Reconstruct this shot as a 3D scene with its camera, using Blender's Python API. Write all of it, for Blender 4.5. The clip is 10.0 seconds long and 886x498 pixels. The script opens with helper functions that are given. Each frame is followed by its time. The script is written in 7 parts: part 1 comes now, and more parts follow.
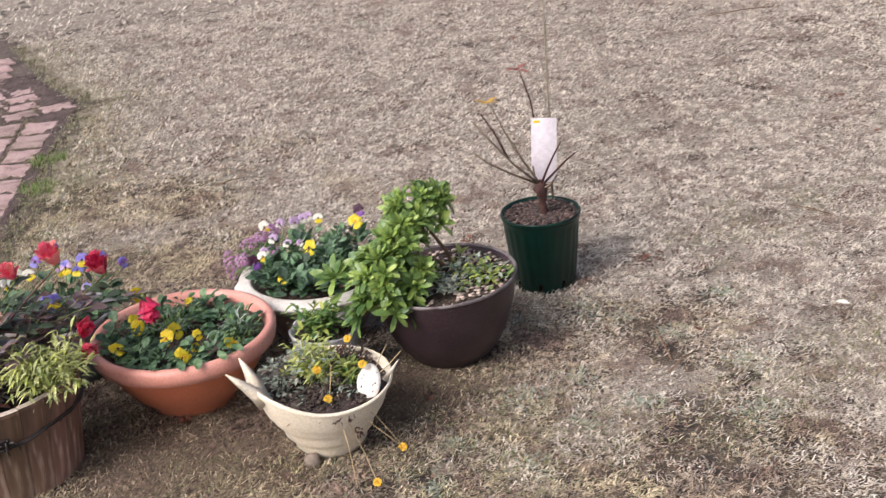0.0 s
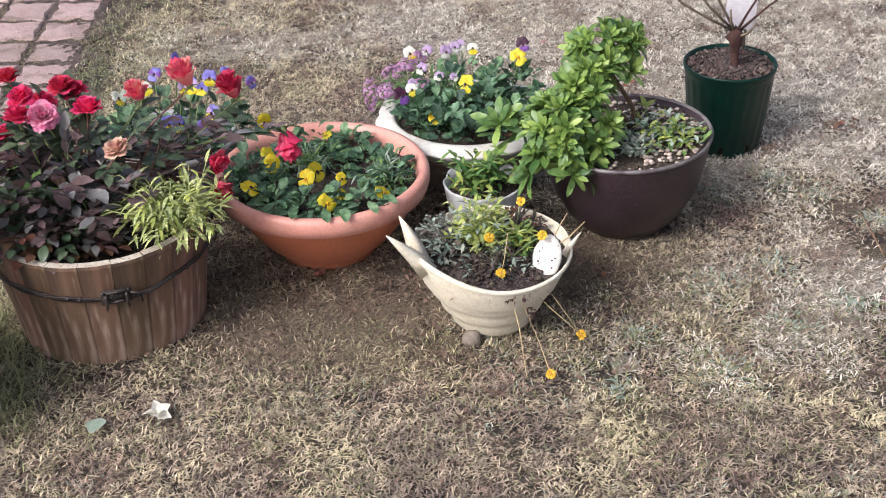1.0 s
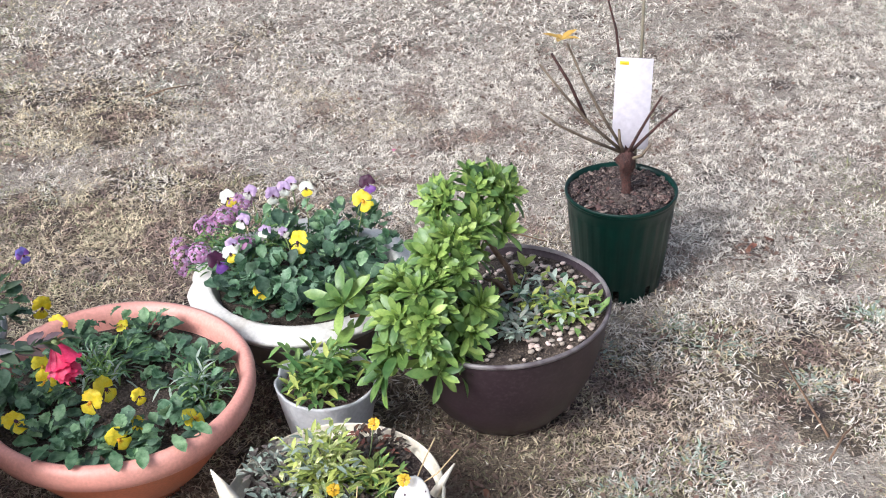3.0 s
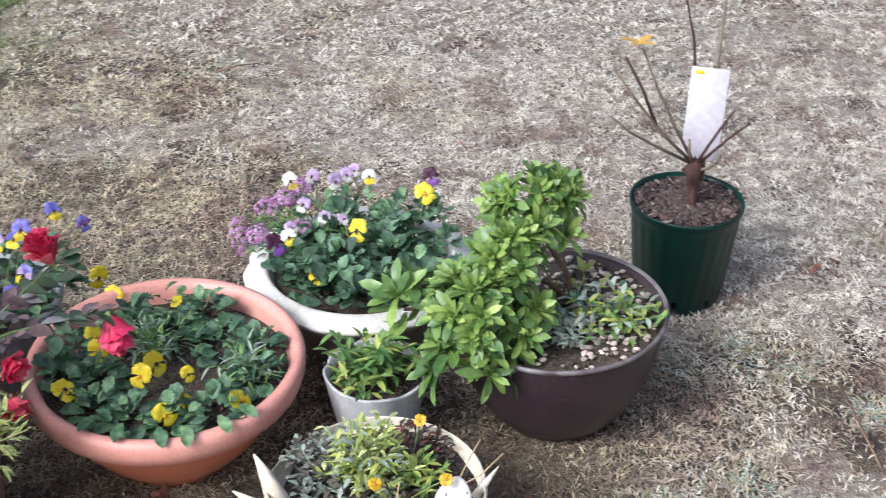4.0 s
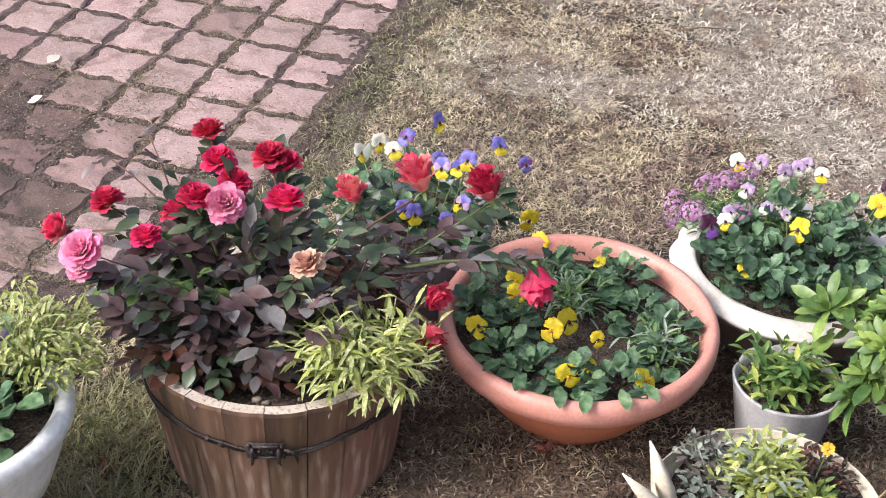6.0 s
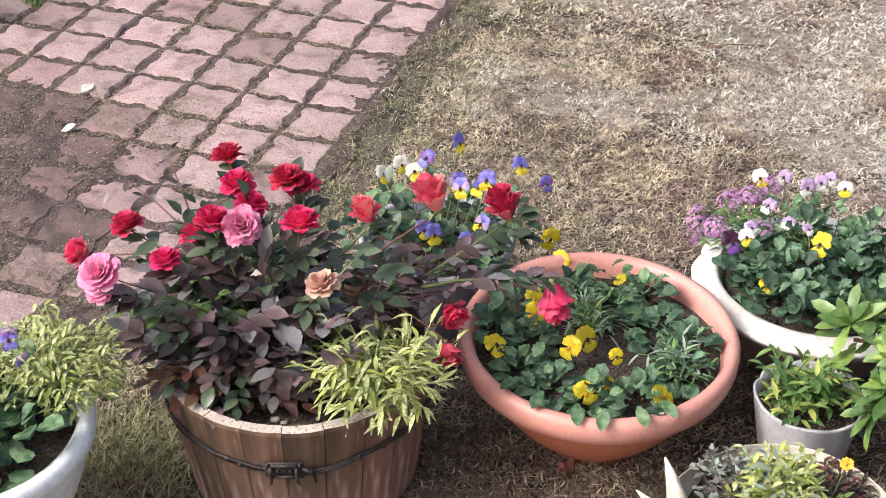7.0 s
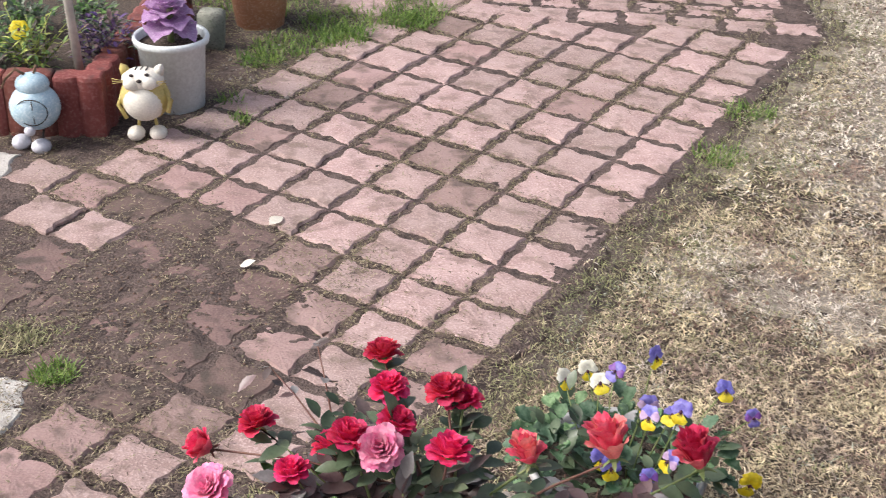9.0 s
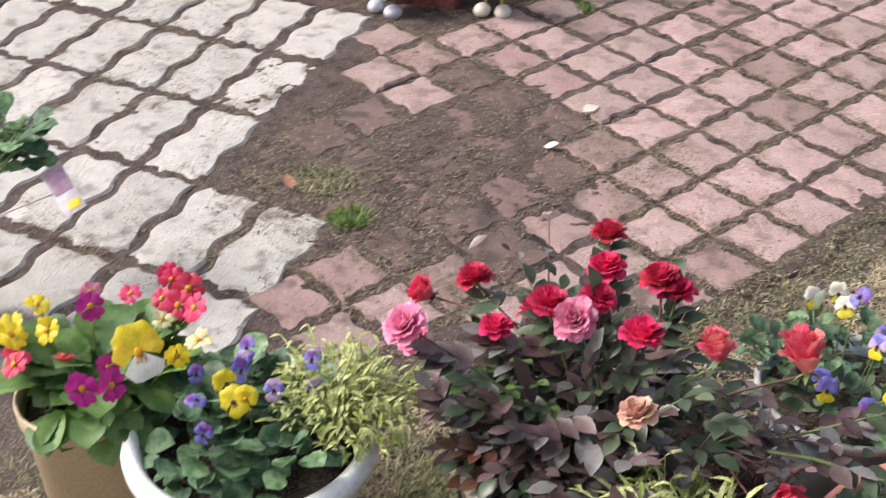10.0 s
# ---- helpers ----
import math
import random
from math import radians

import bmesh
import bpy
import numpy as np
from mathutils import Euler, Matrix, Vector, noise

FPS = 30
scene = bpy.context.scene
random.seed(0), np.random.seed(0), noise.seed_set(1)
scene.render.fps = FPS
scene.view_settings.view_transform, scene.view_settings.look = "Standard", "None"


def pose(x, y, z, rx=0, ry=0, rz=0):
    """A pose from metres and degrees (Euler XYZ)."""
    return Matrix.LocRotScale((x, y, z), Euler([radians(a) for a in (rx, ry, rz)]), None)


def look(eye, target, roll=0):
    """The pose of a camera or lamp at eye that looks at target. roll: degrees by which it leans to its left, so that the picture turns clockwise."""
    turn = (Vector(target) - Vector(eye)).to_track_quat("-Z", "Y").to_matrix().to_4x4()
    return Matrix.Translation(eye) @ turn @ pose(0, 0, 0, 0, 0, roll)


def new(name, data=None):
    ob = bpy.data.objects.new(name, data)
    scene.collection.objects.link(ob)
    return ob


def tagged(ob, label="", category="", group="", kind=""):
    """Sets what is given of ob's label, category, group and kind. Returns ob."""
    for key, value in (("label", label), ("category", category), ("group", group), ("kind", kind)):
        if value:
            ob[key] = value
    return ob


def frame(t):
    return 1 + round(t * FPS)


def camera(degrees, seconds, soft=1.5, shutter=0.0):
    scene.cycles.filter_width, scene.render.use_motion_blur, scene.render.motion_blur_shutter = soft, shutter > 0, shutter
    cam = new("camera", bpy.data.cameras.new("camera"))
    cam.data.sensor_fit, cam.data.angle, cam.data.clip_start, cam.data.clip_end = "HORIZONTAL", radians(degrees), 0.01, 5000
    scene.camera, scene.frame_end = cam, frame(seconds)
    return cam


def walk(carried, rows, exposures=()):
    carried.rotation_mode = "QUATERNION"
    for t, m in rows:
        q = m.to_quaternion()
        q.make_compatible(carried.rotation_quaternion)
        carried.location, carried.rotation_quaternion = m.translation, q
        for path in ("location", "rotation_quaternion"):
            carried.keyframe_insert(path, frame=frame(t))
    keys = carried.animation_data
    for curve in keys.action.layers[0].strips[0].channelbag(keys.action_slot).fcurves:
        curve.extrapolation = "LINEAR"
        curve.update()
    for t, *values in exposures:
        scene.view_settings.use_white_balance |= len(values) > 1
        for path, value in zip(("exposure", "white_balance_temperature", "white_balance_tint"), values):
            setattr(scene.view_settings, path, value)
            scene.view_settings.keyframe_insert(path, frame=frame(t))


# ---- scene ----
cam = camera(37.0, 10.0, soft=1.0, shutter=0.2)
PATH = [
    (0, (0.11, -1.68, 1.503), (0.507, 0.115, 0.715), -5.7),
    (0.5, (0.031, -1.485, 1.444), (0.344, 0.276, 0.549), -3.7),
    (1, (-0.077, -1.206, 1.421), (0.223, 0.476, 0.38), -1.8),
    (1.5, (-0.031, -1.069, 1.405), (0.257, 0.595, 0.333), -1.9),
    (2, (0.131, -0.904, 1.392), (0.383, 0.798, 0.372), -3.9),
    (2.5, (0.167, -0.719, 1.392), (0.557, 0.954, 0.368), -4.0),
    (2.7, (0.148, -0.643, 1.4), (0.597, 1.012, 0.37), -3.5),
    (3.8, (0.113, -0.525, 1.385), (0.593, 1.105, 0.331), 0.3),
    (4, (0.129, -0.546, 1.398), (0.531, 1.108, 0.347), 0.6),
    (4.5, (0.144, -0.562, 1.414), (0.317, 1.133, 0.367), 1.0),
    (5, (0.104, -0.513, 1.412), (0.059, 1.173, 0.337), 2.4),
    (5.5, (0.073, -0.482, 1.411), (-0.053, 1.173, 0.294), 3.2),
    (5.7, (0.07, -0.479, 1.409), (-0.084, 1.159, 0.271), 3.1),
    (6.8, (0.115, -0.465, 1.409), (-0.137, 1.179, 0.298), -0.0),
    (7, (0.128, -0.48, 1.412), (-0.138, 1.165, 0.305), -0.2),
    (7.5, (0.174, -0.534, 1.406), (-0.217, 1.089, 0.305), -1.8),
    (8, (0.183, -0.492, 1.406), (-0.304, 1.127, 0.336), -1.6),
    (8.5, (0.139, -0.297, 1.395), (-0.376, 1.358, 0.397), 0.3),
    (9, (0.102, -0.159, 1.398), (-0.499, 1.481, 0.423), 1.5),
    (9.5, (0.158, -0.142, 1.399), (-0.648, 1.38, 0.381), 1.7),
    (10, (0.319, -0.11, 1.388), (-0.754, 1.17, 0.289), -0.0),
]
walk(cam, [(t, look(eye, target, roll)) for t, eye, target, roll in PATH], exposures=[(0.0, -0.02, 6450, 15), (1.0, 0.09, 6100, 10), (2.5, 0.29, 5900, 9), (4.0, 0.20, 5700, 8), (4.5, 0.21, 5700, 9), (5.5, 0.25, 6150, 12), (7.0, 0.33, 6350, 13), (8.0, 0.38, 6450, 12), (8.5, 0.36, 6500, 10), (9.5, 0.22, 6450, 12), (10.0, 0.22, 6500, 11)])

# ---- light: a bright, thinly clouded winter day ----
world = bpy.data.worlds.new("world")
scene.world = world
world.use_nodes = True
wt = world.node_tree
sky = wt.nodes.new("ShaderNodeTexSky")
sky.sky_type = "NISHITA"
sky.sun_disc = False
sky.sun_elevation, sky.sun_rotation = radians(42.8), radians(242)
sky.dust_density, sky.air_density, sky.ozone_density = 6.0, 1.0, 1.0
cloud = wt.nodes.new("ShaderNodeHueSaturation")
cloud.inputs["Saturation"].default_value = 0.65
wt.links.new(sky.outputs[0], cloud.inputs["Color"])
wt.links.new(cloud.outputs[0], wt.nodes["Background"].inputs[0])
wt.nodes["Background"].inputs[1].default_value = 0.175
sun = new("sun", bpy.data.lights.new("sun", "SUN"))
sun.data.energy, sun.data.angle, sun.data.color = 2.6, radians(20), (1.0, 0.975, 0.94)
sun.matrix_basis = look((-2.3, -1.2, 2.4), (0, 0, 0))

# ---- builders ----
rng = random.Random(11)


class Build:
    """Vertices, faces and the material of each face."""

    def __init__(self):
        self.v, self.f, self.m = [], [], []

    def add(self, verts, faces, m=0, at=None):
        k = len(self.v)
        self.v += [tuple(at @ Vector(p)) for p in verts] if at is not None else [tuple(p) for p in verts]
        self.f += [tuple(i + k for i in f) for f in faces]
        self.m += [m] * len(faces)
        return self

    def lathe(self, profile, seg=48, m=0, wave=None, caps=(True, False), at=None):
        """profile: radius and height from the bottom up. wave(a, i, r, z) may bend a ring."""
        v, f = [], []
        for i, (r, z) in enumerate(profile):
            for k in range(seg):
                a = 2 * math.pi * k / seg
                q, h = wave(a, i, r, z) if wave else (r, z)
                v.append((q * math.cos(a), q * math.sin(a), h))
        for i in range(len(profile) - 1):
            for k in range(seg):
                j = (k + 1) % seg
                f.append((i * seg + k, i * seg + j, (i + 1) * seg + j, (i + 1) * seg + k))
        if caps[0]:
            f.append(tuple(reversed(range(seg))))
        if caps[1]:
            f.append(tuple(range((len(profile) - 1) * seg, len(profile) * seg)))
        return self.add(v, f, m, at)

    def tube(self, pts, radii, seg=6, m=0):
        pts = [Vector(p) for p in pts]
        v, f = [], []
        for i, p in enumerate(pts):
            d = (pts[min(i + 1, len(pts) - 1)] - pts[max(i - 1, 0)]).normalized()
            x = d.orthogonal().normalized()
            y = d.cross(x)
            r = radii[i] if isinstance(radii, (list, tuple)) else radii
            for k in range(seg):
                a = 2 * math.pi * k / seg
                v.append(p + r * (math.cos(a) * x + math.sin(a) * y))
        n = len(pts)
        for i in range(n - 1):
            for k in range(seg):
                j = (k + 1) % seg
                f.append((i * seg + k, i * seg + j, (i + 1) * seg + j, (i + 1) * seg + k))
        f += [tuple(reversed(range(seg))), tuple(range((n - 1) * seg, n * seg))]
        return self.add(v, f, m)

    def blob(self, c, r, seg=10, rings=6, m=0, rough=0.0, seed=0, at=None):
        v, f = [], []
        r = (r, r, r) if isinstance(r, (int, float)) else r
        for i in range(1, rings):
            t = math.pi * i / rings
            for k in range(seg):
                a = 2 * math.pi * k / seg
                p = Vector((math.sin(t) * math.cos(a), math.sin(t) * math.sin(a), math.cos(t)))
                s = 1 + rough * noise.noise(p * 1.7 + Vector((seed, seed * 0.3, 0)))
                v.append((c[0] + r[0] * p.x * s, c[1] + r[1] * p.y * s, c[2] + r[2] * p.z * s))
        top, low = len(v), len(v) + 1
        v += [(c[0], c[1], c[2] + r[2]), (c[0], c[1], c[2] - r[2])]
        for i in range(rings - 2):
            for k in range(seg):
                j = (k + 1) % seg
                f.append((i * seg + k, (i + 1) * seg + k, (i + 1) * seg + j, i * seg + j))
        for k in range(seg):
            j = (k + 1) % seg
            f += [(top, k, j), (low, (rings - 2) * seg + j, (rings - 2) * seg + k)]
        return self.add(v, f, m, at)

    def box(self, c, s, m=0, at=None, bevel=0.0):
        x, y, z = (k / 2 for k in s)
        b = bevel
        v = []
        for h, g in ((-z, b), (-z + b, 0), (z - b, 0), (z, b)):
            v += [(c[0] + i * (x - g), c[1] + j * (y - g), c[2] + h) for i, j in ((-1, -1), (1, -1), (1, 1), (-1, 1))]
        f = [(3, 2, 1, 0), (12, 13, 14, 15)]
        for i in range(3):
            for k in range(4):
                j = (k + 1) % 4
                f.append((4 * i + k, 4 * i + j, 4 * i + 4 + j, 4 * i + 4 + k))
        return self.add(v, f, m, at)

    def mesh(self, name, mats, smooth=True):
        me = bpy.data.meshes.new(name)
        me.from_pydata(self.v, [], self.f)
        for m in mats if isinstance(mats, (list, tuple)) else [mats]:
            me.materials.append(m)
        me.polygons.foreach_set("material_index", self.m)
        me.polygons.foreach_set("use_smooth", [smooth] * len(self.f))
        me.update()
        return me


def thing(name, m, label, category, group="", kind=""):
    """An Empty at the base of a thing, at the pose m."""
    ob = new(name)
    ob.empty_display_size = 0.05
    ob.matrix_basis = m
    return tagged(ob, label, category, group, kind)


def piece(name, mesh, m, parent, label="", kind=""):
    """A mesh object at the pose m of the world, under a thing or a part."""
    ob = new(name, mesh)
    ob.parent = parent
    ob.matrix_parent_inverse = parent.matrix_basis.inverted()
    ob.matrix_basis = m
    return tagged(ob, label, kind=kind)


def part(name, build, mats, parent, label="", local=True, smooth=True, kind=""):
    return piece(name, build.mesh(name, mats, smooth), parent.matrix_basis.copy() if local else Matrix(), parent, label, kind)


def single(name, build, mats, m, label, category, smooth=True, group="", kind=""):
    ob = new(name, build.mesh(name, mats, smooth))
    ob.matrix_basis = m
    return tagged(ob, label, category, group, kind)


def orient(p, d, roll=0.0, s=1.0, up=(0, 0, 1)):
    """A pose at p whose y points along d and whose z leans towards up."""
    d = Vector(d).normalized()
    x = d.cross(Vector(up))
    x = x.normalized() if x.length > 1e-3 else Vector((1, 0, 0))
    m = Matrix((x, d, x.cross(d))).transposed().to_4x4()
    return Matrix.Translation(p) @ m @ Matrix.Rotation(roll, 4, "Y") @ Matrix.Diagonal((s, s, s, 1))


def way(a, e):
    """A direction from azimuth and elevation, in degrees."""
    a, e = radians(a), radians(e)
    return Vector((math.cos(e) * math.cos(a), math.cos(e) * math.sin(a), math.sin(e)))


# ---- materials ----
def surface(name, a, b, scale=20.0, rough=0.7, bump=0.2, fine=140.0, c=None, vary=0.0, island=False, metal=0.0, thin=0.0, spec=0.5, depth=0.004,
            coarse=3.0, stain=None, stain_scale=4.0, stain_at=0.6, stretch=None, palette=None, palette_mix=0.75, stain_mix=1.0, edge=0.15):
    """Two colours mixed by noise at two scales, an optional third in stains, relief, and variation from piece to piece."""
    m = bpy.data.materials.new(name)
    m.use_nodes = True
    nt = m.node_tree
    n, l = nt.nodes, nt.links
    p = n["Principled BSDF"]
    p.inputs["Roughness"].default_value = rough
    p.inputs["Metallic"].default_value = metal
    p.inputs["Specular IOR Level"].default_value = spec
    co = n.new("ShaderNodeTexCoord").outputs["Object"] if stretch else n.new("ShaderNodeNewGeometry").outputs["Position"]
    if stretch:
        mp = n.new("ShaderNodeMapping")
        mp.inputs["Scale"].default_value = stretch
        l.new(co, mp.inputs[0])
        co = mp.outputs[0]

    def cloudy(s, d=4.0):
        t = n.new("ShaderNodeTexNoise")
        t.inputs["Scale"].default_value, t.inputs["Detail"].default_value = s, d
        l.new(co, t.inputs["Vector"])
        return t.outputs[0]

    def ramp(x, lo, hi):
        r = n.new("ShaderNodeMapRange")
        r.inputs["From Min"].default_value, r.inputs["From Max"].default_value = lo, hi
        l.new(x, r.inputs["Value"])
        return r.outputs[0]

    def mix(fac, x, y, kind="MIX"):
        k = n.new("ShaderNodeMix")
        k.data_type, k.blend_type = "RGBA", kind
        for value, socket in ((fac, k.inputs[0]), (x, k.inputs[6]), (y, k.inputs[7])):
            if isinstance(value, (int, float)):
                socket.default_value = value
            elif isinstance(value, (tuple, list)):
                socket.default_value = (*value, 1)
            else:
                l.new(value, socket)
        return k.outputs[2]

    grain = cloudy(fine, 3.0)
    col = mix(ramp(cloudy(scale), 0.5 - edge, 0.5 + edge), a, b)
    if palette:
        pick = n.new("ShaderNodeValToRGB")
        while len(pick.color_ramp.elements) < len(palette):
            pick.color_ramp.elements.new(0.5)
        for k, e in enumerate(pick.color_ramp.elements):
            e.position, e.color = k / (len(palette) - 1), (*palette[k], 1)
        l.new(n.new("ShaderNodeNewGeometry").outputs["Random Per Island"], pick.inputs[0])
        col = mix(palette_mix, col, pick.outputs[0])
    if c:
        col = mix(ramp(grain, 0.5, 0.7), col, c)
    if stain:
        f = n.new("ShaderNodeMath")
        f.operation = "MULTIPLY"
        f.inputs[1].default_value = stain_mix
        l.new(ramp(cloudy(stain_scale, 6.0), stain_at, stain_at + 0.12), f.inputs[0])
        col = mix(f.outputs[0], col, stain)
    if vary:
        r = n.new("ShaderNodeNewGeometry").outputs["Random Per Island"] if island else n.new("ShaderNodeObjectInfo").outputs["Random"]
        h = n.new("ShaderNodeHueSaturation")
        w = n.new("ShaderNodeMapRange")
        w.inputs["To Min"].default_value, w.inputs["To Max"].default_value = 1 - vary, 1 + vary
        l.new(r, w.inputs["Value"])
        l.new(w.outputs[0], h.inputs["Value"])
        w2 = n.new("ShaderNodeMapRange")
        w2.inputs["To Min"].default_value, w2.inputs["To Max"].default_value = 0.5 + 0.04 * vary, 0.5 - 0.05 * vary
        l.new(r, w2.inputs["Value"])
        l.new(w2.outputs[0], h.inputs["Hue"])
        l.new(col, h.inputs["Color"])
        col = h.outputs[0]
    col = mix(0.35, col, mix(ramp(grain, 0.3, 0.7), (0.45, 0.45, 0.45), (1, 1, 1)), "MULTIPLY")
    l.new(col, p.inputs["Base Color"])
    if bump:
        k = n.new("ShaderNodeBump")
        k.inputs["Strength"].default_value, k.inputs["Distance"].default_value = bump, depth
        l.new(grain, k.inputs["Height"])
        l.new(k.outputs[0], p.inputs["Normal"])
    if thin:
        t = n.new("ShaderNodeBsdfTranslucent")
        l.new(col, t.inputs[0])
        s = n.new("ShaderNodeMixShader")
        s.inputs[0].default_value = thin
        l.new(p.outputs[0], s.inputs[1])
        l.new(t.outputs[0], s.inputs[2])
        l.new(s.outputs[0], n["Material Output"].inputs[0])
    return m


SOIL = surface("potting_soil", (0.035, 0.024, 0.018), (0.07, 0.05, 0.038), 60, 0.95, 0.8, 240, c=(0.16, 0.12, 0.09))
MULCH = surface("bark_mulch", (0.028, 0.017, 0.015), (0.078, 0.047, 0.041), 120, 0.9, 1.0, 300, c=(0.26, 0.19, 0.16), depth=0.006)
DARKMULCH = surface("wet_bark_mulch", (0.020, 0.011, 0.011), (0.050, 0.029, 0.027), 60, 0.9, 1.0, 300, c=(0.20, 0.155, 0.135), stain=(0.13, 0.098, 0.082), stain_scale=14.0, stain_at=0.52, stain_mix=0.7, depth=0.006)
CHIPS = surface("bark_chips", (0.10, 0.055, 0.05), (0.16, 0.10, 0.085), 50, 0.9, 0.3, 200, island=True, palette=[(0.03, 0.016, 0.016), (0.12, 0.06, 0.05), (0.30, 0.24, 0.20), (0.06, 0.03, 0.03), (0.18, 0.12, 0.10)])
EARTH = surface("bare_earth", (0.075, 0.056, 0.048), (0.135, 0.104, 0.088), 16, 0.95, 1.0, 150, c=(0.20, 0.16, 0.13), stain=(0.06, 0.044, 0.038), stain_scale=5.0, depth=0.008)
TURF = surface("dry_turf", (0.15, 0.115, 0.08), (0.062, 0.047, 0.037), 45, 0.95, 1.0, 210, c=(0.24, 0.19, 0.13), stain=(0.05, 0.037, 0.032), stain_scale=9.0, stain_at=0.5, depth=0.008)
PALETURF = surface("bleached_turf", (0.39, 0.335, 0.275), (0.23, 0.19, 0.16), 45, 0.95, 1.0, 210, c=(0.42, 0.37, 0.30), stain=(0.10, 0.077, 0.066), stain_scale=8.0, stain_at=0.54, depth=0.008)
RUSTY = surface("rusty_blades", (0.46, 0.33, 0.25), (0.14, 0.096, 0.085), 36, 0.7, 0, 60, island=True, thin=0.1, edge=0.07, palette_mix=0.4,
                palette=[(0.42, 0.29, 0.21), (0.25, 0.16, 0.135), (0.13, 0.088, 0.085), (0.52, 0.37, 0.28), (0.33, 0.235, 0.215), (0.20, 0.13, 0.10), (0.60, 0.48, 0.38)])
STRAW = surface("straw_blades", (0.63, 0.505, 0.365), (0.14, 0.105, 0.092), 36, 0.6, 0, 60, island=True, thin=0.1, edge=0.1, stain=(0.19, 0.135, 0.12), stain_scale=9.0, stain_at=0.52, stain_mix=0.6, palette_mix=0.32,
                palette=[(0.80, 0.68, 0.52), (0.50, 0.36, 0.25), (0.24, 0.165, 0.13), (0.11, 0.076, 0.065), (0.72, 0.59, 0.45), (0.36, 0.32, 0.19), (0.86, 0.77, 0.64), (0.40, 0.25, 0.185), (0.62, 0.47, 0.35), (0.50, 0.46, 0.40)])
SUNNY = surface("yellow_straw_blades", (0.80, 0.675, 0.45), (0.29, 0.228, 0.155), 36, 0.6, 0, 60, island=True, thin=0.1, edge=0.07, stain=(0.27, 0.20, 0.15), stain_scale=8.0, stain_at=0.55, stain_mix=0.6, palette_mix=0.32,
                palette=[(0.88, 0.78, 0.54), (0.60, 0.48, 0.28), (0.34, 0.26, 0.18), (0.16, 0.12, 0.09), (0.78, 0.68, 0.46), (0.46, 0.43, 0.22), (0.90, 0.83, 0.64), (0.72, 0.60, 0.38)])
BLEACHED = surface("bleached_blades", (0.95, 0.875, 0.755), (0.42, 0.35, 0.295), 32, 0.6, 0, 60, island=True, thin=0.1, edge=0.07, stain=(0.30, 0.24, 0.22), stain_scale=6.0, stain_at=0.58, stain_mix=0.45, palette_mix=0.28,
                   palette=[(0.90, 0.84, 0.75), (0.64, 0.56, 0.46), (0.40, 0.34, 0.30), (0.15, 0.115, 0.10), (0.82, 0.77, 0.70), (0.66, 0.55, 0.40), (0.28, 0.22, 0.18), (0.92, 0.87, 0.79), (0.56, 0.46, 0.32)])
DEADSHADE = surface("dead_and_shade_blades", (0.14, 0.10, 0.075), (0.21, 0.155, 0.115), 20, 0.8, 0, 60, island=True, palette=[(0.07, 0.052, 0.04), (0.18, 0.125, 0.085), (0.28, 0.215, 0.15), (0.12, 0.10, 0.065)])
GREYBLADE = surface("grey_green_blades", (0.28, 0.31, 0.25), (0.36, 0.38, 0.30), 20, 0.8, 0, 60, vary=0.4, island=True, thin=0.15)
OLIVE = surface("olive_blades", (0.24, 0.26, 0.12), (0.36, 0.34, 0.19), 6, 0.7, 0, 60, vary=0.45, island=True, thin=0.25)
GREENBLADE = surface("green_blades", (0.12, 0.22, 0.04), (0.20, 0.30, 0.07), 8, 0.6, 0, 60, vary=0.4, island=True, thin=0.3)
FROST = surface("grey_green_weed", (0.26, 0.33, 0.26), (0.37, 0.42, 0.35), 30, 0.8, 0.1, 90, vary=0.3, island=True, thin=0.2)
PINK = surface("pink_concrete", (0.335, 0.228, 0.213), (0.43, 0.31, 0.293), 14, 0.92, 0.6, 230, c=(0.49, 0.37, 0.35), vary=0.15, stain=(0.20, 0.142, 0.122), stain_scale=16.0, stain_at=0.53, stain_mix=0.7, depth=0.003)
DARKEARTH = surface("washed_dark_earth", (0.068, 0.046, 0.041), (0.125, 0.089, 0.079), 14, 0.95, 1.0, 190, c=(0.17, 0.125, 0.107), stain=(0.048, 0.033, 0.030), stain_scale=30.0, stain_at=0.5, stain_mix=0.8, depth=0.008)
SOILED = surface("soiled_pink_concrete", (0.135, 0.088, 0.080), (0.205, 0.132, 0.12), 10, 0.95, 0.6, 200, c=(0.17, 0.122, 0.105), vary=0.15, stain=(0.085, 0.062, 0.054), stain_scale=16.0, stain_at=0.5, depth=0.003)
HALFSOILED = surface("half_soiled_pink_concrete", (0.27, 0.178, 0.164), (0.37, 0.252, 0.236), 9, 0.95, 0.6, 200, c=(0.32, 0.23, 0.21), vary=0.18, stain=(0.13, 0.093, 0.08), stain_scale=13.0, stain_at=0.52, stain_mix=0.85, depth=0.003)
WHITESTONE = surface("white_concrete", (0.48, 0.455, 0.425), (0.59, 0.565, 0.535), 22, 0.92, 0.9, 200, c=(0.43, 0.395, 0.36), vary=0.12, stain=(0.20, 0.175, 0.15), stain_scale=17.0, stain_at=0.56, stain_mix=0.7, depth=0.004)
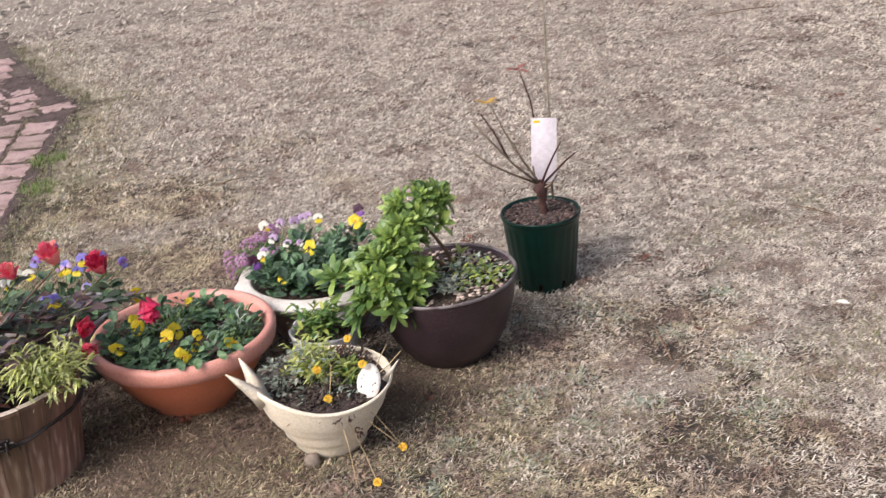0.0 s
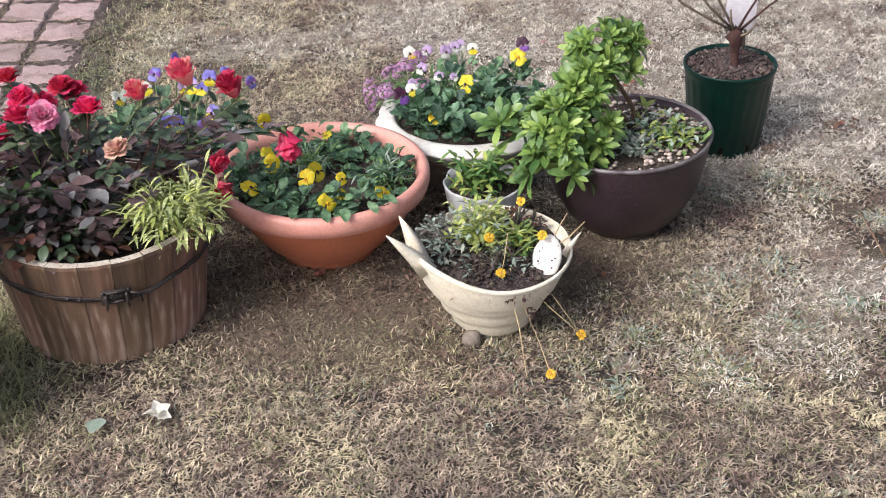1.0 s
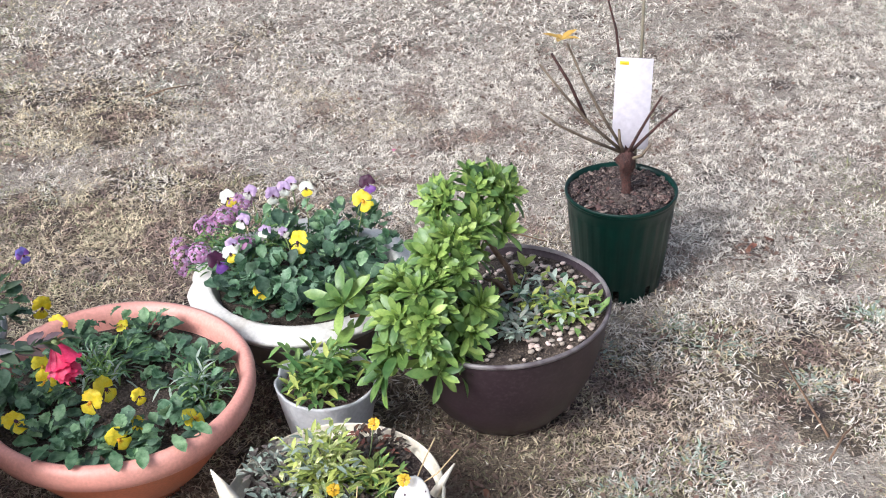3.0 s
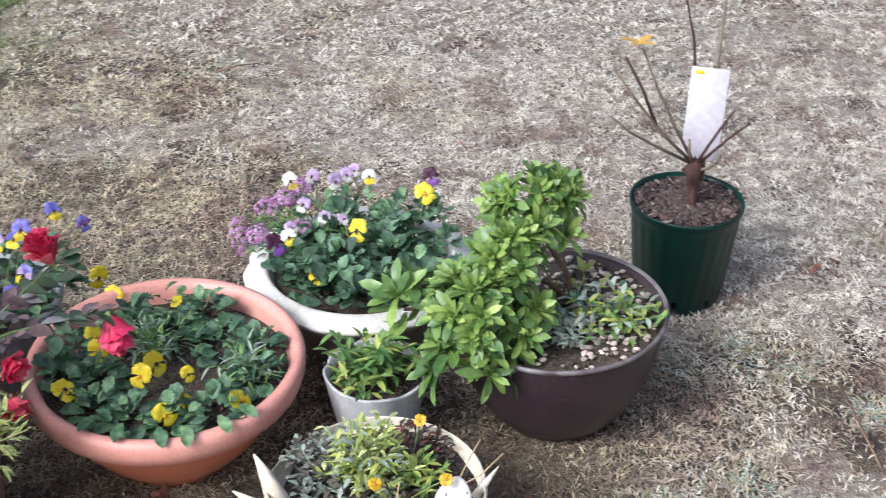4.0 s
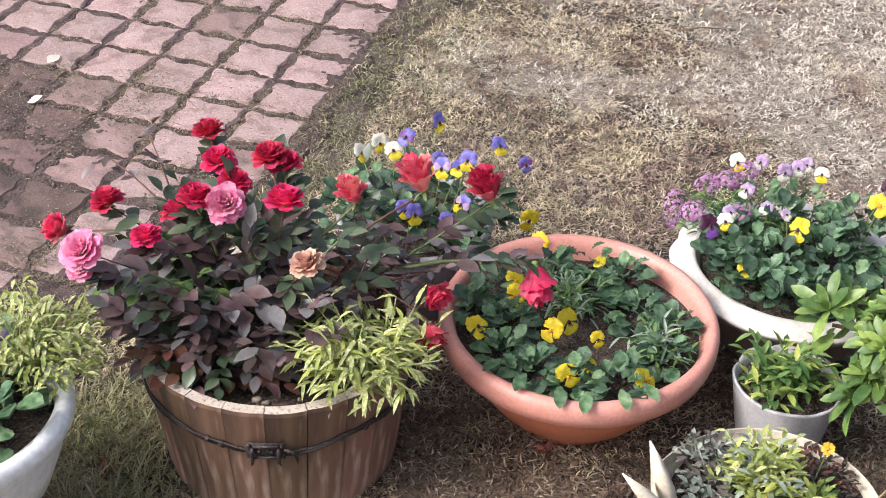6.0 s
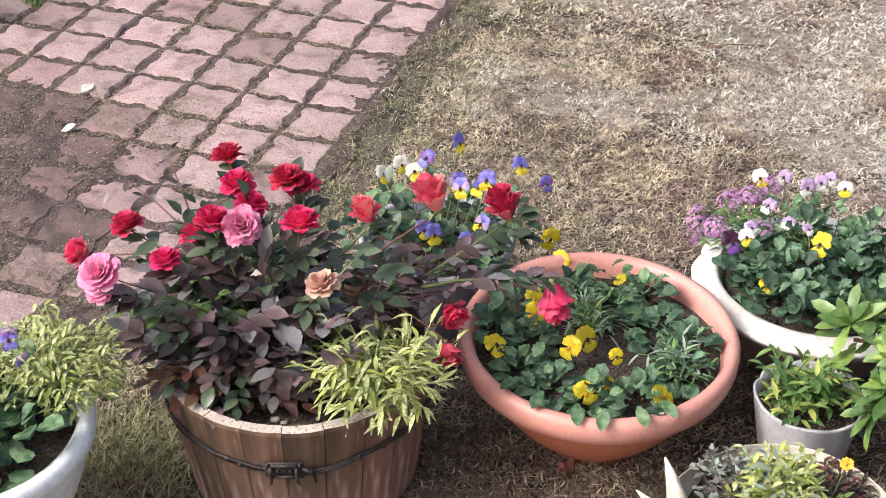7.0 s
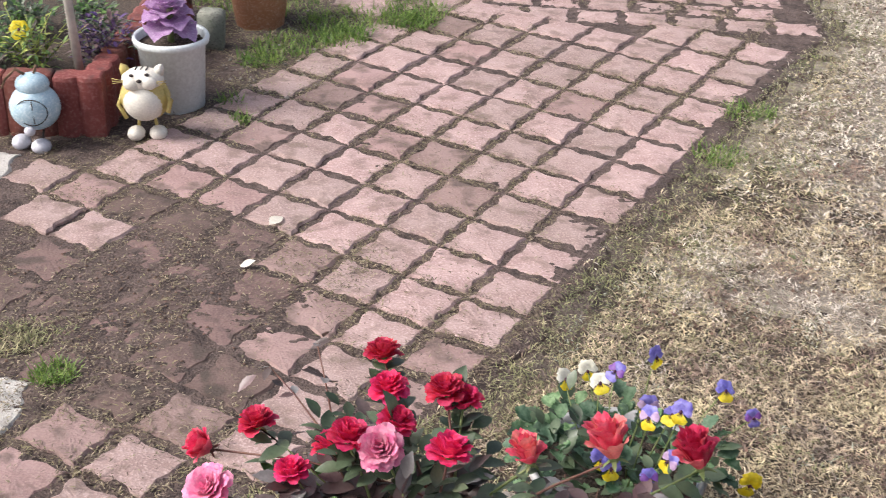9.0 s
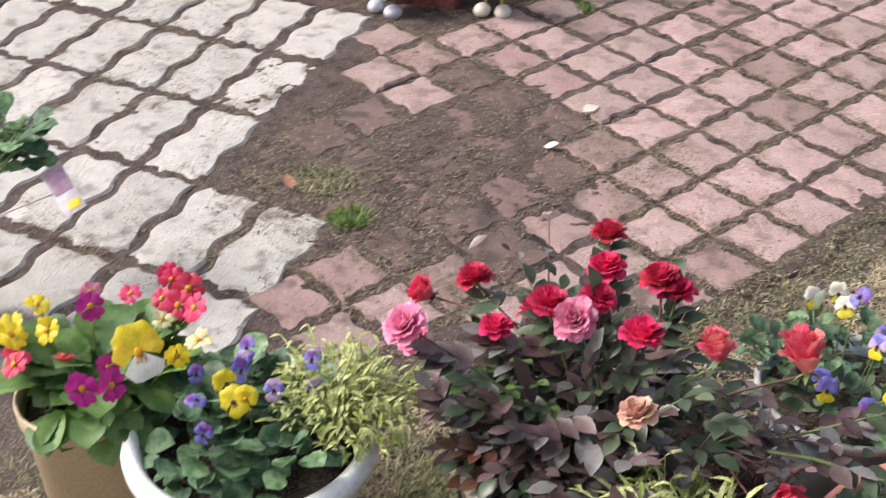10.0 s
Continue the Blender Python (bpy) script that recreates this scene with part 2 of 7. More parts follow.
WOOD = surface("weathered_stave", (0.165, 0.088, 0.058), (0.30, 0.182, 0.128), 7, 0.48, 0.25, 24, c=(0.43, 0.31, 0.245), vary=0.32, stretch=(3.0, 3.0, 0.20), stain=(0.050, 0.030, 0.024), stain_scale=5.0, stain_at=0.53, stain_mix=0.75)
WOODTOP = surface("pale_end_grain", (0.56, 0.48, 0.40), (0.68, 0.60, 0.52), 40, 0.8, 0.4, 200, c=(0.30, 0.21, 0.15))
IRON = surface("rusty_dark_iron", (0.035, 0.032, 0.035), (0.06, 0.05, 0.048), 60, 0.6, 0.5, 300, c=(0.11, 0.075, 0.06), metal=0.5)
TERRA = surface("terracotta_plastic", (0.62, 0.195, 0.105), (0.67, 0.23, 0.13), 8, 0.42, 0.05, 200, stain=(0.52, 0.17, 0.085), stain_scale=9.0, stain_at=0.6, stain_mix=0.5, depth=0.001)
LIP = surface("faded_terracotta_lip", (0.69, 0.305, 0.245), (0.74, 0.36, 0.295), 6, 0.45, 0.03, 200, stain=(0.58, 0.24, 0.18), stain_scale=7.0, stain_at=0.6, stain_mix=0.6, depth=0.001)
BROWN = surface("brown_glazed_pot", (0.036, 0.022, 0.027), (0.058, 0.037, 0.042), 9, 0.4, 0.12, 160, c=(0.054, 0.036, 0.041), depth=0.001, spec=0.3, stain=(0.080, 0.060, 0.06), stain_scale=7.0, stain_at=0.58, stain_mix=0.6)
GREENPOT = surface("dark_green_plastic", (0.003, 0.020, 0.015), (0.004, 0.030, 0.022), 14, 0.34, 0.05, 160, depth=0.001, spec=0.28)
WHITE = surface("white_plastic", (0.93, 0.945, 0.95), (0.95, 0.96, 0.965), 10, 0.35, 0.05, 120, stain=(0.70, 0.67, 0.60), stain_scale=9.0, stain_at=0.68, stain_mix=0.6, depth=0.001)
SHELL = surface("chalky_white_rim", (0.62, 0.585, 0.545), (0.72, 0.685, 0.64), 14, 0.6, 0.08, 160, stain=(0.52, 0.45, 0.38), stain_scale=12.0, stain_at=0.57, stain_mix=0.7, depth=0.002)
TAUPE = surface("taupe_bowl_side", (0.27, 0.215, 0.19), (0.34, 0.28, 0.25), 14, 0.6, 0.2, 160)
GREYWHITE = surface("grey_white_resin", (0.46, 0.455, 0.47), (0.56, 0.55, 0.56), 16, 0.55, 0.2, 160, stain=(0.40, 0.37, 0.36), stain_scale=10.0)
CREAM = surface("cream_resin", (0.80, 0.71, 0.565), (0.86, 0.785, 0.65), 12, 0.5, 0.12, 160, stain=(0.55, 0.43, 0.30), stain_scale=12.0, stain_at=0.58, stain_mix=0.6)
BLUEGREY = surface("blue_grey_pot", (0.20, 0.24, 0.29), (0.27, 0.31, 0.36), 14, 0.5, 0.15, 160)
TAN = surface("tan_plastic", (0.62, 0.46, 0.28), (0.68, 0.53, 0.34), 8, 0.45, 0.08, 160)
REDEDGE = surface("red_brown_edging", (0.165, 0.036, 0.030), (0.24, 0.066, 0.052), 10, 0.75, 0.4, 120, c=(0.24, 0.10, 0.085), vary=0.2, stain=(0.08, 0.034, 0.03), stain_scale=14.0, stain_at=0.55)
CLAY = surface("clay_pot", (0.50, 0.22, 0.12), (0.58, 0.29, 0.18), 16, 0.8, 0.2, 160, c=(0.60, 0.40, 0.30))
PEBBLE = surface("pebbles", (0.42, 0.33, 0.27), (0.56, 0.46, 0.39), 30, 0.8, 0.2, 200, vary=0.5, island=True)
BARKSTEM = surface("brown_stem", (0.15, 0.085, 0.05), (0.23, 0.145, 0.09), 60, 0.85, 0.5, 260)
REDBARK = surface("reddish_bark", (0.045, 0.018, 0.015), (0.095, 0.034, 0.026), 70, 0.8, 0.8, 240, c=(0.032, 0.02, 0.018))
WORNRIM = surface("worn_pale_glaze", (0.11, 0.09, 0.095), (0.21, 0.185, 0.185), 30, 0.45, 0.1, 160, stain=(0.07, 0.05, 0.055), stain_scale=20.0, stain_at=0.5)
STEMGREEN = surface("green_stem", (0.14, 0.20, 0.06), (0.22, 0.25, 0.10), 40, 0.6, 0.1, 200)
STEMRED = surface("purple_stem", (0.13, 0.05, 0.045), (0.19, 0.09, 0.06), 40, 0.6, 0.1, 200)
DRYSTEM = surface("dry_stem", (0.60, 0.46, 0.26), (0.48, 0.35, 0.19), 30, 0.8, 0.1, 200)
CARD = surface("white_card", (0.53, 0.49, 0.54), (0.58, 0.54, 0.58), 6, 0.5, 0, 90)
BAMBOO = surface("bamboo_stake", (0.17, 0.145, 0.10), (0.24, 0.205, 0.145), 40, 0.6, 0.2, 200)
POLE = surface("grey_plastic_pole", (0.62, 0.58, 0.54), (0.70, 0.66, 0.62), 20, 0.45, 0.05, 100)
CATWHITE = surface("cream_painted_ornament", (0.78, 0.73, 0.64), (0.84, 0.80, 0.72), 30, 0.5, 0.1, 200)
CATYELLOW = surface("mustard_painted_ornament", (0.50, 0.38, 0.10), (0.60, 0.48, 0.18), 30, 0.5, 0.1, 200)
DUCKBLUE = surface("pale_blue_ornament", (0.38, 0.55, 0.66), (0.47, 0.63, 0.73), 24, 0.5, 0.15, 200, c=(0.60, 0.68, 0.72))
LAVSTONE = surface("lavender_grey_ornament", (0.50, 0.50, 0.56), (0.58, 0.58, 0.64), 24, 0.55, 0.15, 200)


def leafy(name, a, b, vary=0.3, rough=0.5, island=False, thin=0.25, scale=70, c=None):
    return surface(name, a, b, scale, rough, 0.15, 260, c=c, vary=vary, island=island, thin=thin, depth=0.001)


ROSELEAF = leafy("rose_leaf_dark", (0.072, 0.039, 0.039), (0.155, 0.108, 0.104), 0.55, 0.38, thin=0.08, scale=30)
ROSEGREEN = leafy("rose_leaf_green", (0.044, 0.074, 0.040), (0.104, 0.142, 0.084), 0.45, 0.38, thin=0.12, scale=30)
PANSYLEAF = leafy("pansy_leaf", (0.05, 0.135, 0.05), (0.22, 0.35, 0.19), 0.5, 0.6, scale=75)
BLUELEAF = leafy("blue_green_leaf", (0.04, 0.105, 0.052), (0.17, 0.27, 0.175), 0.5, 0.6, scale=75)
BRIGHT = leafy("bright_leaf", (0.155, 0.27, 0.055), (0.28, 0.395, 0.105), 0.45, 0.42, thin=0.22)
BRIGHTLOW = leafy("mid_green_leaf", (0.082, 0.17, 0.042), (0.155, 0.255, 0.075), 0.4, 0.42, thin=0.18)
PRIMLEAF = leafy("primrose_leaf", (0.08, 0.185, 0.042), (0.185, 0.325, 0.095), 0.4, 0.5, scale=40)
VARIEG = leafy("variegated_leaf", (0.52, 0.54, 0.22), (0.32, 0.42, 0.12), 0.3, 0.5, island=True, scale=160, c=(0.74, 0.71, 0.44))
SILVER = leafy("silver_leaf", (0.24, 0.255, 0.21), (0.38, 0.39, 0.325), 0.35, 0.8, island=True)
LIME = leafy("lime_leaf", (0.40, 0.46, 0.12), (0.29, 0.36, 0.08), 0.35, 0.55, island=True)
SOFTGREEN = leafy("soft_green_leaf", (0.10, 0.20, 0.05), (0.18, 0.29, 0.08), 0.35, 0.55, island=True)
KALE = leafy("ornamental_kale", (0.50, 0.26, 0.55), (0.62, 0.40, 0.66), 0.15, 0.5, c=(0.68, 0.52, 0.68))
DRYLEAF = leafy("dead_leaf", (0.17, 0.068, 0.045), (0.27, 0.125, 0.075), 0.4, 0.7, island=True)
DEADHEAD = leafy("shrivelled_flower", (0.085, 0.045, 0.038), (0.17, 0.10, 0.085), 0.4, 0.8, island=True)
DEADGREY = leafy("withered_leaf", (0.075, 0.062, 0.054), (0.16, 0.136, 0.115), 0.4, 0.8, island=True)


def petal(name, a, b, rough=0.5, thin=0.3, vary=0.12):
    return surface(name, a, b, 90, rough, 0.1, 300, vary=vary, thin=thin, depth=0.001)


RED = petal("red_petal", (0.74, 0.020, 0.075), (0.87, 0.09, 0.20), thin=0.4, vary=0.2)
CRIMSON = petal("crimson_petal", (0.62, 0.015, 0.09), (0.80, 0.07, 0.21), thin=0.4, vary=0.2)
ROSEPINK = petal("pink_petal", (0.84, 0.17, 0.38), (0.90, 0.42, 0.57))
CORAL = petal("coral_petal", (0.78, 0.06, 0.13), (0.85, 0.20, 0.26))
PEACH = petal("peach_petal", (0.86, 0.56, 0.42), (0.86, 0.44, 0.40))
YELLOW = petal("yellow_petal", (0.92, 0.70, 0.012), (0.94, 0.80, 0.07), thin=0.4)
ORANGE = petal("orange_petal", (0.86, 0.40, 0.02), (0.88, 0.50, 0.04))
BLUE = petal("blue_violet_petal", (0.17, 0.14, 0.56), (0.30, 0.27, 0.70))
PURPLE = petal("purple_petal", (0.19, 0.06, 0.36), (0.30, 0.12, 0.48))
MAROON = petal("maroon_petal", (0.045, 0.008, 0.03), (0.08, 0.015, 0.05))
LILAC = petal("lilac_petal", (0.50, 0.33, 0.56), (0.62, 0.46, 0.66))
MAGENTA = petal("magenta_petal", (0.52, 0.015, 0.26), (0.62, 0.04, 0.36))
MAUVE = petal("mauve_petal", (0.44, 0.17, 0.38), (0.58, 0.30, 0.50))
PALE = petal("white_petal", (0.82, 0.80, 0.68), (0.86, 0.85, 0.78))
EYE = petal("dark_eye", (0.05, 0.01, 0.04), (0.09, 0.02, 0.05))

# ---- plan: where the lawn ends and the paving begins ----
EDGE = [(-0.6, -1.75), (0.5, -1.25), (0.9, -1.02), (1.15, -0.86), (1.4, -0.70), (1.62, -0.56), (1.85, -0.49), (2.12, -0.475), (2.35, -0.455), (2.66, -0.385),
        (3.17, -0.305), (3.65, -0.225), (3.9, -0.16), (4.4, -0.33), (5.3, -0.53), (6.5, -0.9), (14, -3.0)]


def lawn_edge(y):
    return float(np.interp(y, [e[0] for e in EDGE], [e[1] for e in EDGE]))


def bumpy(x, y, s=1.0):
    return s * (0.004 * noise.noise(Vector((x * 6, y * 6, 0))) + 0.003 * noise.noise(Vector((x * 19, y * 19, 4))))


# one sheet of earth to the horizon
b = Build()
xs = [-200, -60, -20, -8, -4] + [-3.5 + 0.1 * i for i in range(76)] + [8, 20, 60, 200]
ys = [-200, -60, -20, -8, -4] + [-3 + 0.1 * i for i in range(101)] + [9, 20, 60, 200]
nx = len(xs)
b.add([(x, y, -0.008 + 0.7 * bumpy(x, y)) for y in ys for x in xs],
      [(j * nx + i, j * nx + i + 1, (j + 1) * nx + i + 1, (j + 1) * nx + i) for j in range(len(ys) - 1) for i in range(nx - 1)])
single("ground", b, EARTH, Matrix(), "bare brown earth under lawn and paving", "ground", kind="structure")

# the turf: a thin mat with a ragged border
b = Build()
step, index = 0.05, {}
for j in range(-36, 240):
    y = -2.4 + j * step
    for i in range(-20, 150):
        x = -1.8 + i * step
        rag = 0.05 * noise.noise(Vector((x * 5, y * 5, 8))) + 0.03 * noise.noise(Vector((x * 17, y * 17, 8)))
        if x < lawn_edge(y) + rag + 0.05:
            continue
        ids = []
        for p, q in ((i, j), (i + 1, j), (i + 1, j + 1), (i, j + 1)):
            if (p, q) not in index:
                u, v = -1.8 + p * step, -2.4 + q * step
                index[p, q] = len(b.v)
                b.v.append((u, v, -0.001 + 0.5 * bumpy(u, v)))
            ids.append(index[p, q])
        b.f.append(tuple(ids))
        b.m.append(1 if (y - 1.5) * 0.55 + (x - 0.35) * 0.75 + 0.9 * noise.noise(Vector((x * 2.4, y * 2.4, 31))) + 0.5 * noise.noise(Vector((x * 9, y * 9, 5))) > 0.35 else 0)
single("lawn", b, [TURF, PALETURF], Matrix(), "matted dormant lawn turf in winter straw colour", "lawn", kind="structure")

POTS = [(0.10, 1.16, 0.10), (-0.325, 1.01, 0.18), (0.735, 1.12, 0.10), (1.062, 1.403, 0.084), (0.453, 1.40, 0.12), (0.426, 1.10, 0.06), (0.365, 0.82, 0.062),
        (-0.19, 1.39, 0.10), (-0.69, 0.745, 0.10), (-0.91, 0.62, 0.07)]


def blades(name, spots, mat, label, length=(0.02, 0.045), width=0.0011, lie=(5, 60), seed=3, kind="stuff"):
    """Grass blades that stand, lean or lie at the given spots, as one mesh."""
    r = np.random.RandomState(seed)
    n = len(spots)
    az = r.uniform(0, 2 * np.pi, n)
    el = np.radians(r.uniform(lie[0], lie[1], n))
    ln = r.uniform(length[0], length[1], n)
    w = width * r.uniform(0.7, 1.4, n)
    d = np.c_[np.cos(el) * np.cos(az), np.cos(el) * np.sin(az), np.sin(el)]
    side = np.c_[-np.sin(az), np.cos(az), np.zeros(n)] * w[:, None]
    tw = r.uniform(-1, 1, n)[:, None] * side[:, [1, 0, 2]] * 1.0
    bend = np.c_[r.normal(0, 0.25, (n, 2)), r.uniform(-0.6, 0.05, n)] * ln[:, None] * 0.5
    mid = spots + d * ln[:, None] * 0.5
    tip = spots + d * ln[:, None] + bend
    tip[:, 2] = np.maximum(tip[:, 2], 0.002)
    v = np.stack([spots, mid + side + tw * 0.4, mid - side + tw * 0.4, tip], 1).reshape(-1, 3)
    f = (np.arange(n)[:, None, None] * 4 + np.array([[0, 1, 2], [2, 1, 3]])[None]).reshape(-1, 3)
    me = bpy.data.meshes.new(name)
    me.vertices.add(len(v))
    me.vertices.foreach_set("co", v.astype(np.float32).ravel())
    me.loops.add(f.size)
    me.loops.foreach_set("vertex_index", f.astype(np.int32).ravel())
    me.polygons.add(len(f))
    me.polygons.foreach_set("loop_start", np.arange(0, f.size, 3, dtype=np.int32))
    me.polygons.foreach_set("use_smooth", np.ones(len(f), bool))
    me.update(calc_edges=True)
    me.validate()
    me.materials.append(mat)
    return tagged(new(name, me), label, "grass", kind=kind)


def lawn_spots(n, x0, x1, y0, y1, seed, border=0.0, band=None, clump=0.0):
    r = np.random.RandomState(seed)
    p = np.c_[r.uniform(x0, x1, n), r.uniform(y0, y1, n)]
    e = np.interp(p[:, 1], [k[0] for k in EDGE], [k[1] for k in EDGE])
    keep = p[:, 0] > e + border
    if band:
        keep &= p[:, 0] < e + border + band * r.uniform(0, 1, n)
    for x, y, q in POTS:
        keep &= np.hypot(p[:, 0] - x, p[:, 1] - y) > q
    if clump:
        wave = np.sin(p[:, 0] * 5.1 + 1.3 * np.sin(p[:, 1] * 3.7)) + np.sin(p[:, 1] * 6.3 + 1.7 * np.sin(p[:, 0] * 4.1)) + 0.7 * np.sin(p[:, 0] * 17 + p[:, 1] * 13)
        keep &= wave > clump
    p = p[keep]
    return np.c_[p, np.full(len(p), 0.001)]


def drift(p, sx, seed):
    """Soft patches over the ground, about -1 to 1."""
    return np.array([noise.noise(Vector((x * sx, y * sx, seed))) + 0.6 * noise.noise(Vector((x * sx * 2.7, y * sx * 2.7, seed + 3))) for x, y, _ in p])


def patchy(p, seed, low):
    """Thins the blades out in bare, worn patches."""
    k = drift(p, 3.0, 5) + 0.7 * drift(p, 14.0, 7) + 0.75 * drift(p, 48.0, 9)
    return p[k + np.random.RandomState(seed).uniform(-0.4, 0.5, len(p)) > low]


def pale(p, seed):
    """Where the lawn is bleached: away from the paving and the pots."""
    return (p[:, 1] - 1.5) * 0.5 + (p[:, 0] - 0.35) * 0.95 + 0.8 * drift(p, 2.4, 31) + np.random.RandomState(seed).uniform(-0.5, 0.5, len(p)) > 0.36


def layered(p, seed):
    """Lifts the blades into a mat of some depth."""
    return p + np.c_[np.zeros((len(p), 2)), np.random.RandomState(seed).uniform(0, 0.007, len(p))]


def sow(p, size, width, seed, where):
    """The blades of a stretch of lawn, by the colour of their patch."""
    q = np.random.RandomState(seed)
    far = pale(p, seed)
    rust = drift(p, 7.0, 57) + 0.5 * drift(p, 19.0, 58) + q.uniform(-0.35, 0.35, len(p)) > np.where(far, 0.50, 0.36)
    gold = drift(p, 5.0, 47) + 0.25 * (p[:, 1] - 1.3) + q.uniform(-0.4, 0.4, len(p)) > 0.0
    p = layered(p, seed + 1)
    for keep, mat, what in ((rust, RUSTY, "rusty brown withered lawn grass"), (~rust & far, BLEACHED, "pale bleached dormant lawn grass"),
                            (~rust & ~far & gold, SUNNY, "yellowish dormant lawn grass"), (~rust & ~far & ~gold, STRAW, "dense straw-coloured dormant lawn grass")):
        seed += 3
        blades("dry_grass", p[keep], mat, what + where, size, width, (-4, 42), seed)


def worn_shade_thin(p, seed):
    """Bares the dark turf among the pots, for wear and for the shade there."""
    bare = sum(0.72 * np.exp(-((p[:, 0] - x) / r) ** 2 - ((p[:, 1] - y) / r) ** 2) for x, y, r in ((0.16, 0.90, 0.17), (0.60, 0.97, 0.13), (-0.08, 0.98, 0.10), (0.30, 1.02, 0.12), (0.27, 0.74, 0.08)))
    return p[np.random.RandomState(seed).uniform(0, 1, len(p)) > bare + 0.25 * drift(p, 20.0, 15) * (bare > 0.1)]


sow(worn_shade_thin(patchy(np.vstack([lawn_spots(560000, -1.2, 2.9, 0.15, 2.6, 21, 0.11), lawn_spots(30000, -1.2, 0.6, 0.3, 5.0, 27, 0.0, 0.25)]), 77, -0.34), 79), (0.008, 0.023), 0.0012, 5, "")
sow(patchy(lawn_spots(270000, -1.0, 3.9, 2.6, 5.3, 22, 0.11), 78, -0.4), (0.011, 0.028), 0.0019, 105, " farther out")
blades("dry_grass", lawn_spots(42000, -2.6, 5.0, 5.3, 9.5, 23, 0.05), BLEACHED, "far end of the bleached dormant lawn", (0.02, 0.05), 0.0045, (0, 40), 18)
sow(patchy(np.vstack([lawn_spots(170000, -1.6, 5.6, -4.1, 0.15, 33, 0.05), lawn_spots(110000, 2.9, 5.6, 0.15, 5.3, 34, 0.05)]), 80, -0.4), (0.012, 0.032), 0.0026, 205, " around the path")
p = lawn_spots(150000, -1.2, 3.4, 0.1, 4.5, 61, 0.06)
p = p[drift(p, 5.0, 41) + 0.5 * drift(p, 16.0, 43) + np.random.RandomState(7).uniform(-0.35, 0.35, len(p)) > 0.30]
q = np.random.RandomState(46)
# Extra dark blades among the pots stand in for shade on worn grass.
worn = np.vstack([np.c_[q.normal(0.13, 0.13, 9000), q.normal(0.86, 0.10, 9000)], np.c_[q.normal(0.60, 0.09, 6000), q.normal(0.97, 0.09, 6000)], np.c_[q.normal(-0.10, 0.07, 3500), q.normal(0.95, 0.1, 3500)]])
worn = worn[np.all([np.hypot(worn[:, 0] - x, worn[:, 1] - y) > r for x, y, r in POTS], 0)]
p = np.vstack([p, np.c_[worn, np.full(len(worn), 0.001)]])
blades("dead_grass", p + np.array([0, 0, 0.006]), DEADSHADE, "dead brown patches of matted grass in the lawn, and painted shade among the pots", (0.008, 0.022), 0.0009, (0, 30), 16)
p = lawn_spots(110000, -1.2, 3.0, 0.1, 3.2, 63, 0.06)
p = p[drift(p, 4.0, 51) + 0.6 * drift(p, 13.0, 53) + np.random.RandomState(8).uniform(-0.3, 0.3, len(p)) > 0.45]
blades("grey_grass", p + np.array([0, 0, 0.004]), GREYBLADE, "grey-green weedy patches in the lawn", (0.007, 0.018), 0.0013, (0, 50), 17)
# taller half-green grass between the urn and the barrel
q = np.random.RandomState(64)
p = np.vstack([np.c_[q.normal(-0.555, 0.055, 2600), q.normal(0.80, 0.10, 2600)], np.c_[q.normal(-0.60, 0.06, 1500), q.normal(0.98, 0.06, 1500)]])
p = p[np.all([np.hypot(p[:, 0] - x, p[:, 1] - y) > r for x, y, r in POTS], 0)]
blades("tall_grass", np.c_[p, np.full(len(p), 0.002)], OLIVE, "longer olive grass between the white urn and the barrel", (0.018, 0.05), 0.0012, (15, 70), 66)
for a, x, y, n in ((60, -0.545, 0.72, 0.11), (140, -0.53, 0.78, 0.09), (20, -0.60, 0.69, 0.08)):
    d = way(a, 38) * n
    b = Build().tube([(0, 0, 0), d * 0.5 + Vector((0, 0, 0.018)), d], [0.0022, 0.0028, 0.0008], 4)
    single("dry_blade", b, STRAW, pose(x, y, 0.0), "long bleached straw blade bent over beside the urn", "grass")
# dark crumbs of dead leaf and earth in the lawn
q = np.random.RandomState(91)
p = lawn_spots(34000, -0.9, 3.4, 0.2, 5.5, 92, 0.06)
n = len(p)
a, e = q.uniform(0, 6.28, n), q.uniform(0.002, 0.0065, n)
c, s_ = np.cos(a) * e, np.sin(a) * e
up = q.uniform(0.004, 0.013, n)
v = np.stack([np.c_[p[:, 0] + c, p[:, 1] + s_, up], np.c_[p[:, 0] - 0.6 * s_, p[:, 1] + 0.6 * c, up + 0.003], np.c_[p[:, 0] - c, p[:, 1] - s_, up], np.c_[p[:, 0] + 0.6 * s_, p[:, 1] - 0.6 * c, up - 0.002]], 1).reshape(-1, 3)
crumb = Build()
crumb.v = [tuple(k) for k in v]
crumb.f = [(4 * i, 4 * i + 1, 4 * i + 2, 4 * i + 3) for i in range(n)]
crumb.m = [0] * n
CRUMB = surface("dark_leaf_crumbs", (0.07, 0.045, 0.035), (0.16, 0.10, 0.075), 30, 0.9, 0, 90, island=True, palette=[(0.05, 0.035, 0.03), (0.12, 0.075, 0.055), (0.20, 0.12, 0.09), (0.09, 0.06, 0.05)])
single("leaf_crumbs", crumb, CRUMB, Matrix(), "dark crumbs of dead leaf scattered through the lawn", "leaf litter", kind="stuff")
p = lawn_spots(160000, -1.2, 2.6, 0.1, 3.6, 24, 0.0)
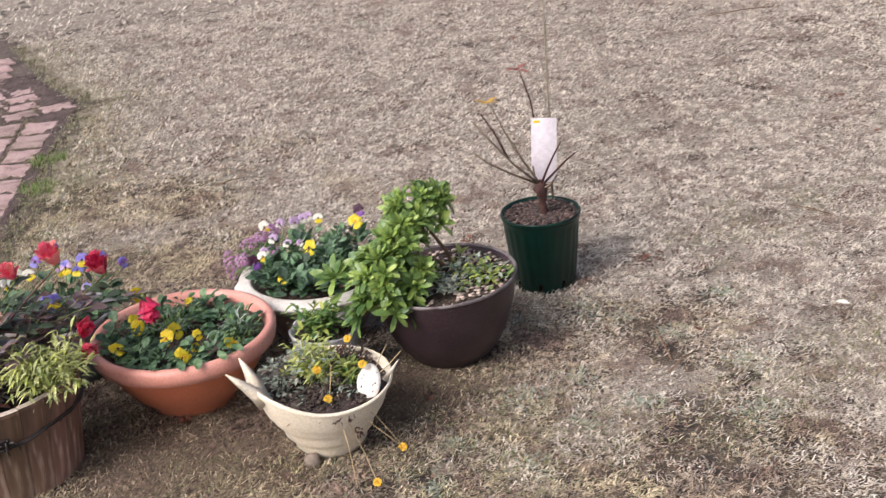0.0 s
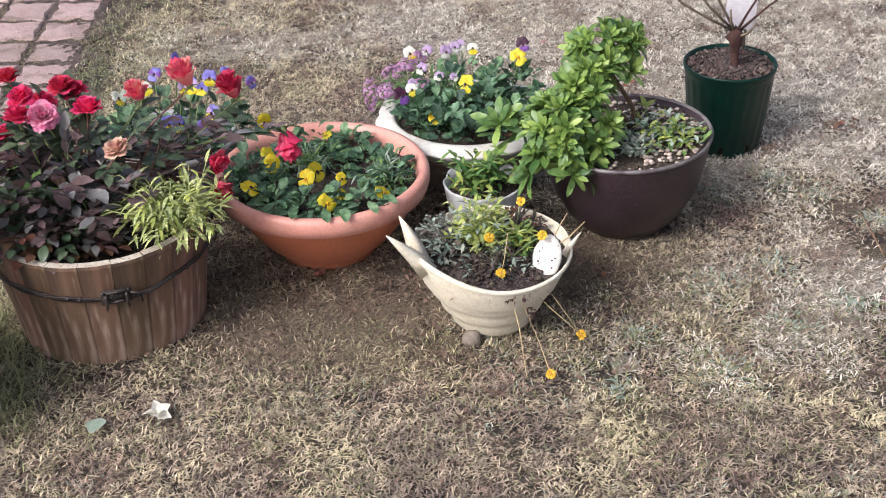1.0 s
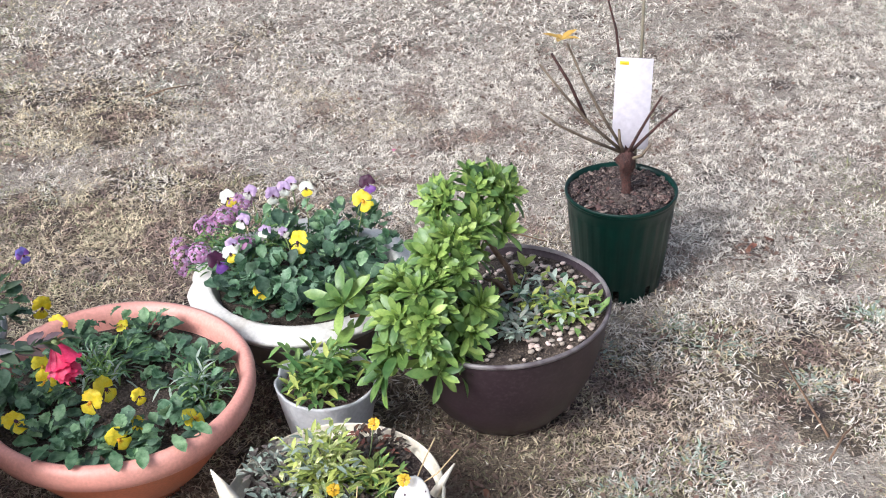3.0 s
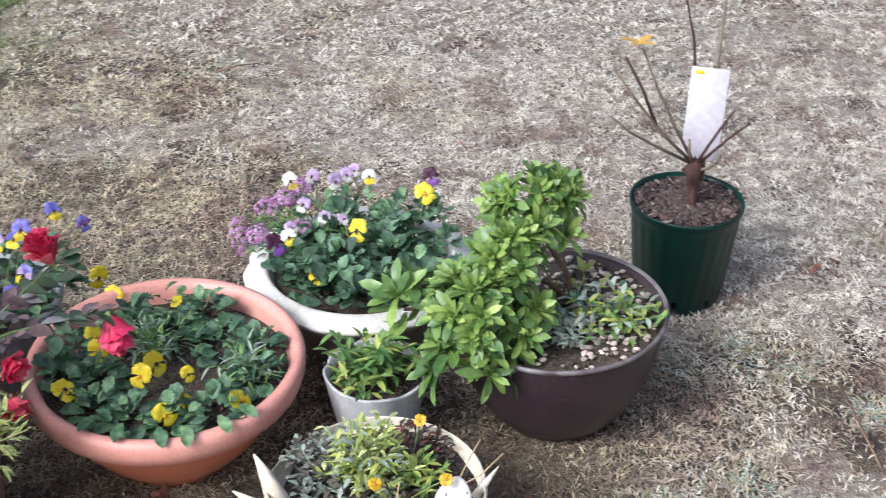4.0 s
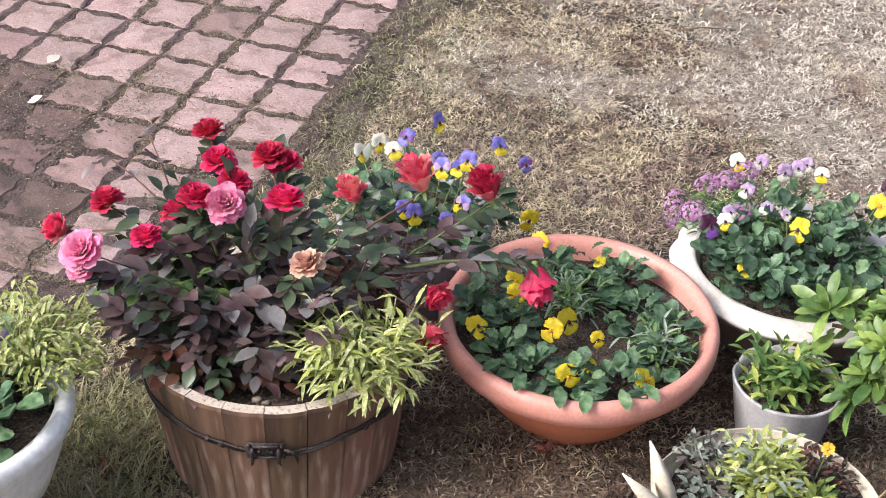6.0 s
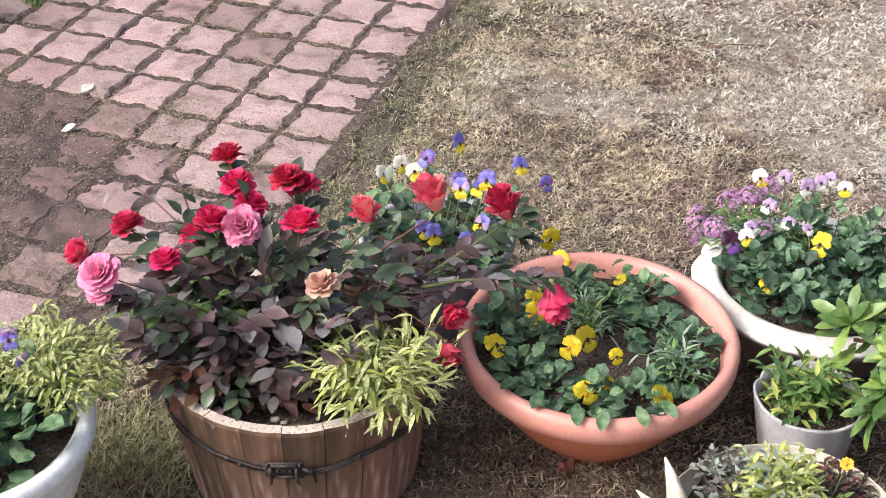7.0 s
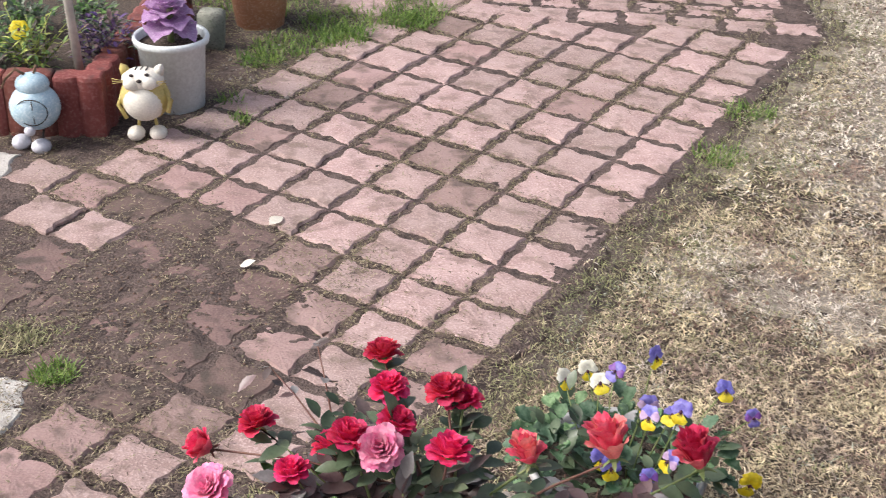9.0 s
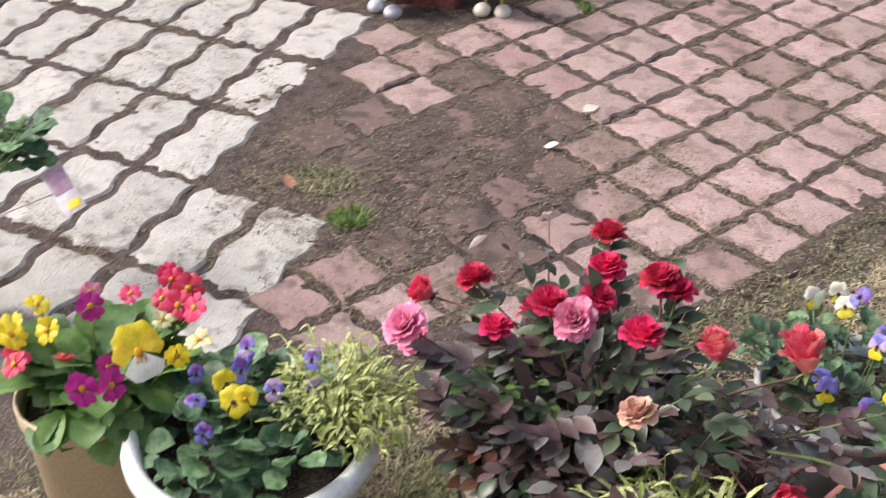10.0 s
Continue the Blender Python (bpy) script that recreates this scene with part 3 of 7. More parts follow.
p = p[drift(p, 2.2, 71) + 0.5 * drift(p, 9.0, 73) - 0.40 * (p[:, 1] - 1.0) + 0.75 * np.clip(0.55 - p[:, 0], 0, 0.8) * (p[:, 1] > 1.0) + np.random.RandomState(9).uniform(-0.3, 0.3, len(p)) > 0.27]
blades("olive_grass", np.vstack([p, lawn_spots(170000, -1.2, 1.0, 0.6, 5.2, 25, 0.02, 0.42)]) + np.array([0, 0, 0.004]), OLIVE, "olive tufts still half green in the lawn", (0.009, 0.024), 0.0010, (5, 60), 6)
blades("green_grass", lawn_spots(14000, -1.2, 0.6, 1.2, 4.2, 26, 0.0, 0.24, 0.3), GREENBLADE, "fresh green grass along the lawn's edge", (0.010, 0.024), 0.0010, (15, 70), 7)

# ---- pots ----
def soil(parent, r, z, mat=SOIL, crumbs=60, label="", seed=1, stone=None):
    """A heaped, crumbly disc of soil, with crumbs lying on it."""
    q = random.Random(seed)
    b = Build()
    v, f = [(0, 0, z + 0.006)], []
    rings, seg = 7, 28
    for i in range(1, rings + 1):
        for k in range(seg):
            a, s = 2 * math.pi * k / seg, r * i / rings
            x, y = s * math.cos(a), s * math.sin(a)
            v.append((x, y, z + (0.006 * (1 - i / rings)) + 0.008 * noise.noise(Vector((x * 40 + seed, y * 40, seed)))))
    for k in range(seg):
        j = (k + 1) % seg
        f.append((0, 1 + k, 1 + j))
        for i in range(rings - 1):
            f.append((1 + i * seg + k, 1 + (i + 1) * seg + k, 1 + (i + 1) * seg + j, 1 + i * seg + j))
    b.add(v, f)
    for _ in range(crumbs):
        a, s = q.uniform(0, 6.28), r * 0.93 * math.sqrt(q.random())
        e = q.uniform(0.002, 0.006)
        b.blob((s * math.cos(a), s * math.sin(a), z + 0.005), (e * q.uniform(0.8, 1.8), e, e * 0.8), 5, 4, m=1 if q.random() < 0.5 else 0, rough=0.4, seed=q.random() * 9)
    return part("soil", b, [mat, stone or mat], parent, label or "dark crumbly potting soil")


def pot(name, m, label, profile, mat, seg=56, wave=None, body="body", category="flower pot", group="pots on the lawn"):
    t = thing(name, m, label, category, group)
    part(body, Build().lathe(profile, seg, wave=wave), mat, t)
    return t


# half barrel of staves, with an iron band and a clasp
barrel = thing("barrel_planter", pose(-0.328, 1.005, 0, 0, 0, 8), "round weathered brown wooden half-barrel planter on the lawn", "planter", "pots on the lawn")
N = 22
w0 = math.pi / N * 0.985
rows = [(0.174, 0.004), (0.184, 0.08), (0.195, 0.16), (0.2045, 0.224), (0.2035, 0.230)]
v, f = [], []
for r, z in rows:
    for k in range(4):
        a = -w0 + 2 * w0 * k / 3
        e = 0.0012 if k in (0, 3) else 0
        v.append(((r - e) * math.cos(a), (r - e) * math.sin(a), z))
for r, z in ((0.187, 0.230), (0.160, 0.004)):
    for k in range(4):
        a = -w0 + 2 * w0 * k / 3
        v.append((r * math.cos(a), r * math.sin(a), z))
for i in range(6):
    for k in range(3):
        f.append((4 * i + k, 4 * i + k + 1, 4 * i + k + 5, 4 * i + k + 4))
f += [(20, 21, 1, 0), (21, 22, 2, 1), (22, 23, 3, 2), (0, 4, 8, 12, 16, 20), (3, 23, 19, 15, 11, 7)]
b = Build().add(v, f)
b.m = [1 if 12 <= i < 15 else 0 for i in range(len(b.f))]
stave = b.mesh("stave", [WOOD, WOODTOP], smooth=False)
for k in range(N):
    piece("stave", stave, barrel.matrix_basis @ Matrix.Rotation(2 * math.pi * k / N, 4, "Z") @ Matrix.Translation((rng.uniform(-0.001, 0.001), 0, rng.uniform(-0.002, 0.001))), barrel)
pts = []
for k in range(61):
    a = 2 * math.pi * k / 60
    z = 0.163 + 0.006 * math.sin(a * 2 + 1) + 0.003 * math.sin(a * 5)
    pts.append((0.1975 * math.cos(a), 0.1975 * math.sin(a), z))
v, f = [], []
for k, (x, y, z) in enumerate(pts):
    lean = 0.0022 * math.sin(k * 0.9) + 0.0012 * math.sin(k * 2.3)
    for r, h in ((0.996, -0.0034), (1.010, -0.0034), (1.010, 0.0034), (0.996, 0.0034)):
        v.append((x * (r + lean * h * 2), y * (r + lean * h * 2), z + h + lean))
for k in range(60):
    f += [(4 * k + i, 4 * k + (i + 1) % 4, 4 * k + 4 + (i + 1) % 4, 4 * k + 4 + i) for i in range(4)]
b = Build().add(v, f)
b.tube([(x * 1.009, y * 1.009, z + 0.0045 * math.sin(k * 0.63)) for k, (x, y, z) in enumerate(pts)], 0.0021, 6)
for k in (41, 42, 44, 50, 52):
    b.blob(Vector(pts[k]) * 1.004, (0.005, 0.005, 0.0052), 8, 5, rough=0.5, seed=k)
hoop = part("hoop", b, IRON, barrel, "dark rusted iron band")
at = Matrix.Rotation(radians(-90), 4, "Z") @ Matrix.Translation((0.2, 0, 0.162))
at = at @ Matrix.Diagonal((1, 1.05, 1.12, 1))
b = Build().box((0.002, 0, 0.001), (0.005, 0.050, 0.025), at=at, bevel=0.002)
b.box((0.0055, 0, 0.0105), (0.006, 0.034, 0.005), at=at, bevel=0.0015).box((0.0055, 0, -0.007), (0.006, 0.030, 0.004), at=at, bevel=0.0015)
for y in (-0.017, 0.017):
    b.tube([at @ Vector(p) for p in ((0.006, y, 0.008), (0.010, y, 0.001), (0.009, y, -0.012), (0.004, y * 1.1, -0.021))], [0.0030, 0.0030, 0.0026, 0.0018], 7)
b.tube([at @ Vector(p) for p in ((0.005, 0.024, 0.006), (0.008, 0.034, 0.004), (0.008, 0.040, -0.005), (0.006, 0.041, -0.015))], [0.0026, 0.0028, 0.0026, 0.0018], 7)
for y, z in ((-0.008, 0.002), (0.008, 0.002), (-0.021, 0.011), (0.021, 0.011)):
    b.blob(at @ Vector((0.0055, y, z)), (0.003, 0.003, 0.003), 8, 5)
piece("clasp", b.mesh("clasp", IRON), barrel.matrix_basis.copy(), hoop, "rusted iron clasp with two hooks")
soil(barrel, 0.188, 0.19, crumbs=90, seed=2, stone=PEBBLE)
part("bottom", Build().lathe([(0.16, 0.004), (0.175, 0.03)], 22), WOOD, barrel)

# terracotta-coloured bowl with a rounded lip, slightly oval and tipped a little
bowl = pot("terracotta_bowl", pose(0.104, 1.160, 0.0, -1.5, 0, 0) @ Matrix.Diagonal((1, 1.07, 1, 1)), "wide terracotta-coloured plastic bowl planter with faded rounded lip",
           [(0.085, 0.002), (0.098, 0.0), (0.101, 0.012), (0.104, 0.018), (0.136, 0.045), (0.163, 0.082), (0.189, 0.125), (0.195, 0.142), (0.186, 0.142)], TERRA, 72)
part("lip", Build().lathe([(0.186, 0.139), (0.203, 0.137), (0.211, 0.142), (0.2155, 0.156), (0.216, 0.171), (0.211, 0.180), (0.203, 0.182), (0.196, 0.178), (0.191, 0.165), (0.186, 0.135), (0.18, 0.12)], 72, caps=(False, False)),
     LIP, bowl, "faded pink rounded lip")
soil(bowl, 0.189, 0.148, crumbs=160, seed=3, stone=MULCH)

# cauldron-shaped brown pot
brown = pot("brown_pot", pose(0.728, 1.110, 0, 0, -2.0, 0), "dark brown glazed round pot, deep and bulging, on dry grass",
            [(0.064, 0.002), (0.075, 0.0), (0.094, 0.013), (0.124, 0.05), (0.149, 0.10), (0.164, 0.155), (0.1715, 0.20), (0.1735, 0.209), (0.169, 0.212), (0.165, 0.19), (0.158, 0.16)], BROWN)
part("rim", Build().lathe([(0.1728, 0.207), (0.1758, 0.2085), (0.1768, 0.2125), (0.1752, 0.2155), (0.1722, 0.216), (0.1695, 0.2125), (0.169, 0.208)], 72, caps=(False, False)), WORNRIM, brown, "thin worn pale rim")
soil(brown, 0.167, 0.2, SOIL, 160, "dark soil strewn with pebbles and moss", 4, PEBBLE)
q = random.Random(8)
b = Build()
for _ in range(300):
    a, s = q.uniform(-1.6, 2.8), 0.160 * math.sqrt(q.random())
    e = q.uniform(0.0018, 0.0052)
    b.blob((s * math.cos(a), s * math.sin(a), 0.206), (e * 1.3, e, e * 0.7), 7, 5, rough=0.3, seed=q.random() * 9)
part("pebble_layer", b, PEBBLE, brown, "small beige and grey pebbles", kind="stuff")


# green nursery pot: ribs, rolled rim, drainage slots
def ribs(a, i, r, z):
    return (r + (0.0012 * math.cos(a * 24) if i in (2, 3) else 0), z)


green = thing("nursery_pot", pose(1.062, 1.403, 0, 0, 0, 15), "tall dark green plastic nursery pot with ribbed sides", "flower pot", "pots on the lawn")
b = Build().lathe([(0.080, 0.0), (0.083, 0.03), (0.084, 0.032), (0.0985, 0.172), (0.0995, 0.174), (0.101, 0.19), (0.1035, 0.193), (0.1042, 0.2), (0.1032, 0.206), (0.101, 0.206), (0.099, 0.195), (0.096, 0.17)], 96, wave=ribs, caps=(False, False))
keep = [k for k, face in enumerate(b.f) if not (k < 96 and k % 12 in (0, 1))]
b.f, b.m = [b.f[k] for k in keep], [0] * len(keep)
part("body", b, GREENPOT, green)
part("rim", Build().lathe([(0.1022, 0.1985), (0.1046, 0.199), (0.1052, 0.2025), (0.1046, 0.2065), (0.1032, 0.2075), (0.1018, 0.2065)], 64, caps=(False, False)), GREENPOT, green, "rolled dark green rim")
soil(green, 0.100, 0.196, DARKMULCH, 320, "dark soil with bark chips", 5, MULCH)
q = random.Random(18)
b = Build()
for _ in range(150):
    a, s = q.uniform(0, 6.28), 0.094 * math.sqrt(q.random())
    e = q.uniform(0.003, 0.009)
    b.box((0, 0, 0), (e * 1.8, e, 0.0025), at=Matrix.Translation((s * math.cos(a), s * math.sin(a), 0.201)) @ Euler((q.uniform(-0.5, 0.5), q.uniform(-0.5, 0.5), q.uniform(0, 6))).to_matrix().to_4x4(), bevel=0.0007)
part("bark_layer", b, CHIPS, green, "scattered pale and dark bark chips", kind="stuff")

# white basin with a broad scalloped rim
basin = thing("white_basin", pose(0.455, 1.405, 0, 0, 0, 0), "low round planter with broad chalky white scalloped rim", "planter", "pots on the lawn")
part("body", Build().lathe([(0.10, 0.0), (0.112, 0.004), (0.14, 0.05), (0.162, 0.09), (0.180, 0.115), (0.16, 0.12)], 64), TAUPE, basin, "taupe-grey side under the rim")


def scallop(a, i, r, z):
    s = abs(math.sin(a * 3 + 0.9)) ** 0.6
    k = (0.0, 0.6, 1.0, 1.0, 1.0, 0.3, 0.2, 0.1, 0.0)[i]
    return (r + 0.011 * (s - 0.7) * k + 0.0008 * math.sin(a * 23) * k, z + 0.005 * (s - 0.6) * k)


part("rim", Build().lathe([(0.178, 0.112), (0.196, 0.128), (0.2045, 0.1375), (0.2055, 0.1415), (0.2035, 0.144), (0.172, 0.153), (0.166, 0.1535), (0.162, 0.149), (0.150, 0.122)], 192, wave=scallop, caps=(False, False)), SHELL, basin, "chalky white scalloped rim")
soil(basin, 0.152, 0.130, crumbs=30, seed=6)


# small fluted grey-white pot
def flute(a, i, r, z):
    s = abs(math.sin(a * 4))
    k = min(1.0, z / 0.14)
    return (r * (1 + 0.05 * k * (s - 0.5)), z + (0.005 * (s - 0.6) if i >= 4 else 0))


small = pot("fluted_pot", pose(0.424, 1.105, 0, 0, 0, 20), "small fluted grey-white resin pot with petal-shaped rim",
            [(0.052, 0.002), (0.056, 0.0), (0.066, 0.05), (0.075, 0.10), (0.081, 0.136), (0.082, 0.141), (0.078, 0.141), (0.072, 0.12)], GREYWHITE, 64, flute)
soil(small, 0.073, 0.122, MULCH, 40, "dark soil with reddish bark", 7)


# bird-shaped cream planter with ringed sides
def rings(a, i, r, z):
    front = max(0.0, math.cos(a - radians(-82)))
    k = z / 0.163
    tail = max(0.0, math.cos(a - radians(203))) ** 4
    return (r + (0.004 if i % 3 == 0 else 0) + 0.018 * tail * k, z - 0.012 * front * k + 0.034 * tail * k ** 3)


bird = thing("bird_planter", pose(0.375, 0.814, 0, 0, 0, 0), "cream resin planter shaped like a bird, ringed sides", "planter", "pots on the lawn")
prof = [(0.061 + 0.082 * (i / 14) ** 0.98, 0.163 * i / 14) for i in range(15)]
part("body", Build().lathe([(0.054, 0.0)] + prof + [(0.1455, 0.166), (0.1425, 0.169), (0.1395, 0.165), (0.131, 0.13), (0.123, 0.11)], 72, wave=rings), CREAM, bird)
soil(bird, 0.136, 0.148, DARKMULCH, 220, seed=9, stone=SOIL)


def plume(pts, wide, mat, label):
    """A tapered, curved blade with thickness."""
    b = Build()
    n = len(pts)
    v, f = [], []
    for i, p in enumerate(pts):
        p = Vector(p)
        d = (Vector(pts[min(i + 1, n - 1)]) - Vector(pts[max(i - 1, 0)])).normalized()
        x = d.cross(Vector((-0.3, -0.85, 0.65))).normalized()
        y = d.cross(x).normalized()
        s = wide * (1 - (i / (n - 1)) ** 1.6) + 0.001
        h = 0.0028 * (1 - 0.6 * i / (n - 1))
        v += [p - x * s, p + y * h, p + x * s, p - y * h]
    for i in range(n - 1):
        for k in range(4):
            j = (k + 1) % 4
            f.append((4 * i + k, 4 * i + j, 4 * i + 4 + j, 4 * i + 4 + k))
    f += [(3, 2, 1, 0), tuple(range(4 * n - 4, 4 * n))]
    b.add(v, f)
    return part("tail_feather", b, mat, bird, label, local=False)


plume([(0.236, 0.776, 0.168), (0.229, 0.785, 0.196), (0.219, 0.799, 0.223), (0.206, 0.815, 0.250)], 0.018, CREAM, "cream pointed tail feather")
plume([(0.244, 0.741, 0.170), (0.226, 0.744, 0.196), (0.201, 0.744, 0.224), (0.172, 0.742, 0.256)], 0.017, CREAM, "cream pointed tail feather")
b = Build().blob((0, 0, 0), (0.027, 0.039, 0.006), 20, 8, rough=0.1)
for k in range(9):
    x, y = rng.uniform(-0.018, 0.018), rng.uniform(-0.03, 0.03)
    b.blob((x, y, 0.006 * math.sqrt(max(0.1, 1 - (x / 0.027) ** 2 - (y / 0.039) ** 2))), (rng.uniform(0.001, 0.0024), rng.uniform(0.001, 0.003), 0.0008), 6, 4, m=1)
head = part("head", b, [SHELL, EYE], bird, "white oval head with dark specks")
head.matrix_basis = Matrix.Translation((0.460, 0.742, 0.172)) @ Matrix.Rotation(radians(-28), 4, "Z") @ Matrix.Rotation(radians(54), 4, "X")
b = Build().tube([(0.498, 0.775, 0.150), (0.515, 0.782, 0.166), (0.536, 0.792, 0.184)], [0.007, 0.005, 0.001], 8)
piece("beak", b.mesh("beak", CREAM), Matrix(), head, "pale pointed beak").matrix_parent_inverse = head.matrix_basis.inverted()
single("ball_stone", Build().blob((0, 0, 0), (0.0185, 0.018, 0.017), 14, 8, rough=0.2), surface("brown_stone", (0.17, 0.135, 0.11), (0.26, 0.21, 0.175), 60, 0.9, 0.4, 200), pose(0.320, 0.745, 0.014), "round grey-brown stone wedged under the cream planter", "stone")

# blue-grey pot behind the barrel
blue = pot("blue_grey_pot", pose(-0.187, 1.408, 0), "plain blue-grey pot full of violas behind the barrel",
           [(0.084, 0.0), (0.093, 0.004), (0.117, 0.09), (0.127, 0.155), (0.122, 0.158), (0.116, 0.13)], BLUEGREY)
part("rim", Build().lathe([(0.126, 0.152), (0.134, 0.156), (0.1355, 0.166), (0.132, 0.171), (0.125, 0.168), (0.122, 0.155)], 56, caps=(False, False)), GREYWHITE, blue, "pale worn rim")
soil(blue, 0.119, 0.146, seed=10)

# white urn on a foot
urn = pot("white_urn", pose(-0.703, 0.724, 0), "white plastic urn planter with broad rolled rim on a foot",
          [(0.10, 0.0), (0.104, 0.006), (0.10, 0.018), (0.06, 0.032), (0.048, 0.05), (0.056, 0.066), (0.09, 0.09), (0.122, 0.125), (0.143, 0.18), (0.147, 0.222), (0.15, 0.228)], WHITE, 72)
part("rim", Build().lathe([(0.145, 0.222), (0.156, 0.224), (0.165, 0.232), (0.1665, 0.245), (0.162, 0.255), (0.152, 0.258), (0.143, 0.252), (0.138, 0.235), (0.134, 0.20)], 72, caps=(False, False)), WHITE, urn, "broad white rolled rim")
soil(urn, 0.138, 0.222, seed=11)

# tan pot beside the urn
tan = pot("tan_pot", pose(-0.925, 0.632, 0), "tall tapered tan plastic pot of primroses", [(0.062, 0.0), (0.066, 0.003), (0.086, 0.235), (0.091, 0.24), (0.0925, 0.262), (0.088, 0.266), (0.084, 0.25), (0.08, 0.21)], TAN)
soil(tan, 0.082, 0.235, seed=12)

# dark green pot by the white paving
side = pot("dark_pot", pose(-1.51, 0.745, -0.01), "dark green plastic pot standing on white paving", [(0.075, 0.0), (0.08, 0.003), (0.098, 0.17), (0.106, 0.175), (0.108, 0.2), (0.102, 0.205), (0.096, 0.19), (0.09, 0.16)], GREENPOT)
soil(side, 0.095, 0.18, seed=13)

# enamelled bucket of kale, clay pot, weathered block
bucket = pot("white_bucket", pose(-1.70, 2.66, -0.01), "pale blue-white bucket-shaped pot with chipped paint", [(0.072, 0.0), (0.076, 0.003), (0.088, 0.18), (0.098, 0.184), (0.100, 0.196), (0.095, 0.204), (0.088, 0.198), (0.084, 0.16)],
             surface("chipped_pale_paint", (0.74, 0.79, 0.82), (0.80, 0.84, 0.86), 10, 0.5, 0.2, 120, stain=(0.24, 0.24, 0.24), stain_scale=38.0, stain_at=0.66), 56)
soil(bucket, 0.087, 0.178, seed=14)
clay = pot("clay_pot", pose(-1.79, 3.31, -0.01), "plain terracotta clay pot behind the paving", [(0.068, 0.0), (0.072, 0.003), (0.095, 0.15), (0.105, 0.153), (0.107, 0.19), (0.1, 0.192), (0.094, 0.16)], CLAY)
soil(clay, 0.096, 0.165, seed=15)
b = Build().box((0, 0, 0.06), (0.075, 0.05, 0.14), bevel=0.012)
b.v = [tuple(Vector(p) * (1 + 0.05 * noise.noise(Vector(p) * 30))) for p in b.v]
single("stone_block", b, surface("mossy_stone", (0.16, 0.175, 0.14), (0.30, 0.30, 0.26), 30, 0.9, 0.5, 160, c=(0.10, 0.11, 0.085)), pose(-1.82, 3.06, -0.01, 0, 3, 20), "upright weathered mossy grey stone block", "stone")

# ---- plants ----
def leaf_mesh(name, mat, length, width, fold=0.25, curl=0.3, seg=5, full=0.45, wavy=0.0, tip=1.0):
    """A leaf from the origin along y: a folded, drooping blade. full: where it is widest."""
    b = Build()
    v, f = [], []
    for i in range(seg + 1):
        t = i / seg
        w = width / 2 * (math.sin(math.pi * min(1.0, t / (2 * full)) ) if t < full else math.cos(math.pi / 2 * ((t - full) / (1 - full)) ** tip))
        w = max(w, 0.0006)
        y, z = length * t * (1 - 0.15 * curl * t), -curl * length * 0.5 * t * t
        e = wavy * width * (1 if i % 2 else -1)
        v += [(-w - e * 0.5, y, z + fold * w + e), (0, y, z), (w + e * 0.5, y, z + fold * w + e)]
    for i in range(seg):
        k = 3 * i
        f += [(k, k + 1, k + 4, k + 3), (k + 1, k + 2, k + 5, k + 4)]
    return b.add(v, f).mesh(name, mat)


def add_leaf(b, m, length, width, mat=0, fold=0.3, curl=0.4, seg=3, full=0.45):
    v, f = [], []
    for i in range(seg + 1):
        t = i / seg
        w = max(0.0004, width / 2 * (math.sin(math.pi * t / (2 * full)) if t < full else math.cos(math.pi / 2 * (t - full) / (1 - full))))
        y, z = length * t, -curl * length * 0.5 * t * t
        v += [(-w, y, z + fold * w), (0, y, z), (w, y, z + fold * w)]
    for i in range(seg):
        k = 3 * i
        f += [(k, k + 1, k + 4, k + 3), (k + 1, k + 2, k + 5, k + 4)]
    b.add(v, f, mat, m)


def cup(b, m, w, h, bend, roll, mat, q):
    """One petal: a curved patch rising from the origin along y, broad and notched at its lip, which rolls back."""
    v, f = [], []
    for i in range(5):
        t = i / 4
        s = w / 2 * (0.42 + 1.25 * t - 0.72 * t * t)
        for k in range(7):
            u = (k - 3) / 3
            lip = max(0.0, t - 0.55) * 2.2
            z = bend * w * (1 - u * u) * (0.4 + 0.6 * t) - roll * h * lip * lip
            frill = 0.05 * h * lip * math.sin(u * 7.5 + q.uniform(-0.6, 0.6))
            v.append((s * u, h * t * (1 - 0.17 * u * u) + (q.uniform(-0.07, 0.05) * h - 0.05 * h * (k == 3) if i == 4 else 0), -z + frill))
    for i in range(4):
        for k in range(6):
            f.append((7 * i + k, 7 * i + k + 1, 7 * i + k + 8, 7 * i + k + 7))
    b.add(v, f, mat, m)


OPEN = ((4, 0.05, 3, 0.70, 0.44), (6, 0.18, 8, 0.78, 0.54), (7, 0.32, 15, 0.84, 0.62), (8, 0.46, 26, 0.86, 0.68), (8, 0.55, 42, 0.86, 0.74), (7, 0.58, 64, 0.84, 0.80))
HALF = ((3, 0.05, 2, 1.02, 0.58), (4, 0.14, 5, 1.06, 0.70), (5, 0.24, 9, 1.08, 0.80), (6, 0.34, 15, 1.04, 0.84), (5, 0.40, 28, 0.92, 0.84))


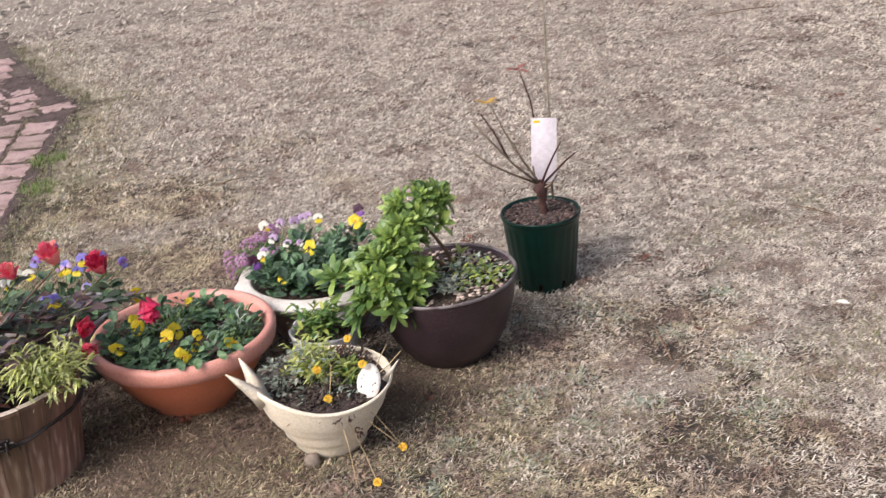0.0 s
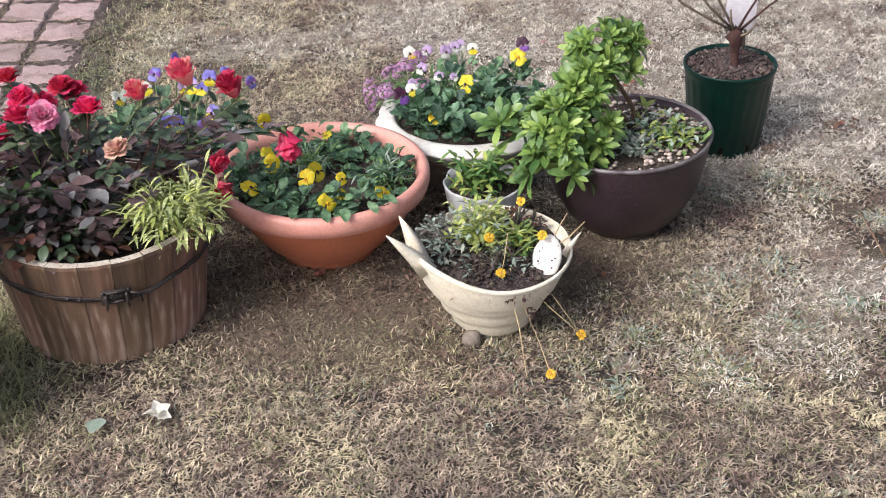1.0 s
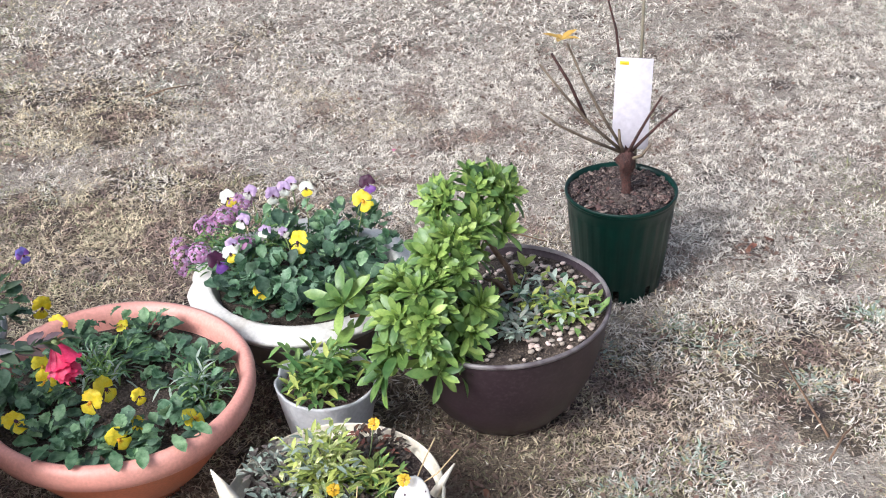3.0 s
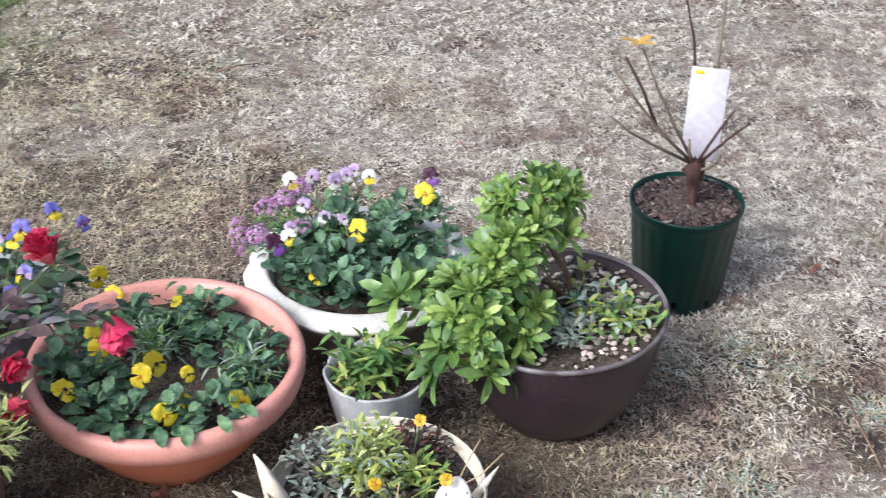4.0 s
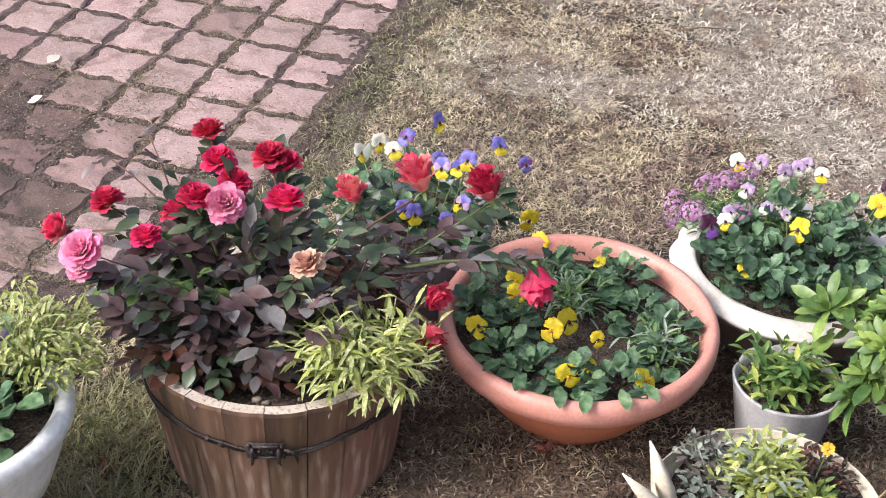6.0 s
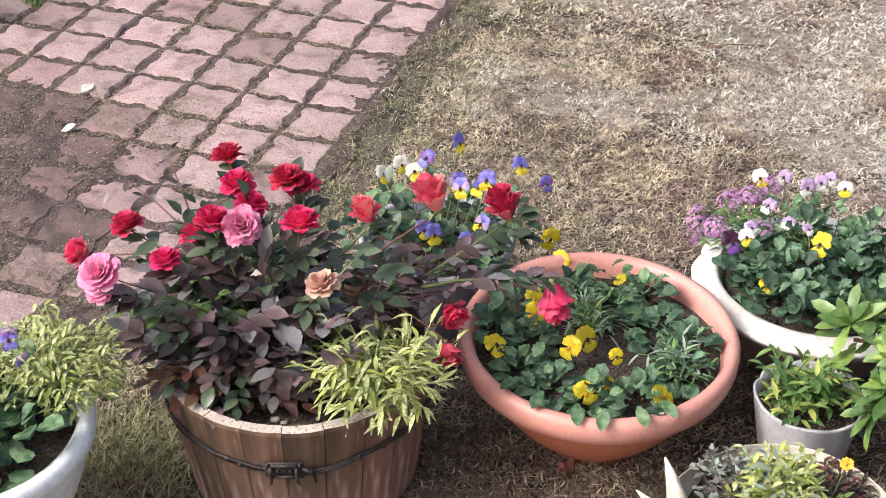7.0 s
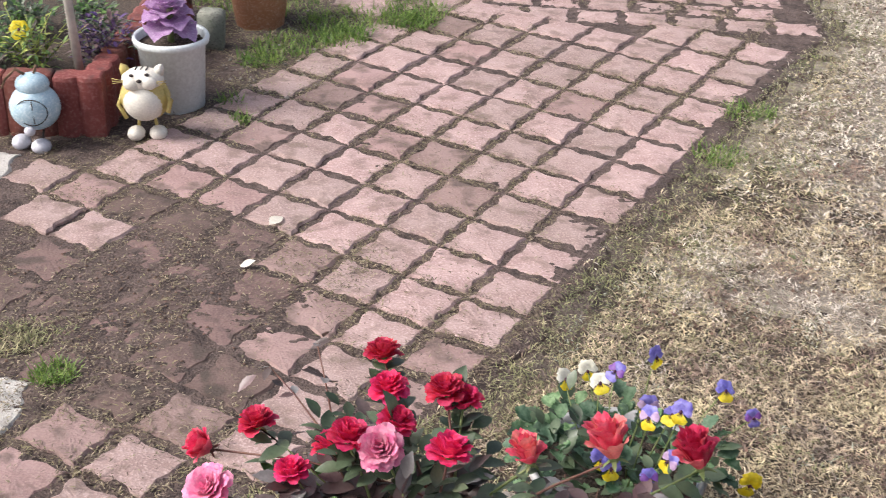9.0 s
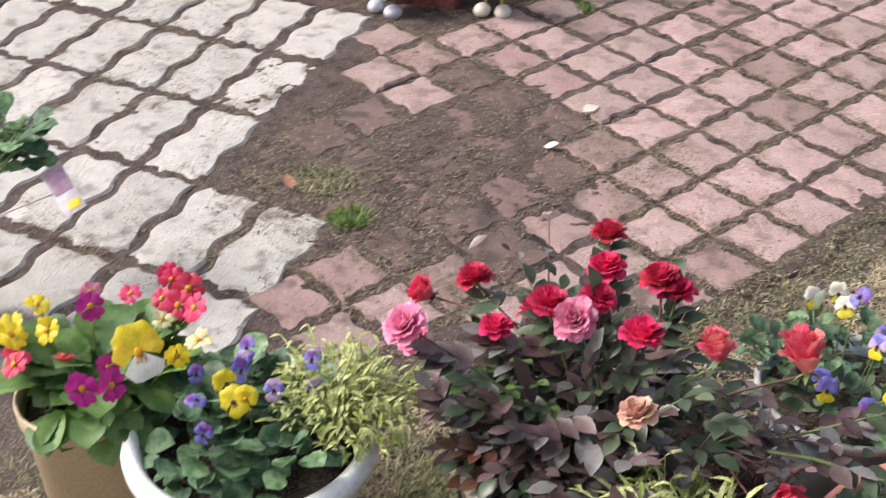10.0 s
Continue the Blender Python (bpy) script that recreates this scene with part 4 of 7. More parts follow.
def rose_mesh(name, mats, seed, whorls=OPEN, size=0.029):
    """A double rose seen from its calyx at the origin, opening along z: whorls of frilled petals and green sepals."""
    q = random.Random(seed)
    b = Build()
    a = 0.0
    for ring, (n, r, lean, h, w) in enumerate(whorls):
        for k in range(n):
            a += 360 / n + q.uniform(-9, 9)
            d = way(a, 90 - lean - q.uniform(-9, 11))
            out = Vector((math.cos(radians(a)), math.sin(radians(a)), 0))
            p = out * r * size * 0.42 + Vector((0, 0, size * (0.12 + 0.045 * (5 - ring))))
            m = orient(p, d, q.uniform(-0.18, 0.18), 1, up=-out + Vector((0, 0, 0.3)))
            cup(b, m, size * w * q.uniform(0.85, 1.15), size * h * q.uniform(0.88, 1.08), 0.20 + q.uniform(-0.06, 0.08), -0.05 - 0.03 * ring + q.uniform(-0.06, 0.06), 0 if q.random() < 0.6 else 1, q)
        a += 31
    for k in range(5):
        add_leaf(b, orient((0, 0, 0.001), way(72 * k, -5)), size * 0.55, size * 0.2, 2)
    b.blob((0, 0, size * 0.08), (size * 0.2, size * 0.2, size * 0.18), 8, 5, m=2)
    return b.mesh(name, mats)


def viola_mesh(name, top, side, low, eye, size=0.02, seed=0):
    """A viola or pansy that faces along z: two upper petals, two side petals, a broad lower one, a dark eye."""
    q = random.Random(seed)
    b = Build()
    for a, s, m, z in ((65, 1.0, 0, 0.0), (115, 1.0, 0, 0.0008), (10, 0.88, 1, 0.0016), (170, 0.88, 1, 0.0022), (-90, 1.1, 2, 0.003)):
        v, f = [(0, 0, 0)], []
        n = 9
        for i in range(3):
            r = size * s * (0.42, 0.75, 1.0)[i]
            for k in range(n):
                u = (k / (n - 1) - 0.5) * 2
                ang = u * (0.62 if m != 2 else 0.85)
                rr = r * (1 - 0.10 * u * u + (0.05 * math.sin(6 * u + a) if i == 2 else 0))
                v.append((rr * math.cos(ang), rr * math.sin(ang), (0.0, 0.0015, -0.002 + 0.0015 * math.sin(5 * u + seed))[i] + 0.0008))
        for k in range(n - 1):
            f.append((0, 1 + k, 2 + k))
            for i in range(2):
                o = 1 + i * n
                f.append((o + k, o + n + k, o + n + k + 1, o + k + 1))
        b.add(v, f, m, Matrix.Translation((0, 0, z)) @ Matrix.Rotation(radians(a + q.uniform(-6, 6)), 4, "Z"))
    b.blob((0, -0.1 * size, 0.0045), (0.16 * size, 0.2 * size, 0.002), 8, 4, m=3)
    for k in range(3):
        b.blob(((k - 1) * 0.14 * size, -0.34 * size, 0.0048), (0.03 * size, 0.13 * size, 0.0008), 5, 4, m=3)
    return b.mesh(name, [top, side, low, eye])


def primrose_mesh(name, mat, size=0.019, seed=0):
    """Five notched, slightly cupped petals round an orange eye."""
    q = random.Random(seed)
    b = Build()
    for k in range(5):
        m = Matrix.Rotation(2 * math.pi * k / 5 + q.uniform(-0.12, 0.12), 4, "Z") @ Matrix.Rotation(q.uniform(-0.38, 0.12), 4, "Y") @ Matrix.Rotation(q.uniform(-0.25, 0.25), 4, "X")
        v, f = [(0.001, 0, 0)], []
        for i, r in enumerate((0.4, 0.78, 1.0)):
            for j in range(7):
                u = (j - 3) / 3
                rr = size * r * (1 - 0.20 * u * u - (0.20 * max(0.0, 1 - 2.2 * abs(u)) if i == 2 else 0))
                a = u * (0.56, 0.68, 0.58)[i]
                v.append((rr * math.cos(a), rr * math.sin(a), 0.0006 * (k % 2) + size * (0.02, 0.07, 0.02)[i] - 0.08 * size * u * u + q.uniform(-0.03, 0.03) * size * (i == 2)))
        for j in range(6):
            f.append((0, 1 + j, 2 + j))
            for i in range(2):
                o = 1 + 7 * i
                f.append((o + j, o + 7 + j, o + 8 + j, o + j + 1))
        b.add(v, f, 0, m)
    b.blob((0, 0, 0.002), (0.2 * size, 0.2 * size, 0.0022), 10, 4, m=1)
    return b.mesh(name, [mat, ORANGE])


def stem(parent, mat, p, q, r0=0.0022, r1=0.0014, sag=0.15, name="stalk"):
    """A slightly bent stem from p to q, a part of its own."""
    p, q = Vector(p), Vector(q)
    d = q - p
    side = Vector((rng.uniform(-1, 1), rng.uniform(-1, 1), 0)) * d.length * 0.06
    pts = [p, p + d * 0.35 + side + Vector((0, 0, sag * d.length * 0.5)), p + d * 0.7 + side * 0.7 + Vector((0, 0, sag * d.length * 0.4)), q]
    part(name, Build().tube(pts, [r0, r0 * 0.9, r1 * 1.1, r1], 5), mat, parent, local=False)
    return pts


def facing(p, towards=(0.1, -0.6, 1.35), spread=0.5):
    d = (Vector(towards) - Vector(p)).normalized() + Vector((rng.uniform(-1, 1), rng.uniform(-1, 1), rng.uniform(-0.6, 0.8))) * spread
    return d.normalized()


def face_pose(p, d, s=1.0, spin=0.0):
    d = Vector(d).normalized()
    x = Vector((0, 0, 1)).cross(d)
    x = x.normalized() if x.length > 1e-3 else Vector((1, 0, 0))
    m = Matrix((x, d.cross(x), d)).transposed().to_4x4()
    return Matrix.Translation(p) @ m @ Matrix.Rotation(spin, 4, "Z") @ Matrix.Diagonal((s, s, s, 1))


def inside(c, r, shell=0.0):
    """A random point of an ellipsoid, towards its surface as shell goes to one."""
    while True:
        p = Vector((rng.uniform(-1, 1), rng.uniform(-1, 1), rng.uniform(-1, 1)))
        if shell < p.length < 1:
            return Vector((c[0] + r[0] * p.x, c[1] + r[1] * p.y, c[2] + r[2] * p.z)), p


# rose bush in the barrel
rose = thing("rose_bush", pose(-0.35, 1.01, 0.2), "miniature rose bush with red and pink blooms and dark purplish leaves", "rose bush")
BLOOMS = [((-0.462, 1.165, 0.447), "red", 1.0), ((-0.44, 1.127, 0.422), "red", 1.05), ((-0.367, 1.141, 0.429), "red", 1.05), ((-0.345, 1.15, 0.415), "crimson", 0.95),
          ((-0.568, 1.01, 0.411), "red", 1.0), ((-0.502, 0.973, 0.382), "crimson", 0.9), ((-0.469, 1.014, 0.402), "crimson", 0.95), ((-0.428, 0.986, 0.448), "crimson", 1.1),
          ((-0.385, 1.03, 0.450), "red", 0.95), ((-0.385, 0.974, 0.445), "pink", 1.12), ((-0.313, 1.018, 0.437), "red", 1.12), ((-0.224, 1.039, 0.437), "coral", 1.05),
          ((-0.14, 1.093, 0.436), "coral", 1.42), ((-0.055, 1.25, 0.333), "scarlet", 1.5), ((-0.271, 0.946, 0.383), "peach", 0.95), ((-0.535, 0.83, 0.453), "rosy", 1.2),
          ((-0.556, 0.87, 0.395), "rosy", 0.9), ((0.039, 1.101, 0.262), "cerise", 1.45)]
ROSES = {"red": [rose_mesh("bloom", [RED, CRIMSON, STEMGREEN], k) for k in range(4)],
         "crimson": [rose_mesh("bloom", [CRIMSON, RED, STEMGREEN], 5 + k) for k in range(3)],
         "pink": [rose_mesh("bloom", [ROSEPINK, petal("pale_pink_petal", (0.84, 0.27, 0.46), (0.88, 0.42, 0.55)), STEMGREEN], 8)],
         "coral": [rose_mesh("bloom", [CORAL, petal("salmon_petal", (0.84, 0.22, 0.22), (0.86, 0.34, 0.30)), STEMGREEN], 9 + k, HALF) for k in range(2)],
         "rosy": [rose_mesh("bloom", [ROSEPINK, petal("soft_pink_petal", (0.84, 0.28, 0.46), (0.88, 0.40, 0.55)), STEMGREEN], 28)],
         "cerise": [rose_mesh("bloom", [petal("cerise_petal", (0.70, 0.02, 0.09), (0.82, 0.07, 0.18), thin=0.4), petal("bright_rose_petal", (0.80, 0.07, 0.18), (0.86, 0.18, 0.29), thin=0.4), STEMGREEN], 26, HALF)],
         "scarlet": [rose_mesh("bloom", [CRIMSON, CORAL, STEMGREEN], 21, HALF)],
         "peach": [rose_mesh("bloom", [PEACH, petal("cream_petal", (0.88, 0.68, 0.50), (0.86, 0.60, 0.48)), STEMGREEN], 12)]}
LOOKS = {"red": "full-blown red rose", "crimson": "deep crimson rose, half open", "pink": "bright pink rose", "coral": "coral red rose, half open", "scarlet": "scarlet rose, half open", "rosy": "pink rose, cupped and half open", "cerise": "drooping cerise rose seen from its side", "peach": "peach rose past its best"}
leaf_spots = []
for k, (p, colour, s) in enumerate(BLOOMS):
    p = Vector(p)
    foot = Vector((-0.35 + rng.uniform(-0.06, 0.06), 1.02 + rng.uniform(-0.05, 0.05), 0.19))
    d = Vector((rng.uniform(-0.3, 0.3), rng.uniform(-0.1, 0.25), 0.9))
    if colour in ("coral", "scarlet", "rosy"):
        d = Vector((-0.30 + 0.10 * (colour == "rosy"), 0.05 - 0.5 * (colour == "rosy"), 0.75))
    if colour == "pink":
        d = Vector((0.1, -0.6, 0.7))
    s *= 0.84
    if k == 17:
        foot = Vector((-0.17, 1.06, 0.30))
        d = Vector((0.15, -0.30, -0.8))
    if colour == "cerise":
        p = p - d.normalized() * 0.02
    mesh = ROSES[colour][k % len(ROSES[colour])]
    pts = stem(rose, STEMGREEN if k % 2 else STEMRED, foot, p - d.normalized() * 0.018 * s, 0.003, 0.0017, 0.08, "stem")
    piece("bloom", mesh, face_pose(p - d.normalized() * 0.018 * s, d, s, rng.uniform(0, 6)) @ Matrix.Diagonal((1, 1, 1.4 if colour == "cerise" else 0.8 if colour == "rosy" else 1.3 if colour in ("coral", "scarlet") else 1.05, 1)), rose, LOOKS[colour])
    for _ in range(5):
        t = rng.uniform(0.3, 0.95)
        i = min(2, int(t * 3))
        leaf_spots.append(pts[i].lerp(pts[i + 1], t * 3 - i))
bud = rose_mesh("bud", [RED, CORAL, STEMRED], 31, HALF, 0.022)
for p, d in (((-0.112, 1.03, 0.30), (0.5, -0.6, -0.2)), ((-0.103, 0.975, 0.278), (0.2, -0.5, -0.6)), ((-0.62, 0.99, 0.36), (-0.6, -0.3, 0.4))):
    stem(rose, STEMRED, (-0.22, 1.03, 0.30), p, 0.002, 0.0014, 0.1, "stem")
    piece("bud", bud, face_pose(p, d, 1.25), rose, "nodding red rosebud")
for _ in range(26):
    e, _p = inside((-0.36, 1.0, 0.33), (0.21, 0.16, 0.10), 0.5)
    pts = stem(rose, rng.choice((STEMGREEN, STEMRED)), (-0.35 + rng.uniform(-0.08, 0.08), 1.0 + rng.uniform(-0.08, 0.08), 0.19), e, 0.0025, 0.001, 0.1, "stem")
    leaf_spots += [pts[2], pts[3], pts[1].lerp(pts[2], 0.5)]
dry_spots = []
for _ in range(14):
    e = Vector((rng.uniform(-0.22, -0.09), rng.uniform(1.0, 1.16), rng.uniform(0.26, 0.36)))
    dry_spots += stem(rose, STEMRED, (-0.27, 1.04, 0.24), e, 0.0018, 0.0008, 0.1, "stem")[2:]
for _ in range(16):
    stem(rose, STEMRED, (rng.uniform(-0.24, -0.16), rng.uniform(0.98, 1.12), 0.2), (rng.uniform(-0.22, -0.09), rng.uniform(0.98, 1.2), rng.uniform(0.24, 0.31)), 0.0015, 0.0008, 0.15, "stem")
for e in ((-0.55, 1.15, 0.44), (-0.60, 1.11, 0.415)):
    dry_spots += stem(rose, STEMRED, (-0.47, 1.04, 0.34), e, 0.0019, 0.001, 0.05, "stem")[1:]
# Paler copy of the dark rose leaf, with sky sheen put into its colour.
SHEEN = leafy("sky_sheen_rose_leaf", (0.135, 0.125, 0.128), (0.235, 0.225, 0.225), 0.35, 0.34, thin=0.08, scale=30)
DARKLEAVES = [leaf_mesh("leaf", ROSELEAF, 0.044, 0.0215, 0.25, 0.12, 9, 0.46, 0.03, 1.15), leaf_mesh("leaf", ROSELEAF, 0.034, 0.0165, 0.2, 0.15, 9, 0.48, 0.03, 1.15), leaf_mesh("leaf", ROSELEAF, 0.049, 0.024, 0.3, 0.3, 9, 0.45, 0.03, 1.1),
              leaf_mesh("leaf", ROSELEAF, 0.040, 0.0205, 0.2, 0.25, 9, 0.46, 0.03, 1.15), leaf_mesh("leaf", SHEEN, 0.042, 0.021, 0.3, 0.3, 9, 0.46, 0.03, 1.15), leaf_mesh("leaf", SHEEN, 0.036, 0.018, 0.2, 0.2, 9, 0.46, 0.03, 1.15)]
GREENLEAVES = [leaf_mesh("leaf", ROSEGREEN, 0.040, 0.0205, 0.3, 0.5, 8, 0.44, 0.012, 1.2), leaf_mesh("leaf", ROSEGREEN, 0.033, 0.018, 0.2, 0.3, 8, 0.46, 0.012, 1.2)]


def sprig(p, out, meshes, parent, s=1.0):
    """Three or five leaflets on a common stalk."""
    n = rng.choice((3, 5, 5))
    d = Vector(out).normalized()
    for i in range(n):
        side = (i % 2) * 2 - 1 if i else 0
        along = 0.0 if i == 0 else -0.021 * ((i + 1) // 2)
        t = (d + side * d.cross(Vector((0, 0, 1))) * 0.95 + Vector((0, 0, rng.uniform(-0.25, 0.15)))).normalized()
        piece("leaf", rng.choice(meshes), orient(Vector(p) + d * (0.02 + along), t, rng.uniform(-0.4, 0.4), s * rng.uniform(0.75, 1.1)), parent)


for p in dry_spots:
    sprig(p, Vector((rng.uniform(-1, 1), rng.uniform(-1, 0.6), rng.uniform(-0.3, 0.8))), DARKLEAVES, rose, rng.uniform(0.55, 0.8))
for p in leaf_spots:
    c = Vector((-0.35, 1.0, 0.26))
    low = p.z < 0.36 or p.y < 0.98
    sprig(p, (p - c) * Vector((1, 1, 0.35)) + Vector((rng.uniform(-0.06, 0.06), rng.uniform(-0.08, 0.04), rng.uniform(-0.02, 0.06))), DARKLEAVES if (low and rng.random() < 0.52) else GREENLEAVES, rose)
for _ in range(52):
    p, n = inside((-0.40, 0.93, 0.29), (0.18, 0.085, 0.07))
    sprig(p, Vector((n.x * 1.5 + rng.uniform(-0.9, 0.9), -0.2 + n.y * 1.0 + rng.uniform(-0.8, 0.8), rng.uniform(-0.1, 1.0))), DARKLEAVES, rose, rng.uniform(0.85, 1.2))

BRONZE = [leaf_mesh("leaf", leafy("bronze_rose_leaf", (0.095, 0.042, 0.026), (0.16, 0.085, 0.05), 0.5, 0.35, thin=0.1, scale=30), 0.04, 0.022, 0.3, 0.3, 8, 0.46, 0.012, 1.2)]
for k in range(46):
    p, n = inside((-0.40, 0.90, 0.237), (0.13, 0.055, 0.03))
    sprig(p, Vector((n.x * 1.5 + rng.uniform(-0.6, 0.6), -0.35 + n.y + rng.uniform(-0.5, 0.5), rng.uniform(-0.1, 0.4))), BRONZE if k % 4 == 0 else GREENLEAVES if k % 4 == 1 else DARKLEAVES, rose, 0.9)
FRESH = [leaf_mesh("leaf", BRIGHTLOW, 0.03, 0.017, 0.3, 0.3, 7, 0.46, 0.012, 1.2)]
for _ in range(20):
    p, n = inside((-0.47, 0.965, 0.315), (0.09, 0.05, 0.04))
    sprig(p, Vector((n.x, -0.4 + n.y, rng.uniform(0.1, 0.6))), FRESH, rose, 0.85)

# variegated plant hanging over the barrel's rim
def tuft(name, label, category, centre, n, length, width, mats, spread, lift, stems=0, droop=0.6, kind="", reach=0.05, base=None):
    """A mound of narrow leaves on short stems, joined as foliage."""
    c = Vector(centre)
    t = thing(name, Matrix.Translation(base or c), label, category, kind=kind)
    for _ in range(stems):
        b = Build()
        a, e = rng.uniform(0, 360), rng.uniform(15, 75)
        p = c + Vector((rng.uniform(-1, 1) * spread[0] * 0.4, rng.uniform(-1, 1) * spread[1] * 0.4, 0))
        q = p + way(a, e) * reach * rng.uniform(0.7, 1.4)
        b.tube([p, (p + q) / 2 + Vector((0, 0, 0.006)), q], [0.0016, 0.0013, 0.001], 4, 0)
        for i in range(7):
            u = i / 6
            add_leaf(b, orient(p.lerp(q, u) + Vector((0, 0, 0.004 * math.sin(3 * u))), way(a + rng.uniform(-110, 110), rng.uniform(-15, 60))), length * rng.uniform(0.7, 1.2), width, rng.randrange(len(mats)), 0.3, droop)
        part("sprig", b, mats, t, local=False, kind="stuff")
    b = Build()
    for _ in range(n):
        p, k = inside(c + Vector((0, 0, lift * 0.5)), (spread[0], spread[1], lift))
        a = math.degrees(math.atan2(k.y, k.x)) + rng.uniform(-60, 60)
        add_leaf(b, orient(p, way(a, rng.uniform(-20, 70))), length * rng.uniform(0.7, 1.25), width * rng.uniform(0.8, 1.2), rng.randrange(len(mats)), 0.3, droop)
    part("foliage", b, mats, t, local=False, kind="stuff")
    return t


tuft("variegated_plant", "cream and lime variegated trailing plant in the wooden barrel", "plant", (-0.185, 0.91, 0.235), 270, 0.025, 0.0068, [VARIEG, VARIEG, VARIEG, LIME], (0.095, 0.088), 0.048, 56, droop=1.3, reach=0.078)
tuft("variegated_plant", "lime-yellow feathery plant in the white urn", "plant", (-0.618, 0.812, 0.270), 820, 0.0155, 0.0058, [VARIEG, VARIEG, LIME, VARIEG], (0.10, 0.085), 0.055, 60, droop=1.0, reach=0.08)

# pansies: low mounds of scalloped leaves, and flowers on short stalks
PANSY = [leaf_mesh("leaf", PANSYLEAF, 0.026, 0.0175, 0.4, 0.5, 9, 0.52, 0.085, 1.9), leaf_mesh("leaf", PANSYLEAF, 0.024, 0.010, 0.45, 0.7, 9, 0.5, 0.10, 1.6), leaf_mesh("leaf", BLUELEAF, 0.028, 0.020, 0.35, 0.4, 9, 0.52, 0.075, 2.0)]


def mound(parent, spots, n, radius, meshes, height=0.035, s=1.0, within=None):
    for x, y, z in spots:
        for _ in range(n):
            a, r = rng.uniform(0, 360), radius * math.sqrt(rng.random())
            e = 75 - 70 * r / radius + rng.uniform(-20, 15)
            p = Vector((x, y, z)) + Vector((math.cos(radians(a)) * r * 0.8, math.sin(radians(a)) * r * 0.8, height * (1 - (r / radius) ** 2) * rng.uniform(0.5, 1)))
            d = way(a + rng.uniform(-30, 30), e)
            tip = p + d * 0.03 * s
            if within and math.hypot(tip.x - within[0], tip.y - within[1]) > within[2]:
                continue
            piece("leaf", rng.choice(meshes), orient(p, d, rng.uniform(-0.5, 0.5), s * rng.uniform(0.7, 1.15)), parent)


YEL = [viola_mesh("flower", YELLOW, YELLOW, YELLOW, EYE, 0.021, 1), viola_mesh("flower", YELLOW, YELLOW, YELLOW, ORANGE, 0.02, 2)]
pansy = thing("yellow_pansies", pose(0.10, 1.168, 0.15), "yellow pansies with low green leaves filling the terracotta bowl", "pansies")
BIGLEAF = [leaf_mesh("leaf", BLUELEAF, 0.040, 0.027, 0.25, 0.5, 9, 0.55, 0.03, 2.0), leaf_mesh("leaf", PANSYLEAF, 0.036, 0.023, 0.3, 0.6, 9, 0.55, 0.035, 2.0)]


def cushion(parent, spots, n, radius, centre, reach):
    """A pansy plant: broad leaves spread low around a head of small ruffled ones."""
    for x, y, z in spots:
        a0 = rng.uniform(0, 360)
        for k in range(9):
            a = a0 + 40 * k + rng.uniform(-15, 15)
            p = Vector((x, y, z + 0.008)) + way(a, 0) * radius * 0.45
            d = way(a, rng.uniform(2, 32))
            if math.hypot(p.x + d.x * 0.04 - centre[0], p.y + d.y * 0.04 - centre[1]) < reach:
                piece("leaf", rng.choice(BIGLEAF), orient(p, d, rng.uniform(-0.3, 0.3), rng.uniform(0.8, 1.1)), parent)
    mound(parent, spots, n, radius, PANSY, 0.046, 1.0, (*centre, reach))


cushion(pansy, [(0.112, 1.318, 0.155), (0.055, 1.27, 0.158), (0.17, 1.285, 0.155), (0.125, 1.25, 0.156)], 32, 0.05, (0.104, 1.165), 0.196)
cushion(pansy, [(0.20, 1.19, 0.156), (0.25, 1.15, 0.158), (0.235, 1.09, 0.16)], 32, 0.05, (0.104, 1.165), 0.2)
cushion(pansy, [(-0.035, 1.225, 0.156), (-0.055, 1.165, 0.158), (0.0, 1.13, 0.156)], 28, 0.046, (0.104, 1.165), 0.2)
cushion(pansy, [(0.0, 1.055, 0.16), (0.045, 1.015, 0.165), (0.105, 0.998, 0.168), (0.165, 1.005, 0.168)], 30, 0.044, (0.104, 1.160), 0.215)
OVER = leaf_mesh("leaf", PANSYLEAF, 0.040, 0.019, 0.15, 0.45, 9, 0.5, 0.05, 1.7)
for x, y, a, e in ((0.035, 0.985, 250, 0), (0.085, 0.965, 275, -8), (0.125, 0.96, 265, -10), (0.17, 0.972, 290, -4), (0.0, 1.01, 225, 4), (0.20, 0.99, 310, 0)):
    piece("leaf", OVER, orient((x, y, 0.199), way(a, e + 4), rng.uniform(-0.2, 0.2), 1.0), pansy)
for k, p in enumerate([(0.027, 1.366, 0.166), (0.0, 1.206, 0.2), (-0.045, 1.079, 0.199), (0.066, 1.091, 0.199), (0.134, 1.092, 0.19), (0.094, 0.995, 0.195), (0.125, 1.024, 0.19), (0.203, 1.002, 0.196), (0.006, 1.425, 0.172),
                       (0.005, 1.16, 0.205), (0.087, 1.115, 0.2), (0.13, 1.30, 0.185)]):
    piece("flower", YEL[k % 2], face_pose(p, facing(p, spread=0.75), 0.62 if k in (6, 11, 4) else 0.95, rng.uniform(-0.6, 0.6)), pansy)
    stem(pansy, STEMGREEN, (p[0] + rng.uniform(-0.02, 0.02), p[1] + 0.02, 0.15), p, 0.0012, 0.001, 0.1)
tuft("feathery_seedlings", "fine feathery green seedlings between the pansies", "plant", (0.07, 1.215, 0.16), 90, 0.022, 0.0045, [SOFTGREEN, PANSYLEAF, FROST], (0.12, 0.06), 0.03, 34, reach=0.04)
